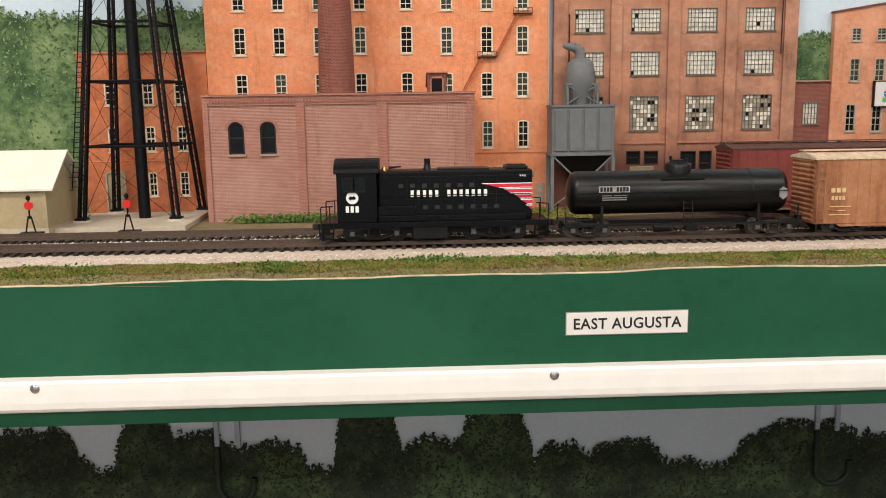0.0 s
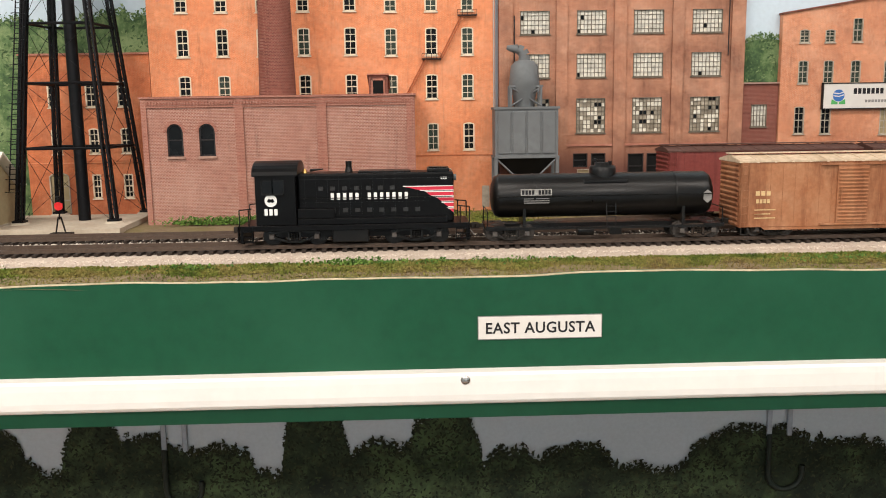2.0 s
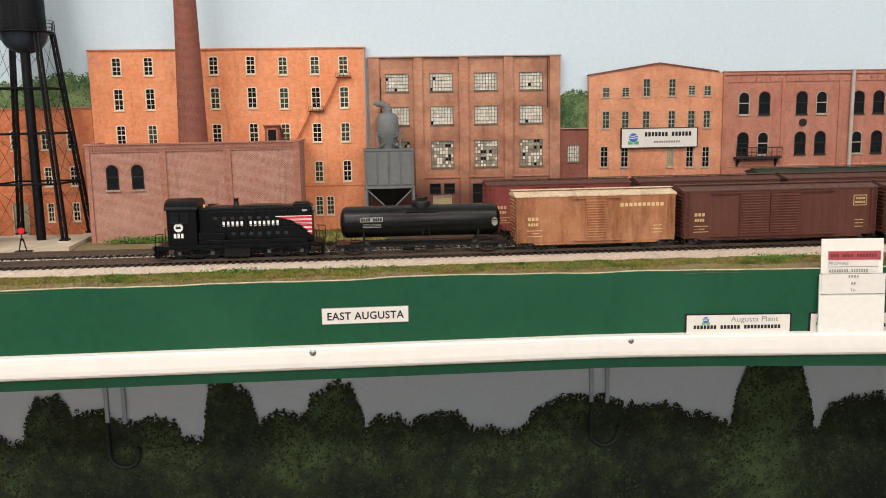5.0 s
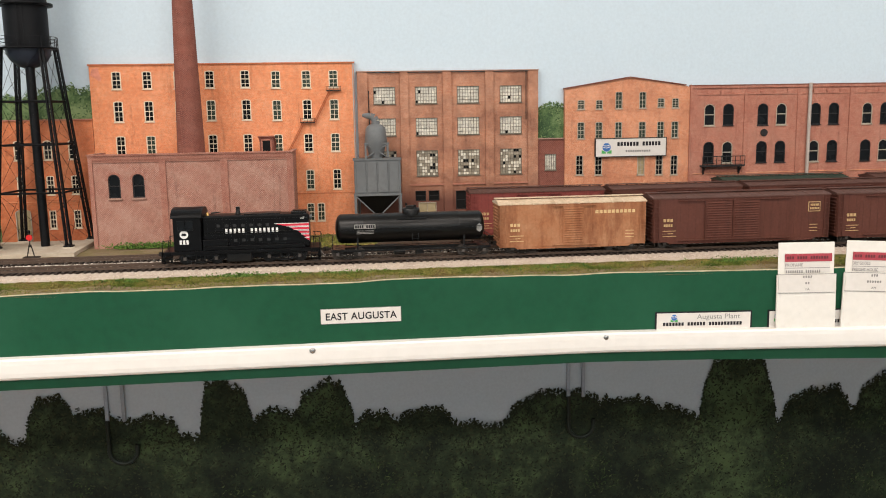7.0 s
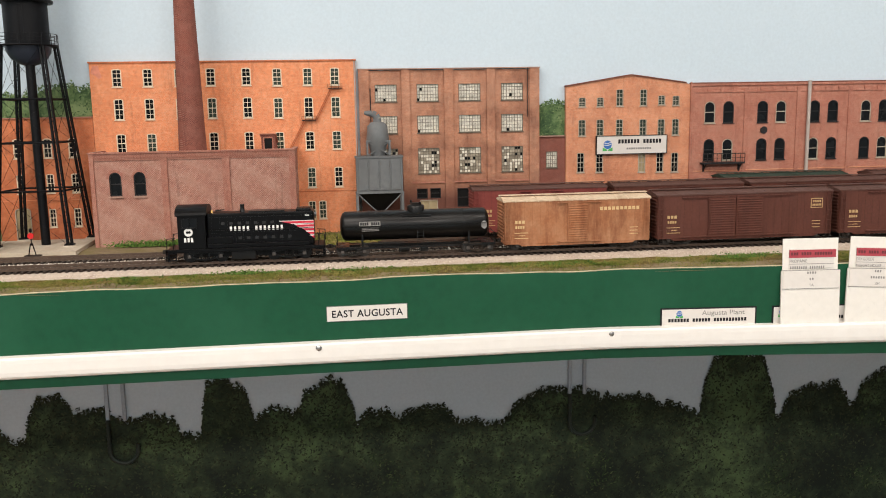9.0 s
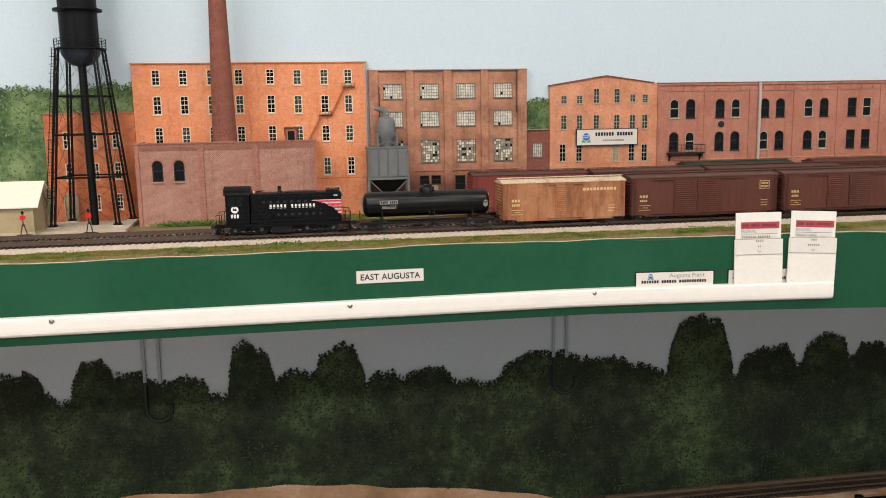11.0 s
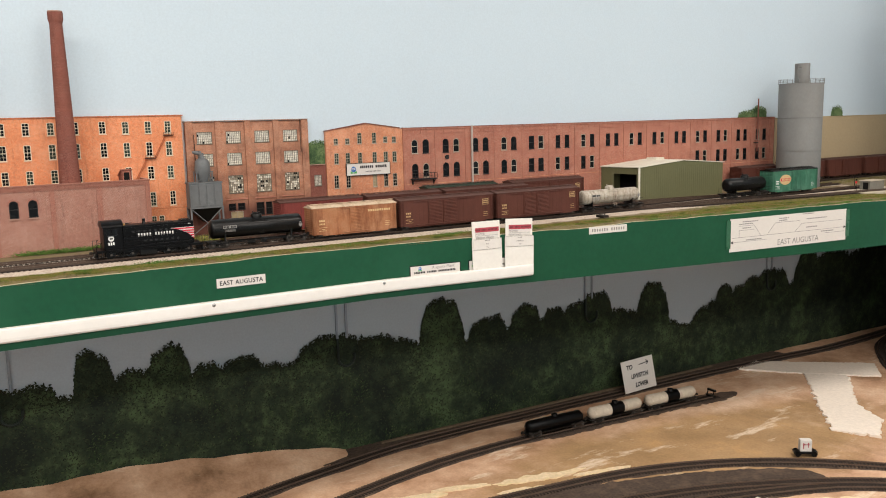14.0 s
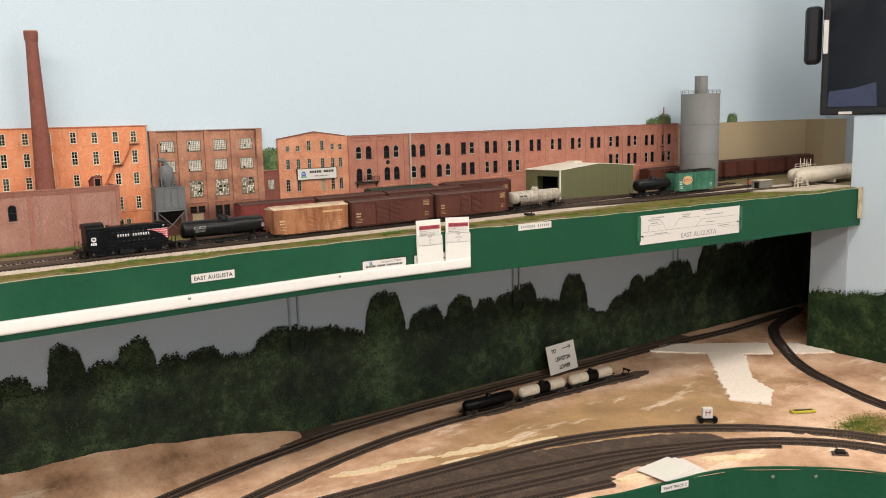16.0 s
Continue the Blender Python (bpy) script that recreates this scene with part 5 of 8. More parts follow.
part("cap_ring", Kit().lathe((0, 0, 0), [(0.0102, H0 - 0.0012), (0.0102, H0 + 0.0004), (0.0074, H0 + 0.0004)], 16), CAPSTONE, stack)

# ---------- water tower ----------
slab = thing("tower_slab", "worn concrete slab under the water tower", "slab", pose(0, 0, 0))
part("pad", Kit().slab([(-0.396, -0.104), (-0.289, -0.106), (-0.2935, -0.012), (-0.402, -0.010)], 0.0, 0.0046), CONCRETE, slab)
wt = thing("water_tower", "tall black steel water tower on four lattice legs", "water tower", pose(-0.3385, -0.040, 0.0046))
FEET = [(-0.0395, -0.030), (0.0335, -0.030), (-0.0330, 0.030), (0.0395, 0.030)]
ZT = 0.208
for fx, fy in FEET:
    k = Kit()
    top = Vector((fx * 0.56, fy * 0.56, ZT))
    foot = Vector((fx, fy, 0.002))
    ax, ay = Vector((0.0021, 0, 0)), Vector((0, 0.0021, 0))
    for sx, sy in ((-1, -1), (1, -1), (1, 1), (-1, 1)):
        o = ax * sx + ay * sy
        k.cyl(foot + o, top + o * 0.8, 0.00105, 4)
    n = 38
    for i in range(n):
        p, q = foot.lerp(top, i / n), foot.lerp(top, (i + 1) / n)
        s = 1 if i % 2 else -1
        k.cyl(p - ax * s - ay, q + ax * s - ay, 0.0004, 4).cyl(p + ay * s + ax, q - ay * s + ax, 0.0004, 4)
        k.cyl(p - ay * s - ax, q + ay * s - ax, 0.0004, 4)
    leg = part("leg", k, TOWER_BLACK, wt)
    part("footing", Kit().box((fx - 0.0045, fy - 0.004, 0.0), (fx + 0.0045, fy + 0.004, 0.003)), TOWER_BLACK, leg)
    part("concrete_foot", Kit().cyl((fx, fy, -0.0005), (fx, fy, 0.0014), 0.0085, 8, 0.0065), CONCRETE, leg)
order = [FEET[0], FEET[1], FEET[3], FEET[2]]
levels = (0.0, 0.058, 0.108, 0.153, ZT)
for z in levels[1:4]:
    s = 1 - 0.44 * z / ZT
    for a, b in zip(order, order[1:] + order[:1]):
        part("girt", Kit().cyl((a[0] * s, a[1] * s, z), (b[0] * s, b[1] * s, z), 0.0011, 6), TOWER_BLACK, wt)
for z0, z1 in zip(levels, levels[1:]):
    s0, s1 = 1 - 0.44 * z0 / ZT, 1 - 0.44 * z1 / ZT
    for a, b in zip(order, order[1:] + order[:1]):
        part("tie_rod", Kit().cyl((a[0] * s0, a[1] * s0, z0), (b[0] * s1, b[1] * s1, z1), 0.00022, 4), TOWER_BLACK, wt)
        part("tie_rod", Kit().cyl((b[0] * s0, b[1] * s0, z0), (a[0] * s1, a[1] * s1, z1), 0.00022, 4), TOWER_BLACK, wt)
part("riser_pipe", Kit().cyl((0.003, -0.010, 0), (0.001, -0.003, 0.20), 0.0046, 16), TOWER_BLACK, wt)
TB = 0.2075
part("tank", Kit().lathe((0, 0, TB), [(0.0215, 0.0), (0.0215, 0.105)], 32), TOWER_BLACK, wt)
part("bowl", Kit().lathe((0, 0, TB), [(0.0225, 0.0), (0.0215, -0.006), (0.018, -0.0125), (0.012, -0.0175), (0.005, -0.0200)], 32), mat("blue_black_bowl", (0.020, 0.026, 0.040), 0.4, 0.1, 200), wt)
part("roof", Kit().lathe((0, 0, TB), [(0.0245, 0.105), (0.001, 0.127)], 32), TOWER_BLACK, wt)
part("upper_ring", Kit().lathe((0, 0, TB), [(0.0225, 0.0435), (0.0272, 0.0435), (0.0272, 0.046), (0.0225, 0.046)], 32), TOWER_BLACK, wt)
part("balcony", Kit().lathe((0, 0, TB), [(0.0220, -0.0005), (0.0290, -0.0005), (0.0290, 0.0010), (0.0220, 0.0010)], 32), TOWER_BLACK, wt)
k = Kit()
for z in (0.0045, 0.008, 0.0115):
    for i in range(32):
        a, b = 2 * math.pi * i / 32, 2 * math.pi * (i + 1) / 32
        k.cyl((0.0288 * math.cos(a), 0.0288 * math.sin(a), TB + z), (0.0288 * math.cos(b), 0.0288 * math.sin(b), TB + z), 0.0003, 4)
for i in range(16):
    a = 2 * math.pi * i / 16
    k.cyl((0.0288 * math.cos(a), 0.0288 * math.sin(a), TB), (0.0288 * math.cos(a), 0.0288 * math.sin(a), TB + 0.0115), 0.0004, 4)
part("railing", k, TOWER_BLACK, wt)


def ladder(p, q, w, rungs, side=(1, 0, 0), r=0.00035):
    p, q, s = Vector(p), Vector(q), Vector(side) * w / 2
    k = Kit().cyl(p - s, q - s, r, 4).cyl(p + s, q + s, r, 4)
    for i in range(rungs):
        c = p.lerp(q, (i + 0.5) / rungs)
        k.cyl(c - s, c + s, r * 0.8, 4)
    return k


LB, LT_ = Vector((-0.0405, -0.034, 0.026)), Vector((-0.0235, -0.0205, TB))
k = ladder(LB, LT_, 0.006, 48, (1, 0, 0), 0.0005)
for i in range(20):
    t = i / 19
    c = LB.lerp(LT_, t)
    for a0 in range(6):
        a, b = math.pi * (0.95 + a0 / 5.0), math.pi * (0.95 + (a0 + 1) / 5.0)
        k.cyl((c.x + 0.0048 * math.cos(a), c.y + 0.0048 * math.sin(a) - 0.002, c.z), (c.x + 0.0048 * math.cos(b), c.y + 0.0048 * math.sin(b) - 0.002, c.z), 0.0003, 4)
part("caged_ladder", k, TOWER_BLACK, wt)
part("tank_ladder", ladder((0.002, -0.0232, TB), (0.002, -0.0232, TB + 0.1), 0.005, 26), TOWER_BLACK, wt)

# ---------- tan shed ----------
sh = thing("tan_shed", "small tan sided shed with a cream gable roof", "shed", pose(0, 0, 0))
part("body", Kit().prism_x([(-0.113, 0.0), (-0.053, 0.0), (-0.053, 0.0345), (-0.083, 0.0575), (-0.113, 0.0345)], -0.62, -0.3865), SHED_TAN, sh)
part("roof", Kit().prism_x([(-0.1165, 0.0335), (-0.083, 0.0600), (-0.0495, 0.0335), (-0.0495, 0.0350), (-0.083, 0.0616), (-0.1165, 0.0350)], -0.625, -0.3795), SHED_ROOF, sh)
part("foundation", Kit().box((-0.6215, -0.1142, 0.0), (-0.3855, -0.0522, 0.006)), CONCRETE, sh)
part("door_panel", Kit().box((-0.475, -0.1142, 0.006), (-0.4265, -0.1128, 0.0245)), mat("ochre_panel", (0.40, 0.31, 0.16), 0.7, 0.1, 300), sh)
part("corner_trim", Kit().box((-0.3885, -0.1138, 0.0), (-0.3858, -0.1122, 0.0340)), SHED_TAN, sh)


def switch_stand(x, y, turn=0):
    s = thing("switch_stand", "black switch stand with a red target lamp", "switch stand", pose(x, y, 0.0034, 0, 0, turn), "switch stands")
    part("base", Kit().box((-0.0075, -0.0016, 0), (0.0075, 0.0016, 0.0012)).box((-0.0075, 0.003, 0), (0.0075, 0.005, 0.0012)), TIE, s)
    part("stand", Kit().cyl((-0.0035, 0, 0.001), (-0.0009, 0, 0.013), 0.0006, 6).cyl((0.0035, 0, 0.001), (0.0009, 0, 0.013), 0.0006, 6).cyl((0, 0, 0.011), (0, 0, 0.028), 0.0006, 6), BLACK_DULL, s)
    part("target", Kit().cyl((0, -0.0008, 0.0205), (0, -0.0003, 0.0205), 0.0030, 16).box((-0.0028, -0.0002, 0.019), (0.0028, 0.0004, 0.0225)), RED_LENS, s, "red disc")
    part("lamp", Kit().cyl((0, 0, 0.0245), (0, 0, 0.0275), 0.0014, 10).cyl((0, -0.002, 0.026), (0, 0, 0.026), 0.0009, 8), BLACK_DULL, s)
    return s


switch_stand(-0.394, -0.124)
switch_stand(-0.3245, -0.124)
switch_stand(1.36, -0.268)
dm = thing("relay_pipe", "small dark relief pipe beside the tan shed", "pipe", pose(-0.432, -0.122, 0.001))
part("pipe", Kit().tube([(0, 0, 0), (0, 0, 0.012), (0.003, 0, 0.014), (0.006, 0, 0.012), (0.006, 0, 0.0)], 0.0009, 8), GREY_METAL, dm)

# ---------- dust collector ----------
dc = thing("dust_collector", "grey steel dust collector hopper on braced legs", "dust collector", pose(0.0228, -0.021, 0.0012))
part("bin", Kit().cham((-0.0262, -0.0125, 0.0465), (0.0262, 0.0125, 0.0870), 0.0006), GREY_METAL, dc)
for rz0, rz1 in ((0.0862, 0.0882), (0.0462, 0.0478)):
    part("bin_rim", Kit().box((-0.0272, -0.0135, rz0), (0.0272, 0.0135, rz1)), GREY_METAL, dc)
for i in range(4):
    x = -0.0185 + 0.0123 * i
    part("panel", Kit().cham((x - 0.0052, -0.0135, 0.0500), (x + 0.0052, -0.0124, 0.0845), 0.0004), GREY_METAL, dc)
part("hopper", Kit().add([(-0.025, -0.012, 0.0465), (0.025, -0.012, 0.0465), (0.025, 0.012, 0.0465), (-0.025, 0.012, 0.0465), (-0.004, -0.004, 0.024), (0.004, -0.004, 0.024), (0.004, 0.004, 0.024), (-0.004, 0.004, 0.024)], [(0, 1, 5, 4), (1, 2, 6, 5), (2, 3, 7, 6), (3, 0, 4, 7), (4, 5, 6, 7)]), BLACK_DULL, dc)
for lx in (-0.0255, 0.0255):
    for ly in (-0.0118, 0.0118):
        part("leg", Kit().box((lx - 0.0014, ly - 0.0012, 0), (lx + 0.0014, ly + 0.0012, 0.0475)), GREY_METAL, dc)
part("brace", Kit().cyl((-0.025, -0.012, 0.046), (0.0, -0.012, 0.022), 0.0008, 6).cyl((0.025, -0.012, 0.046), (0.0, -0.012, 0.022), 0.0008, 6).cyl((-0.025, -0.012, 0.004), (0, -0.012, 0.022), 0.0007, 6).cyl((0.025, -0.012, 0.004), (0, -0.012, 0.022), 0.0007, 6), GREY_METAL, dc)
cyc = part("cyclone", Kit().lathe((-0.0005, 0, 0), [(0.0075, 0.088), (0.0098, 0.098), (0.0128, 0.1065), (0.0112, 0.1215), (0.0075, 0.1255), (0.0045, 0.1262)], 24), GREY_METAL, dc)
k = Kit()
for sx in (-0.0125, 0.0125):
    k.box((sx - 0.0009, -0.0085, 0.088), (sx + 0.0009, -0.0068, 0.1055)).box((sx - 0.0009, 0.0068, 0.088), (sx + 0.0009, 0.0085, 0.1055))
k.cyl((-0.0125, -0.0082, 0.089), (0.0125, -0.0082, 0.104), 0.0007, 6).cyl((0.0125, -0.0082, 0.089), (-0.0125, -0.0082, 0.104), 0.0007, 6)
k.box((-0.014, -0.0090, 0.104), (0.014, -0.0076, 0.1056))
part("cyclone_frame", k, GREY_METAL, cyc)
pts = [(-0.0005, 0, 0.124), (-0.0005, 0, 0.1300), (-0.0022, 0, 0.1335), (-0.0060, 0, 0.1352), (-0.0110, 0, 0.1358), (-0.0150, 0, 0.1366)]
k = Kit()
for p, q, r0, r1 in zip(pts, pts[1:], (0.0048, 0.0047, 0.0044, 0.0038, 0.003), (0.0047, 0.0044, 0.0038, 0.003, 0.0016)):
    k.cyl(p, q, r0, 14, r1)
part("outlet_duct", k, GREY_METAL, cyc)


# ---------- rolling stock ----------
RAIL_TOP = 0.0076


def truck(parent, x, heavy=False):
    half, r = (0.0136, 0.0056) if heavy else (0.0098, 0.0048)
    dark = BLACK_DULL if heavy else TRUCK
    k = Kit().box((x - 0.0028, -0.0120, r + 0.0004), (x + 0.0028, 0.0120, r + 0.0030))
    t = part("truck", k, dark, parent)
    for s in (-1, 1):
        y = s * 0.0132
        k = Kit()
        top = [(x - half - 0.002, r + 0.0022), (x - 0.0042, r + 0.0036), (x + 0.0042, r + 0.0036), (x + half + 0.002, r + 0.0022)]
        low = [(x - half - 0.001, r + 0.0004), (x - 0.0036, r - 0.0030), (x + 0.0036, r - 0.0030), (x + half + 0.001, r + 0.0004)]
        for line, w in ((top, 0.0008), (low, 0.0007)):
            for a, b in zip(line, line[1:]):
                k.prism([(a[0], a[1] - w), (b[0], b[1] - w), (b[0], b[1] + w), (a[0], a[1] + w)], y - 0.0008, y + 0.0008)
        for cx in (-0.0034, 0.0034):
            k.box((x + cx - 0.0006, y - 0.0008, r - 0.003), (x + cx + 0.0006, y + 0.0008, r + 0.0034))
        part("sideframe", k, dark, t)
        k = Kit()
        for i in (-1, 0, 1):
            for zz in range(4):
                k.cyl((x + i * 0.0017, y, r - 0.0022 + zz * 0.0012), (x + i * 0.0017, y, r - 0.0016 + zz * 0.0012), 0.0009, 8)
        part("spring_group", k, dark, t)
        for ax in (-half, half):
            w = Kit().cyl((x + ax, s * 0.0072, r), (x + ax, s * 0.0100, r), r, 24).cyl((x + ax, s * 0.0068, r), (x + ax, s * 0.0074, r), r + 0.0007, 24)
            w.cyl((x + ax, s * 0.0100, r), (x + ax, s * 0.0106, r), r * 0.55, 16)
            part("wheel", w, dark if heavy else WHEEL, t)
            part("journal_box", Kit().cham((x + ax - 0.0015, y - 0.0013, r - 0.0014), (x + ax + 0.0015, y + 0.0013, r + 0.0017), 0.0003).box((x + ax - 0.0009, y + s * 0.0013 - 0.0002, r - 0.0008), (x + ax + 0.0009, y + s * 0.0013 + 0.0002, r + 0.0010)), JOURNAL, t)
    return t


def coupler(parent, x, s):
    part("coupler", Kit().box((min(x, x + s * 0.006), -0.001, 0.0078), (max(x, x + s * 0.006), 0.001, 0.0098)).cham((x + s * 0.0062 - 0.0018, -0.0022, 0.0070), (x + s * 0.0062 + 0.0018, 0.0022, 0.0106), 0.0006), TRUCK, parent)


def boxcar(label, x0, x1, y, body, roof, doors=1, door_at=0.0, door_w=0.019, height=0.0495, letters=GOLD_LETTER, sign="", z=RAIL_TOP, group="boxcars", detail=True, ladder_mat=None):
    L = x1 - x0
    car = thing("boxcar", label, "boxcar", pose((x0 + x1) / 2, y, z), group)
    h, w, b = L / 2, 0.0170, 0.0064
    part("body", Kit().cham((-h + 0.0012, -w, b), (h - 0.0012, w, height), 0.0004), body, car)
    # ribbed ends
    for s in (-1, 1):
        k = Kit()
        for i in range(13):
            zz = b + 0.0020 + (height - b - 0.004) * i / 12
            k.cyl((s * (h - 0.0012), -w + 0.002, zz), (s * (h - 0.0012), w - 0.002, zz), 0.0011, 6)
        part("ribbed_end", k, body, car)
        part("corner_post", Kit().box((s * (h - 0.0022) - 0.0008, -w - 0.0003, b), (s * (h - 0.0022) + 0.0008, -w + 0.001, height)), body, car)
        part("side_ladder", ladder((s * (h - 0.0042), -w - 0.0012, b + 0.001), (s * (h - 0.0042), -w - 0.0012, height - 0.001), 0.0044, 8, r=0.00042), ladder_mat or body, car)
        coupler(car, s * h, s)
        truck(car, s * (h - 0.0235))
    # roof with seams
    k = Kit().prism_x([(-w - 0.0006, height), (0, height + 0.0030), (w + 0.0006, height), (w + 0.0006, height - 0.0010), (-w - 0.0006, height - 0.0010)], -h, h)
    n = int(L / 0.0105)
    seams = []
    for i in range(n + 1):
        x = -h + 0.001 + (L - 0.002) * i / n
        seams.append(x)
    part("roof", k, roof, car)
    shape = Kit().prism_x([(-w - 0.0008, height + 0.0002), (0, height + 0.0033), (w + 0.0008, height + 0.0002), (w + 0.0008, height - 0.0012), (-w - 0.0008, height - 0.0012)], -0.0007, 0.0007).mesh("roof_seam", roof)
    for x in seams:
        part("roof_seam", shape, roof, car, "", (x, 0, 0))
    part("running_board", Kit().box((-h - 0.001, -0.0034, height + 0.0036), (h + 0.001, -0.0013, height + 0.0042)).box((-h - 0.001, -0.0010, height + 0.0036), (h + 0.001, 0.0010, height + 0.0042)).box((-h - 0.001, 0.0013, height + 0.0036), (h + 0.001, 0.0034, height + 0.0042)), roof, car)
    # doors
    for d in range(doors):
        cx = door_at + (d - (doors - 1) / 2) * (door_w + 0.001)
        k = Kit().box((cx - door_w / 2, -w - 0.0012, b + 0.0022), (cx + door_w / 2, -w, height - 0.0035))
        for i in range(15):
            zz = b + 0.0042 + (height - b - 0.0098) * i / 14
            k.cyl((cx - door_w / 2 + 0.001, -w - 0.0012, zz), (cx + door_w / 2 - 0.001, -w - 0.0012, zz), 0.00062, 6)
        dr = part("door", k, body, car)
        part("door_handle", Kit().cyl((cx - door_w / 2 + 0.002, -w - 0.0022, b + 0.014), (cx - door_w / 2 + 0.002, -w - 0.0022, b + 0.024), 0.0004, 6), body, dr)
    part("door_track", Kit().box((door_at - door_w * doors, -w - 0.0016, height - 0.0032), (door_at + door_w * doors * 1.1, -w, height - 0.0024)), body, car)
    part("door_sill", Kit().box((door_at - door_w * doors, -w - 0.0016, b + 0.0010), (door_at + door_w * doors * 1.1, -w, b + 0.0020)), body, car)
    k = Kit().box((-h + 0.012, -0.004, 0.0050), (h - 0.012, 0.004, b)).box((-0.016, -w + 0.001, 0.0035), (0.016, -w + 0.004, b))
    for i in range(9):
        x = -h + 0.010 + (L - 0.020) * i / 8
        k.box((x - 0.0006, -w + 0.001, 0.0052), (x + 0.0006, w - 0.001, b))
    part("underframe", k, TRUCK, car)
    shape = Kit().box((-0.00013, -w - 0.00010, b + 0.001), (0.00013, -w + 0.0004, height - 0.0012)).mesh("panel_seam", body)
    for i in range(int(L / 0.0075)):
        part("panel_seam", shape, body, car, "", (-h + 0.005 + i * 0.0075, 0, 0))
    part("side_sill", Kit().prism([(-h + 0.0150, b), (h - 0.0150, b), (h - 0.0175, b - 0.0017), (-h + 0.0175, b - 0.0017)], -w, -w + 0.0012), body, car)
    for s in (-1, 1):
        part("sill_step", Kit().tube([(s * (h - 0.0024), -w - 0.0006, b), (s * (h - 0.0024), -w - 0.0006, b - 0.0042), (s * (h - 0.0066), -w - 0.0006, b - 0.0042), (s * (h - 0.0066), -w - 0.0006, b)], 0.0004), TRUCK, car)
        part("grab_iron", Kit().tube([(s * (h - 0.0100), -w, b + 0.0085), (s * (h - 0.0100), -w - 0.0013, b + 0.0085), (s * (h - 0.0145), -w - 0.0013, b + 0.0085), (s * (h - 0.0145), -w, b + 0.0085)], 0.0003), ladder_mat or body, car)
    part("brake_wheel", Kit().cyl((h + 0.0012, -0.006, 0.040), (h + 0.0018, -0.006, 0.040), 0.0032, 16), TRUCK, car)
    if letters:
        bars("road_initials", (3,), -h + 0.0105, -h + 0.0205, 0.0258, 0.0286, -w - 0.0002, letters, car)
        bars("car_number", (4,), -h + 0.0110, -h + 0.0200, 0.0212, 0.0236, -w - 0.0002, letters, car)
        k = Kit()
        for i in range(3):
            part("data_line", Kit().box((-h + 0.0105, -w - 0.0003, 0.0118 + 0.0025 * i), (-h + 0.0235 - 0.003 * (i % 2), -w, 0.0124 + 0.0025 * i)), letters, car)
            part("data_line", Kit().box((h - 0.0205, -w - 0.0003, 0.0130 + 0.003 * i), (h - 0.0125, -w, 0.0136 + 0.003 * i)), letters, car)
        if sign == "name":
            bars("road_name", (10,), h - 0.050, h - 0.011, 0.0362, 0.0392, -w - 0.0002, letters, car)
        elif sign == "herald":
            part("herald", Kit().box((h - 0.0225, -w - 0.0002, 0.0318), (h - 0.0105, -w, 0.0412)), letters, car)
            part("herald_field", Kit().box((h - 0.0218, -w - 0.0004, 0.0325), (h - 0.0112, -w, 0.0405)), body, car)
            bars("herald_words", (5,), h - 0.0208, h - 0.0122, 0.0372, 0.0392, -w - 0.0004, letters, car)
            bars("herald_words", (6,), h - 0.0212, h - 0.0118, 0.0338, 0.0358, -w - 0.0004, letters, car)
        elif sign == "oval":
            oval = lambda rx, rz: [(-h + 0.040 + rx * math.cos(2 * math.pi * i / 28), 0.030 + rz * math.sin(2 * math.pi * i / 28)) for i in range(28)]
            part("oval_herald", Kit().prism(oval(0.0175, 0.0105), -w - 0.0004, -w), CREAM_LETTER, car, "cream oval herald")
            part("herald_bar", Kit().box((-h + 0.0250, -w - 0.0005, 0.0272), (-h + 0.0550, -w, 0.0328)), RED_STRIPE, car)
            bars("herald_words", (6,), -h + 0.0275, -h + 0.0525, 0.0280, 0.0320, -w - 0.0006, CREAM_LETTER, car)
    return car


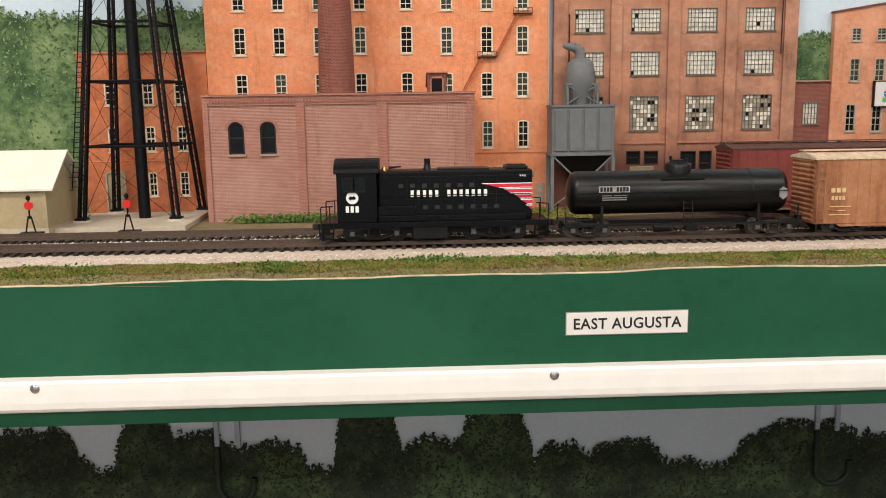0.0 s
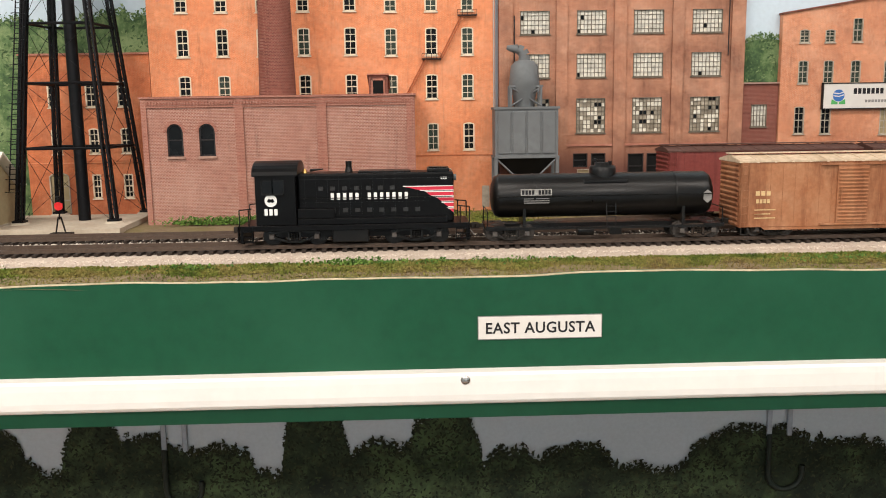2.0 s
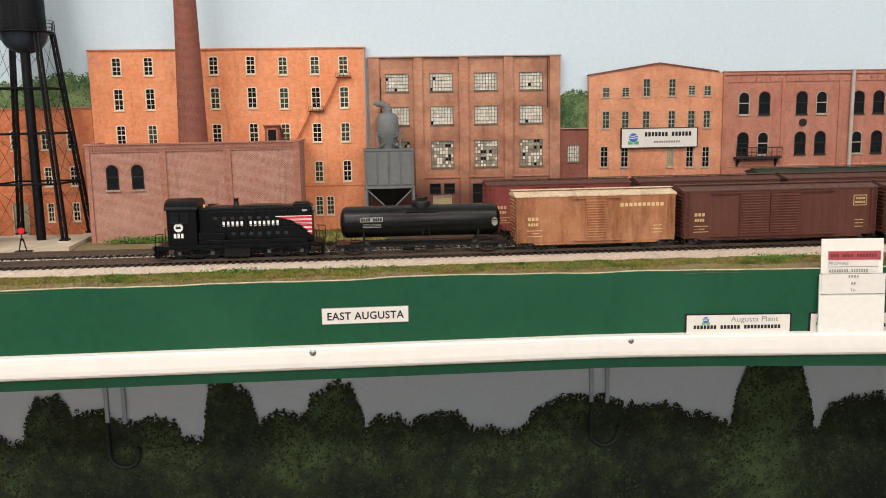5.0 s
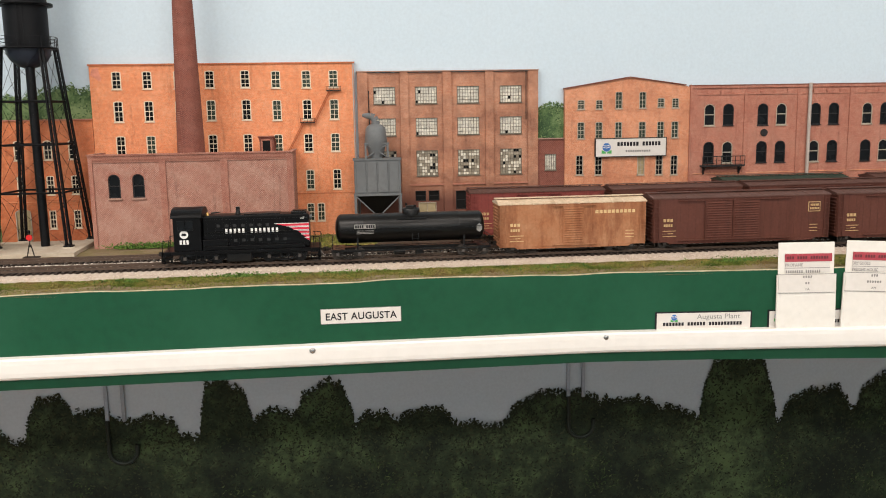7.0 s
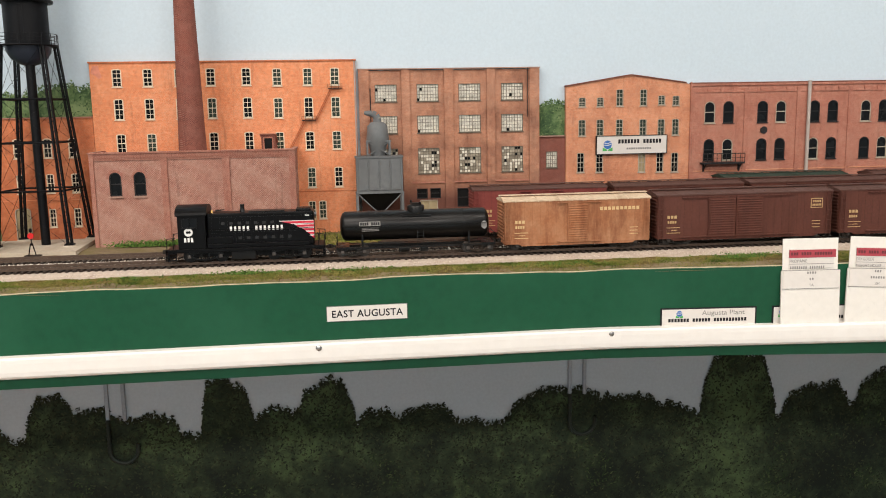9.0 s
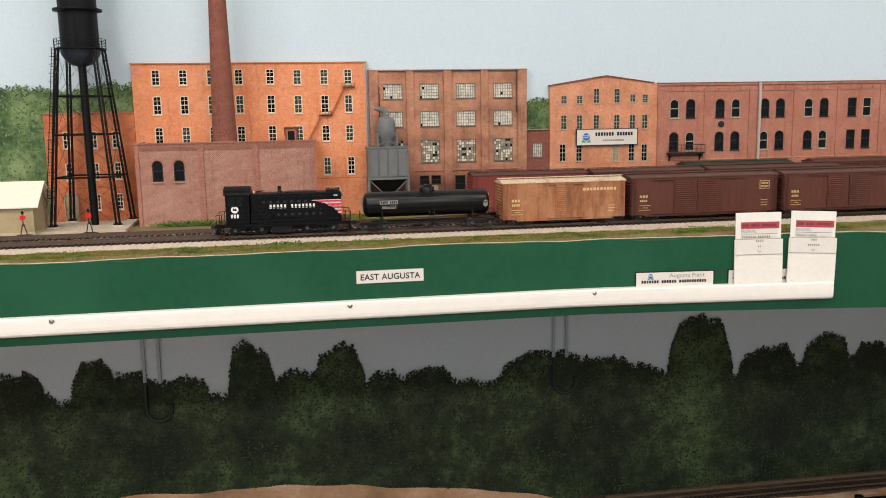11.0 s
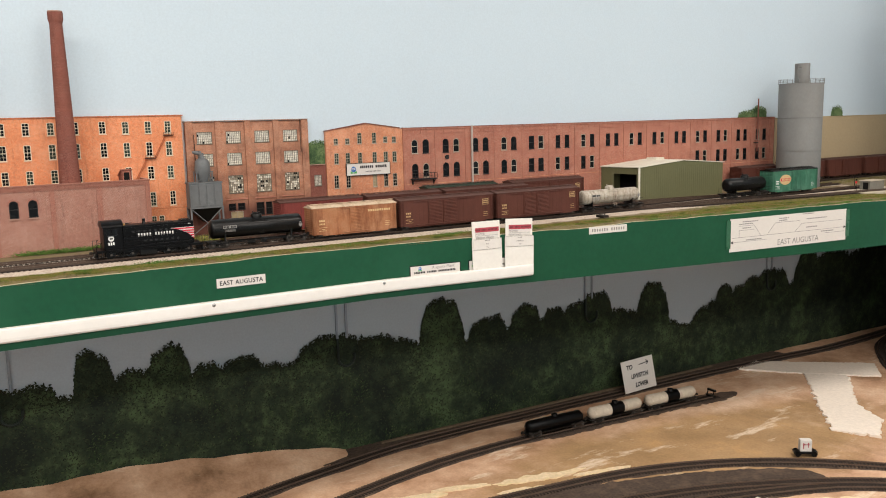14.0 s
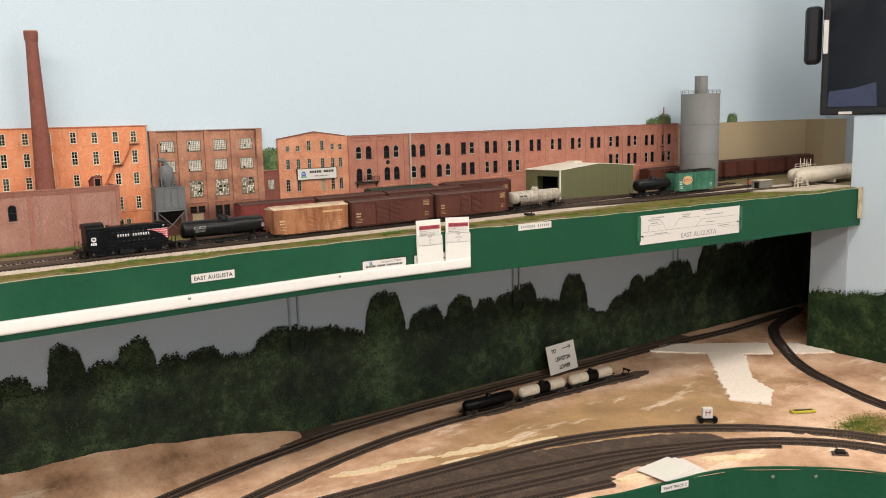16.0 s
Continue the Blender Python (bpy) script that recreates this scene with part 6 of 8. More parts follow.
def tank_car(label, x0, x1, y, body, r=0.0135, zc=0.0268, dome=True, z=RAIL_TOP, sign=True, group="tank cars", category="tank car"):
    L = x1 - x0
    car = thing("tank_car", label, category, pose((x0 + x1) / 2, y, z), group)
    h = L / 2
    t = h - 0.004
    part("tank", Kit().lathe((0, 0, zc), [(0.0005, -t - 0.0002), (r * 0.55, -t + 0.0006), (r * 0.88, -t + 0.0024), (r, -t + 0.0052), (r, t - 0.0052), (r * 0.88, t - 0.0024), (r * 0.55, t - 0.0006), (0.0005, t + 0.0002)], 32, "x"), body, car)
    for x in (-t * 0.62, -t * 0.2, t * 0.22, t * 0.64):
        part("band", Kit().lathe((x, 0, zc), [(r + 0.0002, -0.0006), (r + 0.0002, 0.0006)], 32, "x"), body, car)
    if dome:
        part("dome", Kit().lathe((0.001, 0, 0), [(0.0082, zc + r * 0.8), (0.0082, zc + r + 0.0030), (0.0075, zc + r + 0.0042), (0.005, zc + r + 0.0048), (0.005, zc + r + 0.0062), (0.0002, zc + r + 0.0065)], 24), body, car)
        part("dome_valve", Kit().cyl((0.005, -0.003, zc + r + 0.004), (0.005, -0.003, zc + r + 0.0072), 0.0011, 8).cyl((-0.003, 0.002, zc + r + 0.006), (-0.003, 0.002, zc + r + 0.0085), 0.0010, 8), body, car)
        part("dome_platform", Kit().box((-0.0125, -r * 0.86, zc + r * 0.62), (0.0145, -r * 0.42, zc + r * 0.70)), body, car)
    part("handrail", Kit().cyl((-t + 0.003, -r - 0.0012, zc + 0.0008), (t - 0.003, -r - 0.0012, zc + 0.0008), 0.00035, 6).cyl((-t + 0.003, r + 0.0012, zc + 0.0008), (t - 0.003, r + 0.0012, zc + 0.0008), 0.00035, 6), body, car)
    part("ladder", ladder((0.004, -r - 0.0014, 0.0062), (0.004, -r * 0.78, zc + r * 0.62), 0.0056, 9), body, car)
    k = Kit().box((-h, -0.0040, 0.0068), (h, 0.0040, 0.0098)).box((-h, -0.0155, 0.0082), (-h + 0.012, 0.0155, 0.0096)).box((h - 0.012, -0.0155, 0.0082), (h, 0.0155, 0.0096))
    k.box((-h, -0.0152, 0.0072), (h, -0.0136, 0.0086)).box((-h, 0.0136, 0.0072), (h, 0.0152, 0.0086))
    part("underframe", k, BLACK_DULL, car)
    for s in (-1, 1):
        part("saddle", Kit().prism_x([(-0.0115, 0.0086), (0.0115, 0.0086), (0.0115, zc - r * 0.50), (0.0085, zc - r * 0.80), (0, zc - r), (-0.0085, zc - r * 0.80), (-0.0115, zc - r * 0.50)], s * (h - 0.024) - 0.0008, s * (h - 0.024) + 0.0008), BLACK_DULL, car)
        truck(car, s * (h - 0.0155))
        coupler(car, s * h, s)
        part("end_rail", Kit().tube([(s * (h - 0.001), -0.015, 0.009), (s * (h - 0.001), -0.015, 0.019), (s * (h - 0.001), 0.015, 0.019), (s * (h - 0.001), 0.015, 0.009)], 0.00035), BLACK_DULL, car)
    part("air_tank", Kit().cyl((-0.016, -0.0085, 0.0050), (-0.006, -0.0085, 0.0050), 0.0026, 12).box((0.004, -0.011, 0.0030), (0.011, -0.006, 0.0072)), BLACK_DULL, car)
    if sign:
        part("stencil_panel", Kit().box((-t + 0.0175, -r - 0.0003, zc + 0.0012), (-t + 0.0365, -r + 0.0015, zc + 0.0050)), PALE_STENCIL, car)
        bars("reporting_mark", (4, 4), -t + 0.0180, -t + 0.0360, zc + 0.0018, zc + 0.0045, -r - 0.0003, INK, car)
        k = Kit()
        for i in range(3):
            k.box((-t + 0.0195, -r - 0.0001, zc - 0.0010 - 0.0013 * i), (-t + 0.0350, -r + 0.0015, zc - 0.0005 - 0.0013 * i))
        part("stencil_lines", k, INK_GREY, car)
        part("placard", Kit().prism([(t - 0.0085, zc + 0.0012), (t - 0.0060, zc + 0.0030), (t - 0.0035, zc + 0.0012), (t - 0.0035, zc - 0.0030), (t - 0.0060, zc - 0.0050), (t - 0.0085, zc - 0.0030)], -r - 0.0003, -r + 0.0015), INK_GREY, car)
    return car


# diesel switcher
eng = thing("diesel_switcher", "black diesel switcher with white lettering and red nose stripes", "locomotive", pose(-0.1060, TRACK_Y, RAIL_TOP))
part("frame", Kit().cham((-0.0680, -0.0168, 0.0095), (0.0680, 0.0168, 0.0128), 0.0003).box((-0.045, -0.0120, 0.0050), (0.045, 0.0120, 0.0095)), BLACK, eng)
part("fuel_tank", Kit().cham((-0.0140, -0.0150, 0.0018), (0.0080, 0.0150, 0.0100), 0.0008), BLACK_DULL, eng)
hood = part("hood", Kit().cham((-0.0345, -0.0112, 0.0128), (0.0600, 0.0112, 0.0432), 0.0012), BLACK, eng)
part("walkway_box", Kit().cham((-0.0345, -0.0150, 0.0128), (0.0560, 0.0150, 0.0165), 0.0004), BLACK, eng)
part("battery_box", Kit().cham((-0.0345, -0.0150, 0.0165), (-0.0120, 0.0150, 0.0225), 0.0005), BLACK, eng)
cab = part("cab", Kit().cham((-0.0590, -0.0166, 0.0128), (-0.0348, 0.0166, 0.0432), 0.0005), BLACK, eng)
arc = [(0.0174 * math.cos(math.pi * i / 12), 0.0432 + 0.0078 * math.sin(math.pi * i / 12)) for i in range(13)]
part("cab_roof", Kit().prism_x(arc + [(-0.0174, 0.0424), (0.0174, 0.0424)], -0.0605, -0.0335), BLACK, cab)
for a, b in ((-0.0548, -0.0488), (-0.0482, -0.0422)):
    part("cab_window", Kit().box((a, -0.0169, 0.0325), (b, -0.0163, 0.0395)), GLASS_DARK, cab)
    part("window_frame", Kit().box((a - 0.0006, -0.0171, 0.0319), (b + 0.0006, -0.0166, 0.0325)).box((a - 0.0006, -0.0171, 0.0395), (b + 0.0006, -0.0166, 0.0401)).box((a - 0.0006, -0.0171, 0.0325), (a, -0.0166, 0.0395)).box((b, -0.0171, 0.0325), (b + 0.0006, -0.0166, 0.0395)), BLACK_DULL, cab)
part("armrest", Kit().box((-0.0550, -0.0178, 0.0312), (-0.0420, -0.0166, 0.0319)), BLACK_DULL, cab)
part("round_herald", Kit().cyl((-0.0497, -0.0170, 0.0280), (-0.0497, -0.0165, 0.0280), 0.0037, 28), WHITE_LETTER, cab, "round white herald")
part("herald_figure", Kit().prism([(-0.0520, 0.0276), (-0.0509, 0.0293), (-0.0497, 0.0287), (-0.0485, 0.0293), (-0.0474, 0.0276), (-0.0488, 0.0268), (-0.0497, 0.0272), (-0.0506, 0.0268)], -0.0173, -0.0168), BLACK, cab)
bars("road_number", (3,), -0.0543, -0.0455, 0.0192, 0.0230, -0.0166, WHITE_LETTER, cab, gap=0.35, split=True)
bars("road_name", (5, 7), -0.0154, 0.0330, 0.0274, 0.0314, -0.0112, WHITE_LETTER, hood, gap=0.48, split=True)
bars("small_number", (3,), 0.0520, 0.0560, 0.0388, 0.0402, -0.0112, WHITE_LETTER, hood)
LOUVRE = mat("dark_grey_louvre", (0.020, 0.020, 0.020), 0.5, 0.15, 300)
shared = Kit().box((-0.0015, -0.0004, -0.0012), (0.0015, 0, 0.0012)).mesh("louvre", LOUVRE)
for i in range(7):
    part("louvre", shared, LOUVRE, hood, "", (-0.0204 + 0.0072 * i, -0.0112, 0.0342))
for i in range(9):
    part("louvre", shared, LOUVRE, hood, "", (-0.0204 + 0.0073 * i, -0.0112, 0.0209))
k = Kit()
for i in range(11):
    x = -0.0300 + 0.0068 * i
    k.box((x - 0.0001, -0.01135, 0.017), (x + 0.0001, -0.0111, 0.0420))
k.box((-0.033, -0.01135, 0.0256), (0.045, -0.0111, 0.0259)).box((-0.033, -0.0116, 0.0395), (0.0595, -0.0111, 0.0399))
part("door_seams", k, BLACK_DULL, hood)
k, kw = Kit(), Kit()
for i, x0 in enumerate((0.0300, 0.0432, 0.0495, 0.0535, 0.0566)):
    z1 = 0.0345 - 0.0034 * i
    k.prism([(x0, z1), (0.0598, z1), (0.0598, z1 - 0.0021), (x0 + (0.009 if i == 0 else 0.0028), z1 - 0.0021)], -0.0115, -0.0111)
    kw.prism([(x0 - 0.0012, z1 + 0.0005), (0.0598, z1 + 0.0005), (0.0598, z1), (x0, z1)], -0.0116, -0.0111)
    kw.prism([(x0 + (0.009 if i == 0 else 0.0028), z1 - 0.0021), (0.0598, z1 - 0.0021), (0.0598, z1 - 0.0025), (x0 + (0.010 if i == 0 else 0.0034), z1 - 0.0025)], -0.0116, -0.0111)
part("nose_stripes", k, RED_STRIPE, hood, "red nose stripes")
part("stripe_edges", kw, WHITE_LETTER, hood, "white stripe edges")
part("exhaust_stack", Kit().cyl((-0.0040, 0, 0.043), (-0.0040, 0, 0.0465), 0.0026, 14, 0.0018).cyl((-0.0040, 0, 0.0465), (-0.0040, 0, 0.0500), 0.0018, 14, 0.0020), BLACK_DULL, hood)
part("roof_hatch", Kit().cham((0.002, -0.0075, 0.0430), (0.034, 0.0075, 0.0442), 0.0004).cham((0.0440, -0.0085, 0.0430), (0.0575, 0.0085, 0.0452), 0.0006), BLACK_DULL, hood)
part("radiator_fan", Kit().cyl((0.051, 0, 0.0450), (0.051, 0, 0.0458), 0.0062, 20), BLACK_DULL, hood)
part("bell", Kit().lathe((-0.0305, -0.004, 0.0432), [(0.0016, 0.0), (0.0013, 0.0015), (0.0008, 0.0025), (0.0001, 0.003)], 12), mat("brass_bell", (0.45, 0.28, 0.10), 0.35, 0.1, 300, metal=1.0), eng)
part("horn", Kit().cyl((-0.028, 0.002, 0.0445), (-0.020, 0.002, 0.0452), 0.0009, 8, 0.0004), BLACK_DULL, eng)
part("headlight", Kit().cyl((0.0600, 0, 0.039), (0.0620, 0, 0.039), 0.0020, 14), GREY_METAL, eng)
for s in (-1, 1):
    truck(eng, s * 0.0370, True)
    coupler(eng, s * 0.0680, s)
    part("pilot", Kit().cham((s * 0.0680 - 0.0010, -0.0165, 0.0020), (s * 0.0680 + 0.0010, 0.0165, 0.0128), 0.0003), BLACK, eng)
    k = Kit()
    for yy in (-0.0165, 0.0165):
        k.tube([(s * 0.0690, yy, 0.0128), (s * 0.0690, yy, 0.0225), (s * 0.0615, yy, 0.0232)], 0.0004)
        k.cyl((s * 0.0635, yy, 0.0128), (s * 0.0635, yy, 0.0230), 0.0004, 6)
    part("handrail", k, BLACK_DULL, eng)
    for j in range(3):
        part("step", Kit().box((s * 0.0655 - 0.0045, -0.0172, 0.0030 + 0.0030 * j), (s * 0.0655 + 0.0035, -0.0130, 0.0036 + 0.0030 * j)), BLACK, eng)
    part("step_side", Kit().box((s * 0.0655 - 0.0048, -0.0172, 0.0026), (s * 0.0655 - 0.0043, -0.0130, 0.0128)).box((s * 0.0655 + 0.0035, -0.0172, 0.0026), (s * 0.0655 + 0.0040, -0.0130, 0.0128)), BLACK, eng)
    part("glad_hand", Kit().tube([(s * 0.0690, -0.006, 0.0085), (s * 0.0712, -0.0062, 0.0055), (s * 0.0730, -0.006, 0.0035)], 0.0004), INK_GREY, eng)
part("side_handrail", Kit().cyl((-0.0335, -0.0128, 0.0285), (0.0590, -0.0128, 0.0285), 0.0003, 6), BLACK_DULL, eng)

tank_car("long black tank car with a dome and side ladder", -0.0270, 0.1190, TRACK_Y, BLACK_DULL)
boxcar("rusty tan weathered boxcar with a pale roof", 0.1262, 0.2670, TRACK_Y, TAN_CAR, TAN_ROOF, 1, 0.0, 0.0195, height=0.0470, letters=CREAM_LETTER, sign="name")
boxcar("oxide brown double-door boxcar", 0.2722, 0.4485, TRACK_Y, BROWN_CAR, BROWN_ROOF, 2, -0.010, 0.0265, height=0.0482, sign="herald")
boxcar("oxide brown double-door boxcar", 0.4545, 0.6310, TRACK_Y, BROWN_CAR, BROWN_ROOF, 2, -0.006, 0.0265, height=0.0482, sign="herald")
tank_car("weathered silver tank car with a grimy dome", 0.6420, 0.7850, TRACK_Y, SILVER_CAR, 0.0128, 0.0262)
YARD = RAIL_TOP - 0.0014
boxcar("maroon boxcar on the yard track", 0.1150, 0.2600, -0.1025, MAROON_CAR, BROWN_ROOF, 1, 0.0, 0.022, z=YARD, sign="herald")
boxcar("brown boxcar on the yard track", 0.2660, 0.4120, -0.1025, BROWN_CAR, BROWN_ROOF, 1, 0.0, 0.022, z=YARD)
boxcar("brown boxcar with a gold herald on the yard track", 0.4180, 0.5980, -0.1025, BROWN_CAR, BROWN_ROOF, 2, 0.0, 0.024, z=YARD, sign="herald")
boxcar("brown boxcar with a dark green roof against the mills", 0.4150, 0.5680, -0.046, BROWN_CAR, GREEN_ROOF, 1, 0.0, 0.022, z=YARD, height=0.0510)
boxcar("tall brown boxcar at the rear track's end", 0.5960, 0.7720, -0.052, BROWN_CAR, BROWN_ROOF, 2, 0.0, 0.024, z=YARD, height=0.0510, sign="herald")
tank_car("short black tank car coupled to the green boxcar", 1.0150, 1.1330, -0.2115, BLACK_DULL, 0.0132, 0.0265, sign=False)
boxcar("bright green boxcar with an oval herald", 1.1400, 1.2830, -0.2115, GREEN_CAR, BLACK_DULL, 1, 0.0, 0.022, sign="oval", letters=WHITE_LETTER)
for i in range(4):
    boxcar("distant dark brown boxcar before the tan wall", 1.416 + 0.15 * i, 1.559 + 0.15 * i, -0.030, BROWN_CAR, BROWN_ROOF, 1, 0.0, 0.022, height=0.047, letters=None, z=RAIL_TOP + 0.001, group="distant boxcars")
boxcar("brown boxcar beside the grey silo", 1.255, 1.385, -0.030, BROWN_CAR, BROWN_ROOF, 1, 0.0, 0.022, height=0.045, letters=None, z=RAIL_TOP - 0.002, group="distant boxcars")

# ---------- right end of the upper deck ----------
gs = thing("olive_shed", "olive sided loading shed with a cream roof and open end", "shed", pose(0, 0, 0.0))
X0, X1, XR, Y0, Y1, E, R = 0.896, 1.141, 1.021, -0.095, -0.003, 0.0715, 0.0812


def skew(k):
    # the shed stands a little askew to the wall
    k.v = [(x - 0.24 * (y - Y0), y, z) for x, y, z in k.v]
    return k


GABLE = [(X0, 0.0), (X1, 0.0), (X1, E), (XR, R), (X0, E)]
part("gable_wall", skew(Kit().prism(GABLE, Y0, Y0 + 0.002)), SHED_GREEN, gs)
part("back_wall", skew(Kit().prism(GABLE, Y1 - 0.002, Y1)), SHED_GREEN, gs)
part("end_wall", skew(Kit().box((X1 - 0.002, Y0 + 0.002, 0.0), (X1, Y1 - 0.002, E))), SHED_GREEN, gs)
part("open_side", skew(Kit().box((X0, Y0 + 0.002, 0.0575), (X0 + 0.002, Y1 - 0.002, E)).box((X0, Y0 + 0.002, 0), (X0 + 0.002, Y0 + 0.006, 0.0575)).box((X0, Y1 - 0.030, 0), (X0 + 0.002, Y1 - 0.002, 0.0575))), SHED_GREEN, gs)
for (xa, za), (xb, zb) in (((X0 - 0.003, E - 0.0002), (XR, R)), ((XR, R), (X1 + 0.003, E - 0.0002))):
    part("roof_sheet", skew(Kit().prism([(xa, za), (xb, zb), (xb, zb + 0.0016), (xa, za + 0.0016)], Y0 - 0.002, Y1 + 0.002)), SHED_ROOF, gs)
part("corner_trim", skew(Kit().box((X0 - 0.0008, Y0 - 0.0008, 0.0), (X0 + 0.0022, Y0 + 0.0020, E))), SHED_ROOF, gs)
part("roof_vent", skew(Kit().box((XR - 0.012, -0.040, R - 0.002), (XR + 0.012, -0.016, R + 0.005))), SHED_ROOF, gs)
# black sheet across the shed, put in for the shade seen inside
part("inner_shade_sheet", skew(Kit().box((X0 + 0.05, Y0 + 0.003, 0.0005), (X0 + 0.052, Y1 - 0.003, E - 0.002))), HOLE, gs)
rib = Kit().box((-0.00025, -0.0004, 0.001), (0.00025, 0.0, E - 0.001)).mesh("siding_rib", SHED_GREEN)
for i in range(40):
    part("siding_rib", rib, SHED_GREEN, gs, "", (X0 + 0.006 + i * 0.006, Y0, 0))

so = thing("grey_silo", "tall grey concrete silo with a railed top", "silo", pose(1.3895, -0.098, 0.003))
part("shell", Kit().lathe((0, 0, 0), [(0.0486, 0), (0.0486, 0.2385), (0.0, 0.2400)], 48), SILO_GREY, so)
for z in (0.085, 0.160):
    part("hoop", Kit().lathe((0, 0, z), [(0.0490, -0.0007), (0.0490, 0.0007)], 48), SILO_GREY, so)
part("top_drum", Kit().lathe((0.002, 0, 0.2385), [(0.0165, 0), (0.0165, 0.0450), (0.0, 0.0455)], 32), SILO_GREY, so)
k = Kit()
for z in (0.0045, 0.009):
    for i in range(40):
        a, b = 2 * math.pi * i / 40, 2 * math.pi * (i + 1) / 40
        k.cyl((0.0494 * math.cos(a), 0.0494 * math.sin(a), 0.2385 + z), (0.0494 * math.cos(b), 0.0494 * math.sin(b), 0.2385 + z), 0.0004, 4)
for i in range(24):
    a = 2 * math.pi * i / 24
    k.cyl((0.0494 * math.cos(a), 0.0494 * math.sin(a), 0.236), (0.0494 * math.cos(a), 0.0494 * math.sin(a), 0.2478), 0.0004, 4)
part("railing", k, SILO_GREY, so)
part("fill_pipe", Kit().tube([(-0.035, -0.02, 0.2385), (-0.043, -0.022, 0.255), (-0.044, -0.022, 0.268), (-0.040, -0.021, 0.273), (-0.016, -0.010, 0.2745)], 0.0014, 8).cyl((-0.034, -0.02, 0.239), (-0.018, -0.008, 0.249), 0.0018, 6), SILO_GREY, so)
pole = thing("thin_stack", "thin rusty steel stack before the mill", "stack", pose(1.352, -0.010, 0.085))
part("pipe", Kit().cyl((0, 0, 0), (0.0005, 0, 0.125), 0.0016, 8), BRICK_S, pole)
part("bracket", Kit().box((-0.002, -0.002, 0.02), (0.002, 0.009, 0.022)), SASH_DARK, pole)

# gas depot at the deck's right end
pad = thing("depot_pad", "pale concrete pad under the gas depot", "slab", pose(0, 0, 0))
part("pad", Kit().slab([(1.33, -0.235), (1.62, -0.24), (1.615, -0.385), (1.45, -0.375), (1.34, -0.30)], 0.001, 0.0045), CONCRETE, pad)
gh = thing("grey_hut", "small grey service hut with a dark door", "hut", pose(1.425, -0.262, 0.0045))
part("body", Kit().box((-0.025, -0.012, 0), (0.025, 0.012, 0.019)), HUT_GREY, gh)
part("roof", Kit().box((-0.027, -0.014, 0.019), (0.027, 0.014, 0.0205)), CONCRETE, gh)
part("door", Kit().box((-0.0255, -0.008, 0.001), (-0.0248, 0.004, 0.016)), HOLE, gh)
for i, (tx, ty) in enumerate(((1.52, -0.295), (1.545, -0.262))):
    g = thing("gas_tank", "white horizontal gas storage tank on saddles", "storage tank", pose(tx, ty, 0.0045), "gas tanks")
    part("vessel", Kit().lathe((0.10, 0, 0.0235), [(0.0004, -0.098), (0.010, -0.095), (0.0165, -0.086), (0.0175, -0.078), (0.0175, 0.20)], 28, "x"), TANK_WHITE, g)
    for sx in (0.03, 0.16):
        part("saddle", Kit().box((sx - 0.003, -0.012, 0), (sx + 0.003, 0.012, 0.012)), TANK_WHITE, g)
    k = Kit()
    for sx in (0.045, 0.062):
        k.cyl((sx, 0, 0.04), (sx, 0, 0.066), 0.0010, 8)
    part("vent_pipe", k, TANK_WHITE, g)
    part("catwalk_rail", Kit().tube([(0.012, -0.006, 0.040), (0.012, -0.006, 0.052), (0.075, -0.006, 0.052), (0.075, -0.006, 0.040)], 0.0008).cyl((0.012, -0.006, 0.046), (0.075, -0.006, 0.046), 0.0007, 6).cyl((0.043, -0.006, 0.04), (0.043, -0.006, 0.052), 0.0007, 6), TANK_WHITE, g)
    part("stair", Kit().cyl((0.02, -0.020, 0.0), (0.012, -0.012, 0.03), 0.0012, 6).cyl((0.026, -0.020, 0.0), (0.018, -0.012, 0.03), 0.0012, 6), TANK_WHITE, g)
lp = thing("loading_pipes", "white bent loading pipes on the depot pad", "pipes", pose(1.462, -0.328, 0.0045))
part("pipework", Kit().tube([(0, 0, 0), (0, 0, 0.022), (0.010, 0, 0.024), (0.012, 0, 0.0)], 0.0014, 8).tube([(0.022, 0.004, 0), (0.022, 0.004, 0.026), (0.036, 0.004, 0.026), (0.036, 0.004, 0)], 0.0014, 8).cyl((0, 0, 0.012), (0.036, 0.004, 0.012), 0.0011, 8), TANK_WHITE, lp)
part("base_pipe", Kit().cyl((-0.02, -0.010, 0.002), (0.10, -0.006, 0.002), 0.0012, 8), TANK_WHITE, lp)
bs = thing("bumping_post", "small dark bumping post at the spur's end", "bumper", pose(0.655, -0.262, 0.003))
part("post", Kit().box((-0.006, -0.010, 0), (0.006, 0.010, 0.004)).cyl((0, -0.006, 0.002), (0, -0.006, 0.007), 0.001, 6), TRUCK, bs)
wp = thing("signal_post", "thin dark signal post on the lot", "post", pose(1.47, -0.19, 0.002))
part("pole", Kit().cyl((0, 0, 0), (0, 0, 0.026), 0.0007, 6).box((-0.002, -0.001, 0.022), (0.002, 0.001, 0.027)), TRUCK, wp)


# ---------- fascia furniture ----------
def on_fascia(x, z=0.0, off=0.0):
    a = -math.atan(0.09) if x > 0.2 else 0.0
    return Matrix.Translation((x, fascia_y(x) - off, z)) @ Matrix.Rotation(a, 4, "Z")


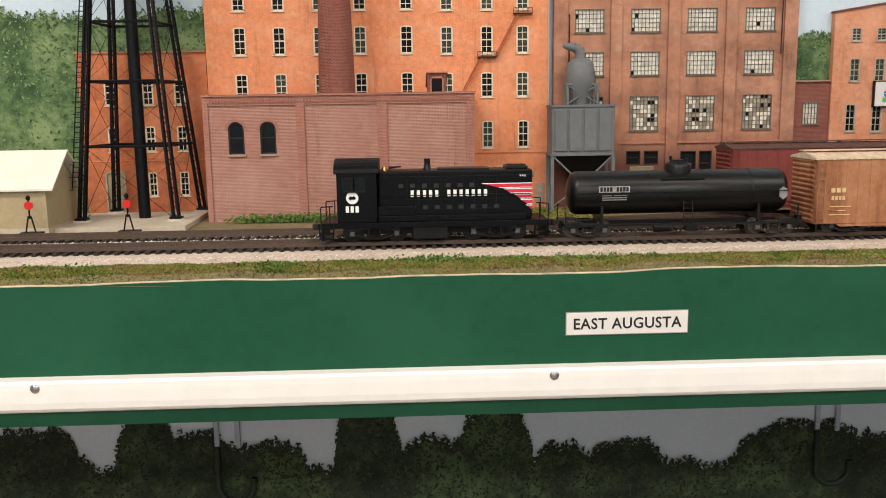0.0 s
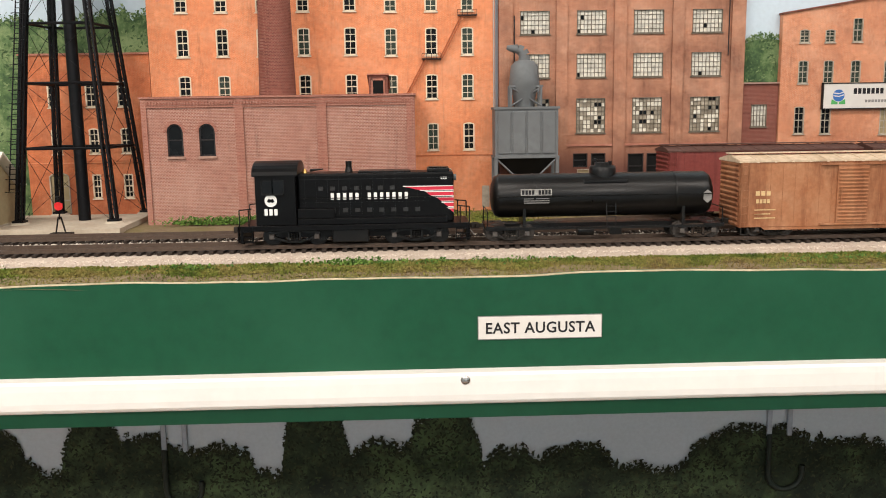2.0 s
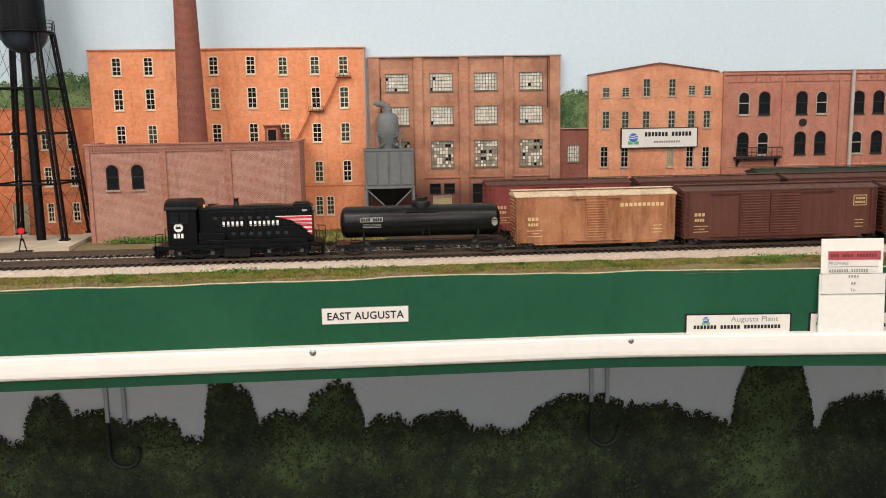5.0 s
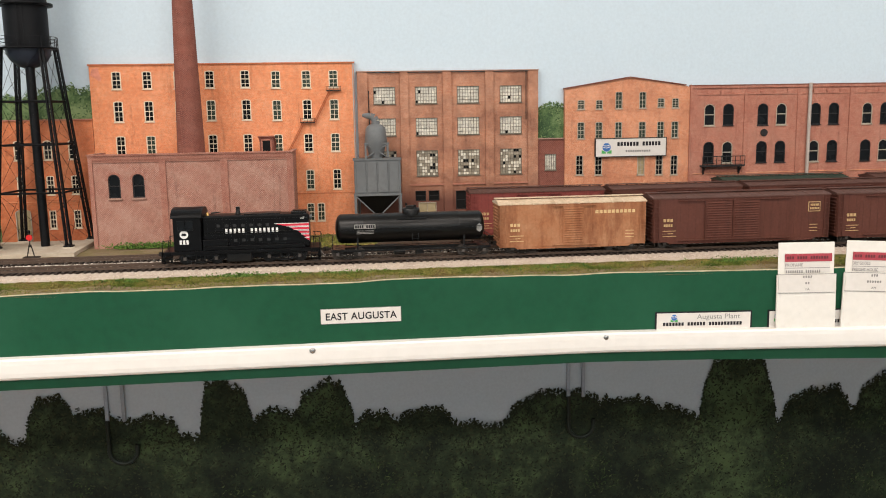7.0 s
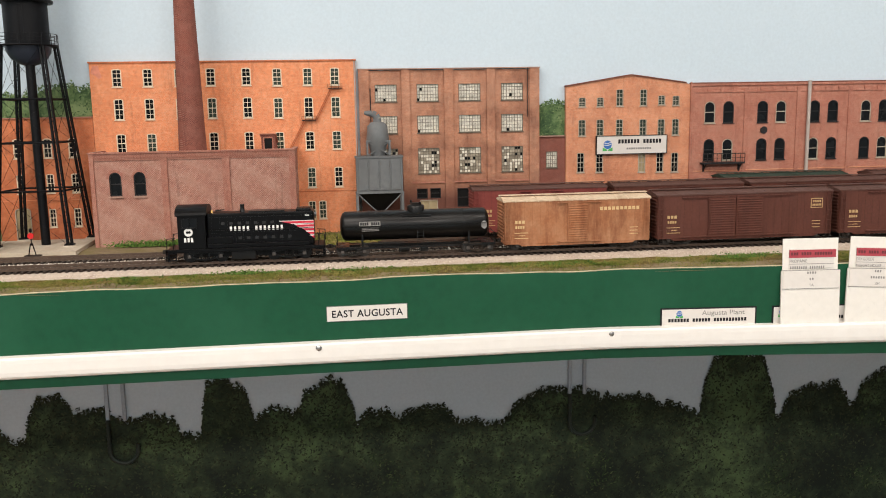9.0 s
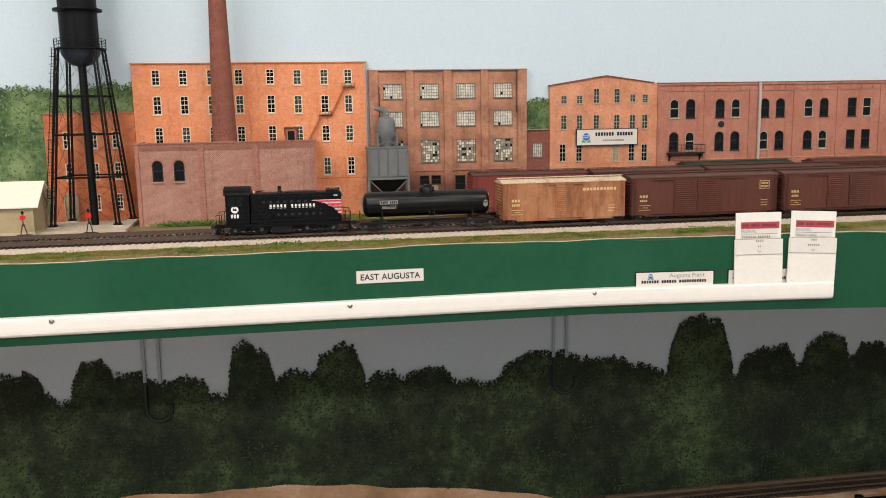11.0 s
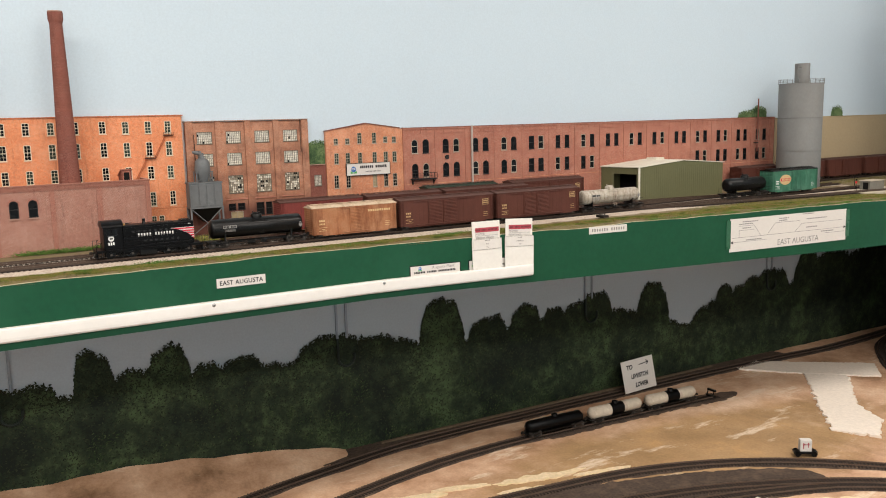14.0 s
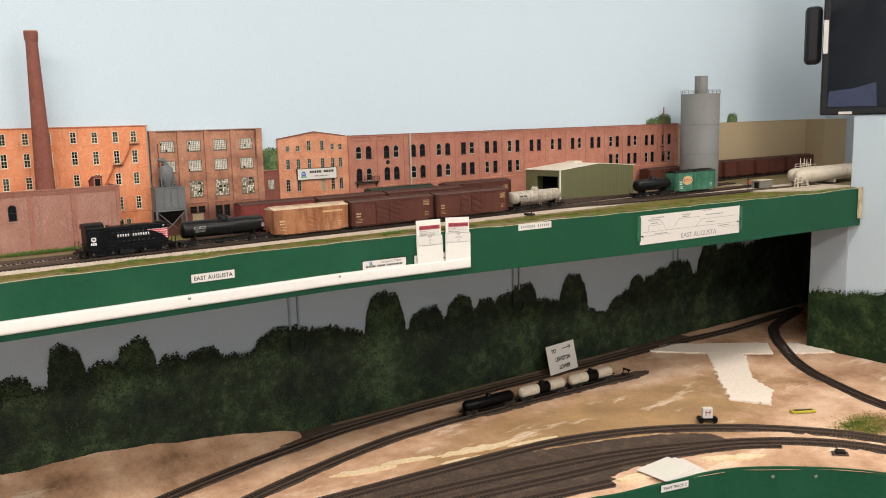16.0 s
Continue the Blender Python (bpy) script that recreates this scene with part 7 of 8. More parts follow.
lab = thing("place_label", "white printed place-name label on the green fascia", "label", on_fascia(-0.0025, -0.0302))
part("plate", Kit().cham((-0.0337, -0.0009, -0.0062), (0.0337, 0, 0.0062), 0.0002), PAPER, lab)
part("border", Kit().box((-0.0341, -0.0006, -0.0066), (0.0341, 0, -0.0062)).box((-0.0341, -0.0006, 0.0062), (0.0341, 0, 0.0066)).box((-0.0341, -0.0006, -0.0062), (-0.0337, 0, 0.0062)).box((0.0337, -0.0006, -0.0062), (0.0341, 0, 0.0062)), INK_GREY, lab)
lettering("place_name", "EAST AUGUSTA", 0.0086, INK, lab, Matrix.Translation((0, -0.00095, -0.0030)), 1.06, 0.0600, 0.0, 0.00014)
st = thing("industry_label", "small white industry label on the green fascia", "label", on_fascia(0.6145, -0.0085))
part("plate", Kit().cham((-0.0385, -0.0009, -0.0060), (0.0385, 0, 0.0060), 0.0002), PAPER, st)
bars("industry_name", (7, 6), -0.034, 0.034, -0.0022, 0.0024, -0.0009, INK_GREY, st, gap=0.5)
pan = thing("track_plan_card", "white card with a printed track plan, taped to the fascia", "sign", on_fascia(1.030, -0.0135))
part("card", Kit().box((-0.150, -0.0010, -0.0585), (0.147, -0.0002, 0.0020)), PAPER, pan)
TAPE = mat("clear_tape", (0.03, 0.105, 0.058), 0.3, 0.1, 200)
for ta, tb in ((-0.158, -0.148), (0.146, 0.156)):
    part("tape", Kit().box((ta, -0.0013, -0.052), (tb, -0.0002, 0.0)), TAPE, pan)
lettering("plan_title", "EAST AUGUSTA", 0.0150, INK_GREY, pan, Matrix.Translation((0.020, -0.0011, -0.054)), 1.0, 0.106)
k = Kit()


def stroke(k, x0, z0, x1, z1, w=0.0003):
    d = Vector((x1 - x0, z1 - z0)).normalized()
    n = Vector((-d.y, d.x)) * w
    k.prism([(x0 + n.x, z0 + n.y), (x0 - n.x, z0 - n.y), (x1 - n.x, z1 - n.y), (x1 + n.x, z1 + n.y)], -0.0013, -0.0010)


for a in ((-0.145, -0.041, -0.060, -0.041), (-0.145, -0.033, 0.142, -0.033), (-0.128, -0.033, -0.128, -0.020), (-0.128, -0.020, -0.092, -0.020), (-0.092, -0.012, -0.075, -0.033), (-0.060, -0.033, -0.040, -0.012), (-0.128, -0.012, -0.092, -0.012), (-0.040, -0.012, 0.022, -0.012), (0.010, -0.033, 0.028, -0.018), (0.028, -0.018, 0.135, -0.018), (0.090, -0.041, 0.142, -0.041)):
    stroke(k, *a)
part("plan_lines", k, INK_GREY, pan)
k = Kit()
for x, z, n in ((-0.12, -0.0045, 9), (-0.128, -0.0085, 8), (-0.03, -0.0045, 6), (-0.03, -0.0085, 5), (0.03, 0.0, 7), (0.04, -0.010, 13), (0.04, -0.026, 7), (0.08, -0.037, 8), (-0.11, -0.0385, 9), (-0.12, -0.016, 5)):
    for i in range(n):
        k.box((x + i * 0.0042, -0.0012, z - 0.001), (x + i * 0.0042 + 0.0031, -0.0010, z + 0.001))
part("plan_notes", k, INK_GREY, pan)
part("arrow", Kit().prism([(0.1465, -0.033), (0.140, -0.0305), (0.140, -0.0355)], -0.0013, -0.0010).prism([(-0.150, -0.041), (-0.142, -0.0385), (-0.142, -0.0435)], -0.0013, -0.0010), INK, pan)

# white card rack strip, a J-shaped channel
SX1 = 0.4640
rack = thing("card_rack", "white plastic channel rack screwed along the fascia", "rack", pose(0, 0, 0))


def channel(x0, x1):
    prof = [(0.0, -0.0528), (-0.0060, -0.0528), (-0.0076, -0.0528), (-0.0084, -0.0545), (-0.0086, -0.0580), (-0.0086, -0.0650), (-0.0082, -0.0685), (-0.0072, -0.0700), (-0.0055, -0.0712), (0.0, -0.0712)]
    k = Kit()
    n = 40
    vs, fs = [], []
    m = len(prof)
    for i in range(n + 1):
        x = x0 + (x1 - x0) * i / n
        vs += [(x, fascia_y(x) + y, z) for y, z in prof]
        if i:
            a = (i - 1) * m
            fs += [(a + j, a + (j + 1) % m, a + m + (j + 1) % m, a + m + j) for j in range(m)]
    fs += [tuple(range(m)), tuple(n * m + j for j in range(m))]
    return k.add(vs, fs)


part("channel", channel(-0.95, SX1), WHITE_PVC, rack)
for x in (-0.605, -0.3235, -0.044, 0.2085):
    s = part("screw", Kit().lathe((x, fascia_y(x) - 0.0086, -0.0568), [(0.0001, -0.0009), (0.0018, -0.0007), (0.0026, 0.0)], 16, "z"), STEEL, rack, "steel screw")
    me = s.data
    me.transform(Matrix.Translation((x, fascia_y(x) - 0.0086, -0.0568)) @ Matrix.Rotation(-math.pi / 2, 4, "X") @ Matrix.Translation((-x, -(fascia_y(x) - 0.0086), 0.0568)))


def plant_sign(x, w):
    s = thing("plant_sign", "white plant card with black edge, tucked in the rack", "sign", on_fascia(x, -0.052))
    part("card", Kit().box((-w / 2, -0.0009, -0.004), (w / 2, -0.0002, 0.0135)), PAPER, s)
    part("edge", Kit().box((-w / 2 - 0.0014, -0.0007, -0.004), (-w / 2, -0.0001, 0.0147)).box((-w / 2, -0.0007, 0.0135), (w / 2, -0.0001, 0.0147)).box((w / 2, -0.0007, -0.004), (w / 2 + 0.0014, -0.0001, 0.0147)), INK, s)
    return s


s = plant_sign(0.2962, 0.0825)
emblem(s, -0.026, 0.0090, 0.0032, -0.0009)
lettering("plant_words", "Augusta Plant", 0.0062, INK_GREY, s, Matrix.Translation((0.013, -0.00095, 0.0080)), 1.0, 0.038)
bars("company_name", (7, 6, 11), -0.036, 0.034, 0.0022, 0.0052, -0.0009, INK, s)
s = plant_sign(0.3950, 0.0825)
emblem(s, -0.033, 0.0085, 0.0042, -0.0009)
bars("company_name", (7, 6, 11), -0.028, 0.036, 0.0022, 0.0052, -0.0009, INK, s)


def car_card(x, lean, title, receiver, marks, kind_word):
    c = thing("car_card", "white car card with a red header in the rack", "card", on_fascia(x, -0.066, 0.0030) @ Matrix.Rotation(radians(lean), 4, "Y") @ Matrix.Rotation(radians(-3), 4, "X"), "car cards")
    part("back_card", Kit().cham((-0.0245, -0.0012, 0.010), (0.0245, 0.0, 0.0880), 0.0003), ACRYLIC, c)
    part("pocket", Kit().cham((-0.0262, -0.0034, 0.0), (0.0258, -0.0014, 0.0600), 0.0003), ACRYLIC, c)
    part("waybill", Kit().box((-0.0190, -0.0018, 0.0620), (0.0205, -0.0012, 0.0790)).box((-0.0250, -0.0042, 0.0444), (0.0244, -0.0034, 0.0600)), PAPER, c)
    part("red_band", Kit().box((-0.0190, -0.0022, 0.0712), (0.0220, -0.0012, 0.0781)), INK_RED, c)
    part("fold_line", Kit().box((-0.0255, -0.0040, 0.0440), (0.0250, -0.0034, 0.0444)).box((-0.0255, -0.0040, 0.0602), (0.0250, -0.0034, 0.0606)).box((-0.0190, -0.0021, 0.0655), (0.0205, -0.0017, 0.0659)), INK_GREY, c)
    bars("header_words", (3, 4, 7), -0.0180, 0.0190, 0.0735, 0.0760, -0.0022, INK_MAROON, c)
    lettering("cargo", title, 0.0040, INK_GREY, c, Matrix.Translation((-0.0110, -0.00185, 0.0670)), 1.0, 0.0155)
    if receiver:
        lettering("receiver", receiver, 0.0036, INK_GREY, c, Matrix.Translation((-0.0075, -0.00185, 0.0616)), 1.0, 0.0225)
    else:
        bars("receiver", (8, 7), -0.0185, 0.0125, 0.0614, 0.0638, -0.0018, INK_GREY, c, gap=0.5)
    for i, n in enumerate(marks):
        bars("car_marks", (n,), -0.0011 * n, 0.0011 * n, 0.0572 - 0.0055 * i, 0.0592 - 0.0055 * i, -0.0042, INK_GREY, c, gap=0.45)
    lettering("car_type", kind_word, 0.0032, INK_GREY, c, Matrix.Translation((0, -0.00425, 0.0462)), 1.0, 0.0042)
    return c


car_card(0.3840, 0.0, "PROPANE", "", (4, 2), "TA")
car_card(0.4400, 2.5, "DRY GOODS", "FREIGHT HOUSE", (3, 6), "XM")

# ---------- lower deck ----------
LZ = -0.432
EDGE = [(-0.9, -0.62), (-0.3, -0.58), (0.1, -0.565), (0.40, -0.570), (0.503, -0.580), (0.557, -0.598), (0.674, -0.621), (0.788, -0.653), (0.899, -0.736), (0.973, -0.826), (1.02, -0.95), (1.04, -1.25), (1.04, -2.0)]


def edge_y(x):
    for (xa, ya), (xb, yb) in zip(EDGE, EDGE[1:]):
        if xa <= x <= xb:
            return ya + (yb - ya) * (x - xa) / max(1e-6, xb - xa)
    return EDGE[0][1] if x < EDGE[0][0] else -2.0


def low_sheet():
    k = Kit()
    nx, ny = 170, 70
    vs, fs = [], []
    for i in range(nx + 1):
        x = -0.9 + 3.05 * i / nx
        f = edge_y(x)
        for j in range(ny + 1):
            y = f + (0.005 - f) * j / ny
            z = LZ + 0.0022 * noise.noise(Vector((x * 9, y * 9, 7))) + 0.0012 * noise.noise(Vector((x * 30, y * 30, 7)))
            # bank that climbs the wall at the far left
            up = max(0.0, min(1.0, (0.26 - x) / 0.40)) ** 0.6
            toe = -0.035 - 0.22 * (0.25 - x)
            back = max(0.0, min(1.0, (y - toe) / (0.005 - toe))) if x < 0.26 else 0
            z += 0.060 * up * back ** 0.8 + 0.008 * up * back * noise.noise(Vector((x * 14, y * 20, 2)))
            vs.append((x, y, z))
    for i in range(nx):
        for j in range(ny):
            a = i * (ny + 1) + j
            fs.append((a, a + ny + 1, a + ny + 2, a + 1))
    return k.add(vs, fs, True)


setting("lower_ground", low_sheet(), LOW_GROUND, "bare tan plaster ground of the lower deck", "ground")
sm = [(p.x, p.y) for p in along(EDGE, 0.02)]
k = Kit()
vs, fs = [], []
for i, (x, y) in enumerate(sm):
    vs += [(x, y - 0.002, LZ - 0.10), (x, y - 0.002, LZ + 0.003), (x, y + 0.004, LZ + 0.003), (x, y + 0.004, LZ - 0.10)]
    if i:
        a = 4 * i - 4
        fs += [(a + j, a + 4 + j, a + 4 + (j + 1) % 4, a + (j + 1) % 4) for j in range(4)]
setting("lower_fascia", k.add(vs, fs), FASCIA, "curved green fascia of the lower deck", "fascia")
LT = LZ + 0.0025
track("lower track along the painted woods", [(-0.45, -0.27), (-0.2, -0.18), (-0.048, -0.128), (0.066, -0.095), (0.19, -0.068), (0.338, -0.042), (0.484, -0.034), (0.64, -0.033), (0.977, -0.036), (1.39, -0.044), (1.62, -0.055), (2.0, -0.03)], LT, (-0.30, 1.35), TIE_LOW, bed=GREY_DIRT, bw=0.0125)
track("lower siding where small tank cars stand", [(-0.30, -0.34), (-0.1, -0.275), (0.067, -0.22), (0.205, -0.181), (0.317, -0.156), (0.416, -0.142), (0.575, -0.138), (0.8, -0.148), (1.06, -0.162)], LT, (-0.30, 1.35), TIE_LOW, bed=GREY_DIRT, bw=0.0125)
track("curved lower main track", [(-0.35, -0.27), (-0.1, -0.285), (0.18, -0.311), (0.461, -0.339), (0.653, -0.368), (0.821, -0.435), (0.958, -0.531), (1.066, -0.648), (1.127, -0.757), (1.17, -0.90), (1.19, -1.1)], LT, (-0.30, 1.35), TIE_LOW, bed=GREY_DIRT, bw=0.0125)
track("curved lower second track", [(-0.3, -0.30), (-0.05, -0.325), (0.27, -0.382), (0.461, -0.420), (0.691, -0.480), (0.895, -0.580), (1.018, -0.680), (1.079, -0.785), (1.12, -0.92), (1.14, -1.1)], LT, (-0.30, 1.35), TIE_LOW, bed=GREY_DIRT, bw=0.0125)
track("short curved lower yard track", [(-0.2, -0.345), (0.1, -0.40), (0.352, -0.450), (0.536, -0.488), (0.655, -0.511), (0.76, -0.542), (0.873, -0.588), (0.95, -0.640)], LT + 0.0004, (-0.30, 1.35), TIE_LOW, bed=GREY_DIRT, bw=0.0125)
track("stub yard track on the lower deck", [(-0.15, -0.40), (0.2, -0.465), (0.447, -0.524), (0.58, -0.556)], LT, (-0.30, 1.35), TIE_LOW, bed=GREY_DIRT, bw=0.0125)
track("curved track into the dark tunnel corner", [(1.27, -0.85), (1.31, -0.654), (1.348, -0.548), (1.418, -0.41), (1.532, -0.277), (1.719, -0.121), (1.95, -0.05)], LT, (-0.30, 1.35), TIE_LOW, bed=GREY_DIRT, bw=0.0125)


def flat_patch(pts, z, jag, seed):
    r = random.Random(seed)
    line = along(pts + [pts[0]], 0.008)[:-1]
    return [(p.x + r.uniform(-jag, jag), p.y + r.uniform(-jag, jag)) for p in line]


def torn_outline(corners, jag, seed):
    # straight plan edges with a torn, uneven rim
    r = random.Random(seed)
    out = []
    for (xa, ya), (xb, yb) in zip(corners, corners[1:] + corners[:1]):
        n = max(1, int(math.hypot(xb - xa, yb - ya) / 0.007))
        out += [(xa + (xb - xa) * i / n + r.gauss(0, jag), ya + (yb - ya) * i / n + r.gauss(0, jag)) for i in range(n)]
    return out


setting("plaster_patch", Kit().slab(torn_outline([(1.257, -0.052), (1.341, -0.035), (1.556, -0.206), (1.477, -0.276), (1.36, -0.172)], 0.0022, 3), LZ - 0.002, LZ + 0.0038), WHITE_PATCH, "white plaster patch on the bare ground", "ground")
setting("plaster_patch_tail", Kit().slab(torn_outline([(1.355, -0.165), (1.425, -0.228), (1.265, -0.360), (1.217, -0.447), (1.136, -0.494), (1.089, -0.431), (1.200, -0.312)], 0.0026, 8), LZ - 0.002, LZ + 0.0034), WHITE_PATCH, "torn tail of the white plaster patch", "ground")
setting("plaster_patch_small", Kit().slab(torn_outline([(1.575, -0.236), (1.612, -0.262), (1.612, -0.368), (1.505, -0.300)], 0.0025, 4), LZ - 0.002, LZ + 0.0034), WHITE_PATCH, "small white plaster patch by the curved track", "ground")
# cream and yellow paint dragged over the ground with a wide brush
for n, (cx, cy, sx, sy, turn) in enumerate(((0.47, -0.285, 0.060, 0.010, -8), (0.53, -0.300, 0.050, 0.007, -4), (0.44, -0.318, 0.045, 0.008, -14), (0.60, -0.330, 0.055, 0.006, -12), (0.36, -0.255, 0.05, 0.008, -18), (0.27, -0.245, 0.06, 0.009, -16), (0.66, -0.575, 0.07, 0.012, -14), (0.83, -0.620, 0.06, 0.012, -30))):
    c, q = math.cos(radians(turn)), math.sin(radians(turn))
    rim = [(sx * math.cos(a) * (1 + 0.22 * noise.noise(Vector((a * 2, n, 1)))), sy * math.sin(a) * (1 + 0.7 * noise.noise(Vector((a * 3, n, 6))))) for a in [2 * math.pi * i / 48 for i in range(48)]]
    setting("paint_drag", Kit().slab([(cx + u * c - v * q, cy + u * q + v * c) for u, v in rim], LZ - 0.002, LZ + 0.0022 + 0.0001 * n), CREAM_DRAG, "cream paint dragged over the bare ground", "ground")
setting("wall_dirt", Kit().slab(torn_outline([(0.20, -0.045), (0.45, -0.030), (1.45, -0.030), (1.45, 0.004), (0.16, 0.004)], 0.002, 9), LZ - 0.002, LZ + 0.0031), GREY_DIRT, "dark dirt between the lower track and the wall", "ground")
setting("backer_strip", Kit().box((0.33, -0.009, LZ - 0.001), (1.22, -0.004, LZ + 0.0065)), STRIP_WOOD, "thin wooden strip along the foot of the painted woods", "trim")


def straw_tuft(r):
    return 1.17 + r.gauss(0, 0.035), -0.685 + r.gauss(0, 0.022), r.uniform(0.3, 1.0), LZ + 0.001


tagged(part("straw_grass", leaves(5000, straw_tuft, 0.003, 14, 0.0016), GRASS), "thin yellow-green grass scattered on the lower ground", "grass", "", "stuff").data.materials.append(GRASS)
setting("yard_dirt", Kit().slab(flat_patch([(-0.2, -0.27), (0.148, -0.29), (0.348, -0.319), (0.619, -0.385), (0.828, -0.470), (0.90, -0.545), (0.84, -0.585), (0.732, -0.548), (0.6, -0.535), (0.587, -0.551), (0.444, -0.530), (0.1, -0.48), (-0.2, -0.44)], LZ, 0.003, 6), LZ - 0.002, LZ + 0.0021), GREY_DIRT, "dark dirt packed between the yard tracks", "ground")
setting("dirt_strip", Kit().slab(flat_patch([(0.62, -0.165), (0.85, -0.172), (1.08, -0.185), (1.10, -0.155), (0.9, -0.128), (0.62, -0.116)], LZ, 0.003, 5), LZ - 0.002, LZ + 0.0028), GREY_DIRT, "dark dirt beside the siding", "ground")


def small_tank(label, x, y, a, c1, c2):
    t = thing("tank_car", label, "tank car", pose(x, y, LT + 0.0042, 0, 0, a), "lower tank cars")
    z, h, r = 0.0180, 0.066, 0.0120
    part("tank", Kit().lathe((0, 0, z), [(0.0004, -h), (r * 0.7, -h + 0.002), (r, -h + 0.007), (r, h - 0.007), (r * 0.7, h - 0.002), (0.0004, h)], 24, "x"), c1, t)
    if c2:
        part("paint_band", Kit().lathe((0, 0, z), [(r + 0.0003, -0.015), (r + 0.0003, 0.017)], 24, "x"), c2, t)
    part("dome", Kit().lathe((0, 0, z), [(0.006, r * 0.7), (0.006, r + 0.004), (0.0002, r + 0.0055)], 16), c2 or c1, t)
    part("underframe", Kit().box((-h - 0.003, -0.012, 0.0052), (h + 0.003, 0.012, 0.0072)), BLACK_DULL, t)
    for s in (-1, 1):
        truck(t, s * 0.050)
        coupler(t, s * (h + 0.003), s)
    return t


small_tank("small black tank car on the lower siding", 0.640, -0.1405, -2, BLACK, None)
small_tank("white tank car with black bands on the lower siding", 0.788, -0.1475, -2, TANK_WHITE, BLACK)
small_tank("white and black banded tank car on the lower siding", 0.934, -0.1545, -3, TANK_WHITE, BLACK)
bp = thing("bumper", "black track bumper at the siding's end", "bumper", pose(1.048, -0.161, LT + 0.002))
part("post", Kit().box((-0.003, -0.012, 0), (0.003, 0.012, 0.003)).cyl((-0.004, -0.008, 0.0), (0.003, -0.008, 0.014), 0.0014, 6).cyl((-0.004, 0.008, 0.0), (0.003, 0.008, 0.014), 0.0014, 6).box((0.001, -0.011, 0.011), (0.005, 0.011, 0.015)), BLACK_DULL, bp)

# hand-lettered note leaning on the wall
note = thing("handwritten_note", "white card with hand-lettered directions leaning on the wall", "note", Matrix.Translation((0.9500, -0.052, LT + 0.0045)) @ Matrix.Rotation(radians(-2.5), 4, "Y") @ Matrix.Rotation(radians(-12), 4, "X"))
part("card", Kit().box((-0.046, 0, 0), (0.046, 0.0008, 0.070)), PAPER, note)
for txt, x, z, w in (("TO", -0.024, 0.0500, 0.017), ("LEWISTON", 0.002, 0.0290, 0.050), ("LOWER", 0.004, 0.0090, 0.036)):
    lettering("handwriting", txt, 0.0135, INK, note, Matrix.Translation((x, -0.0003, z)), 1.0, w, 0.15, 0.0005)
k = Kit()
stroke(k, 0.004, 0.0560, 0.032, 0.0580, 0.0009)
stroke(k, 0.025, 0.0625, 0.032, 0.0580, 0.0009)
stroke(k, 0.026, 0.0525, 0.032, 0.0580, 0.0009)
part("drawn_arrow", Kit().add([(x, y + 0.0009, z) for x, y, z in k.v], k.f), INK, note)

cc = thing("wheel_set_car", "black wheel car carrying a small white marked cube", "model car", pose(0.946, -0.474, LZ + 0.001, 0, 0, -36))
part("chassis", Kit().cham((-0.020, -0.007, 0.004), (0.020, 0.007, 0.009), 0.0008), BLACK_DULL, cc)
for x in (-0.014, 0.014):
    for y in (-0.008, 0.008):
        part("wheel", Kit().cyl((x, y - 0.001, 0.005), (x, y + 0.001, 0.005), 0.0052, 16), BLACK_DULL, cc)
part("cube", Kit().cham((-0.010, -0.006, 0.009), (0.010, 0.006, 0.030), 0.0005), PAPER, cc)
part("red_mark", Kit().box((-0.005, -0.0063, 0.014), (-0.0035, -0.0059, 0.025)).box((0.003, -0.0063, 0.016), (0.0045, -0.0059, 0.026)).box((-0.006, -0.0063, 0.021), (0.006, -0.0059, 0.0225)), INK_RED, cc)
ye = thing("yellow_tool", "flat yellow-green plastic tool lying on the ground", "tool", pose(1.142, -0.566, LZ + 0.0015, 0, 0, -30))
part("body", Kit().cham((-0.026, -0.007, 0), (0.026, 0.007, 0.005), 0.001), YELLOW, ye)
part("inlay", Kit().box((-0.020, -0.0035, 0.005), (0.020, 0.0035, 0.0056)), GREY_DIRT, ye)
sm_ = thing("switch_machine", "small dark switch machine beside the curved track", "switch machine", pose(0.996, -0.730, LZ + 0.001, 0, 0, -50))
part("case", Kit().cham((-0.009, -0.006, 0), (0.009, 0.006, 0.007), 0.0008), BLACK_DULL, sm_)
part("lever", Kit().cyl((-0.004, 0, 0.006), (-0.007, 0, 0.013), 0.0009, 6), BLACK_DULL, sm_)
part("base", Kit().box((-0.014, -0.008, 0), (0.014, 0.008, 0.0015)), GREY_DIRT, sm_)
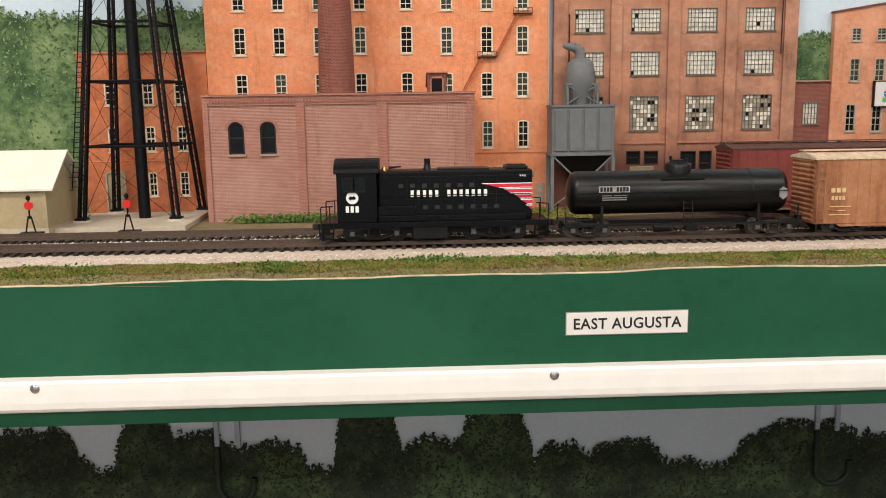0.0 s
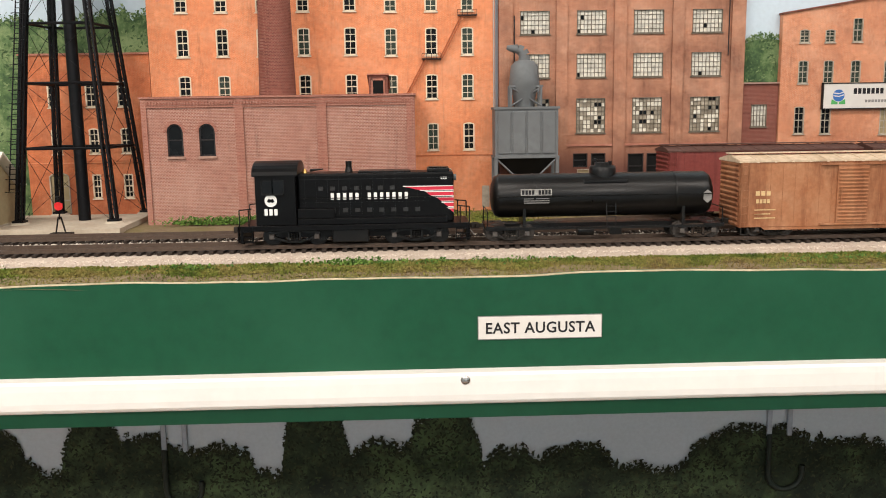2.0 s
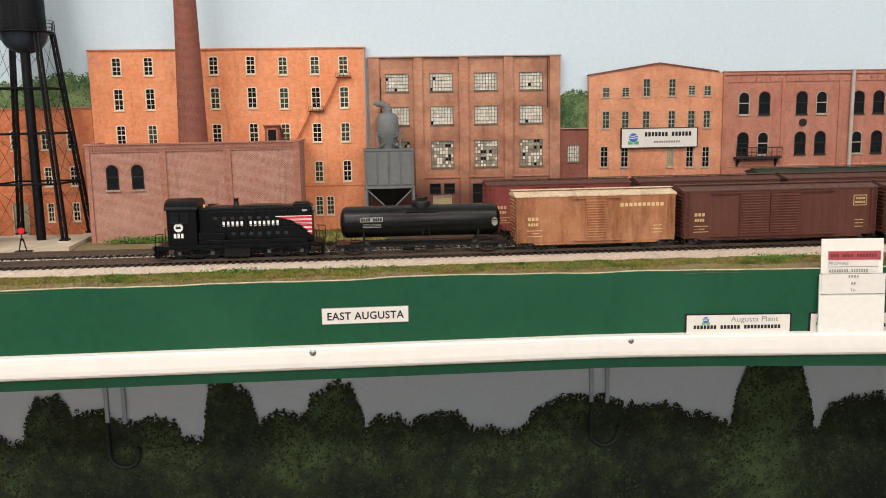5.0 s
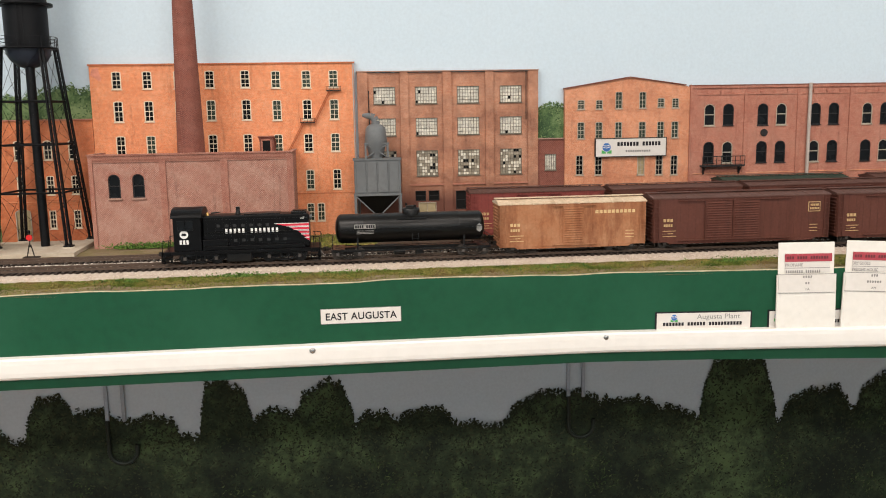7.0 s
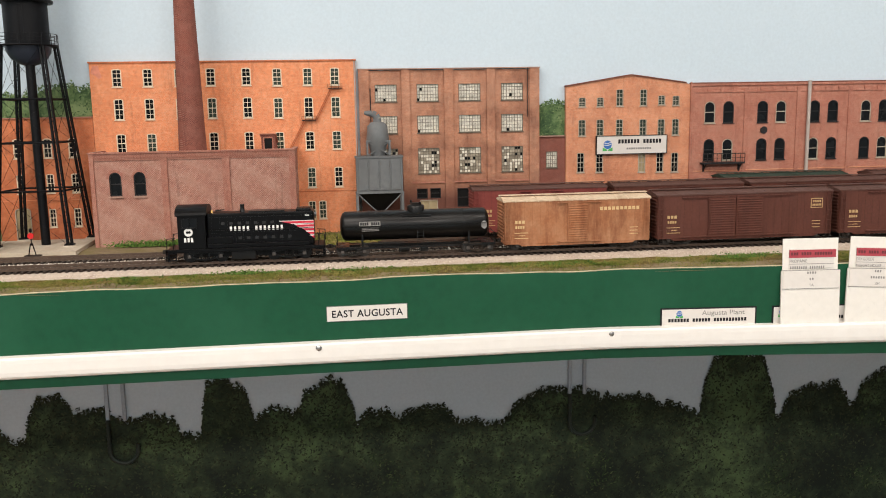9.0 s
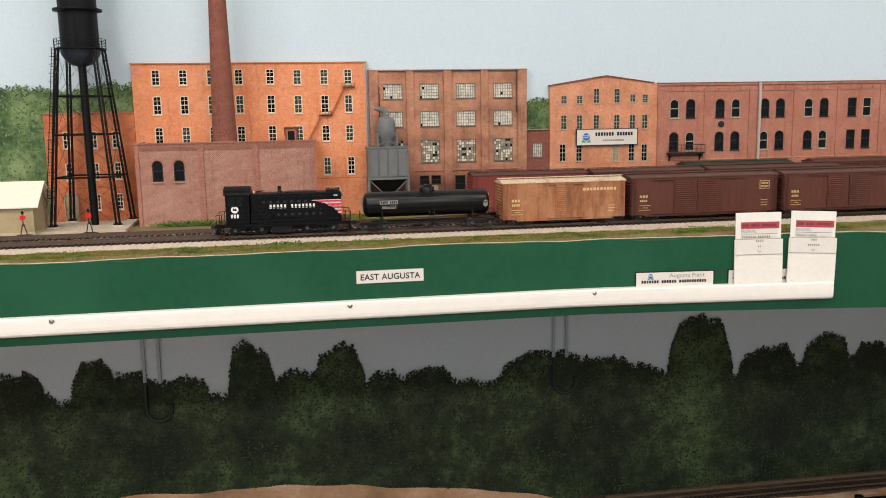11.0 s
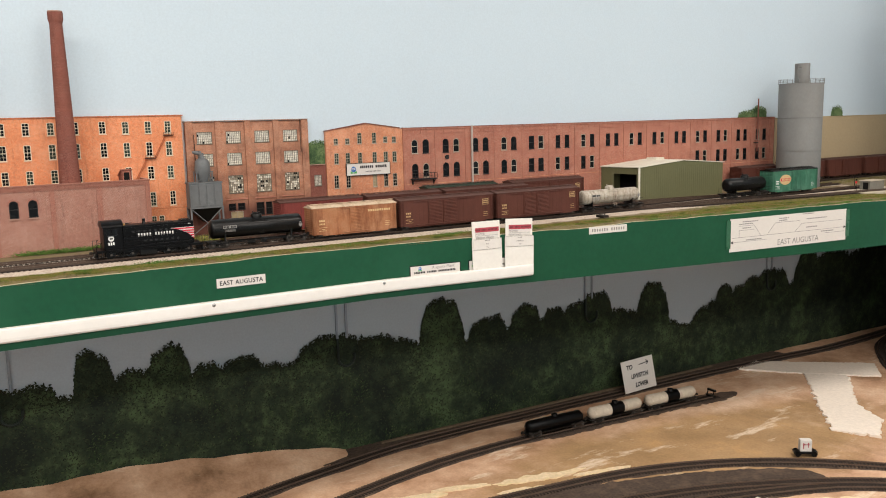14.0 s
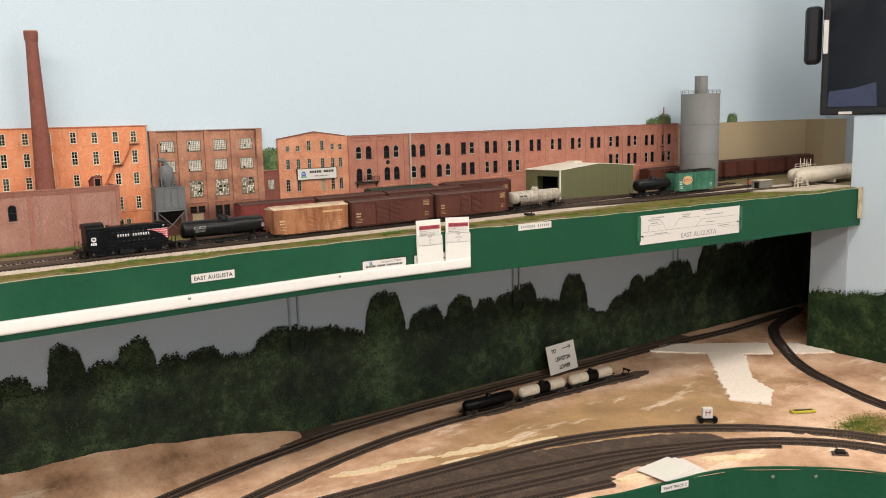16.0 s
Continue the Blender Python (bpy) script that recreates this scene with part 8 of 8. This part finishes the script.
for i, (dx, dy, a) in enumerate(((0, 0, 2), (0.008, -0.004, -4), (0.014, -0.008, -10))):
    w = thing("paper_slip", "loose white paper slip with faint print", "paper", pose(0.688 + dx, -0.584 + dy, LZ + 0.0060 - 0.0012 * i, 0, 0, a), "paper slips")
    part("sheet", Kit().box((-0.044, -0.032, 0), (0.044, 0.032, 0.0009)), PAPER, w)
    if i == 0:
        k = Kit()
        for j in range(5):
            k.box((-0.030, -0.018 + 0.009 * j, 0.0009), (0.024 - 0.006 * (j % 2), -0.016 + 0.009 * j, 0.0011))
        part("faint_print", k, mat("pale_green_print", (0.55, 0.62, 0.45), 0.7, 0.1, 300), w)
tt = thing("team_track_label", "small white track label on the lower fascia edge", "label", pose(0.6605, -0.6245, LZ - 0.004, 0, 0, -14))
part("plate", Kit().box((-0.028, -0.0012, -0.0060), (0.028, -0.0002, 0.0060)), PAPER, tt)
lettering("label_words", "TEAM TRACK 2", 0.0068, INK, tt, Matrix.Translation((0, -0.0013, -0.0024)), 1.0, 0.048)
for x in (0.84, 0.90):
    sc = thing("fascia_screw", "small steel screw in the lower fascia", "screw", pose(x, edge_y(x) - 0.003, LZ - 0.012, 0, 0, -35), "fascia screws")
    part("head", Kit().cyl((0, 0, 0), (0, -0.0012, 0), 0.003, 12), STEEL, sc)

# ---------- wall television ----------
tv = thing("wall_television", "black television on a wall arm, dark glossy screen", "television", pose(1.859, -0.499, 0.178, 0, 0, -58))
part("casing", Kit().cham((-0.30, -0.02, 0.0), (0.42, 0.03, 0.42), 0.004), TV_BLACK, tv)
part("screen", Kit().box((-0.285, -0.0215, 0.020), (0.405, -0.0195, 0.405)), TV_SCREEN, tv)
part("screen_picture", Kit().prism([(-0.283, 0.022), (-0.281, 0.062), (-0.224, 0.068), (-0.171, 0.083), (-0.167, 0.022)], -0.0220, -0.0214), TV_BLUE, tv, "dim blue picture on the screen")
part("mount_arm", Kit().cham((0.05, 0.030, 0.19), (0.09, 0.318, 0.23), 0.004), TV_BLACK, tv)
part("small_tag", Kit().box((-0.256, -0.0225, 0.002), (-0.224, -0.0195, 0.009)), PAPER, tv)
part("wall_arm", Kit().cham((-0.345, 0.0, 0.135), (-0.302, 0.05, 0.285), 0.012), TV_BLACK, tv)
part("white_sticker", Kit().box((-0.2995, -0.0225, 0.16), (-0.288, -0.0195, 0.245)), PAPER, tv)
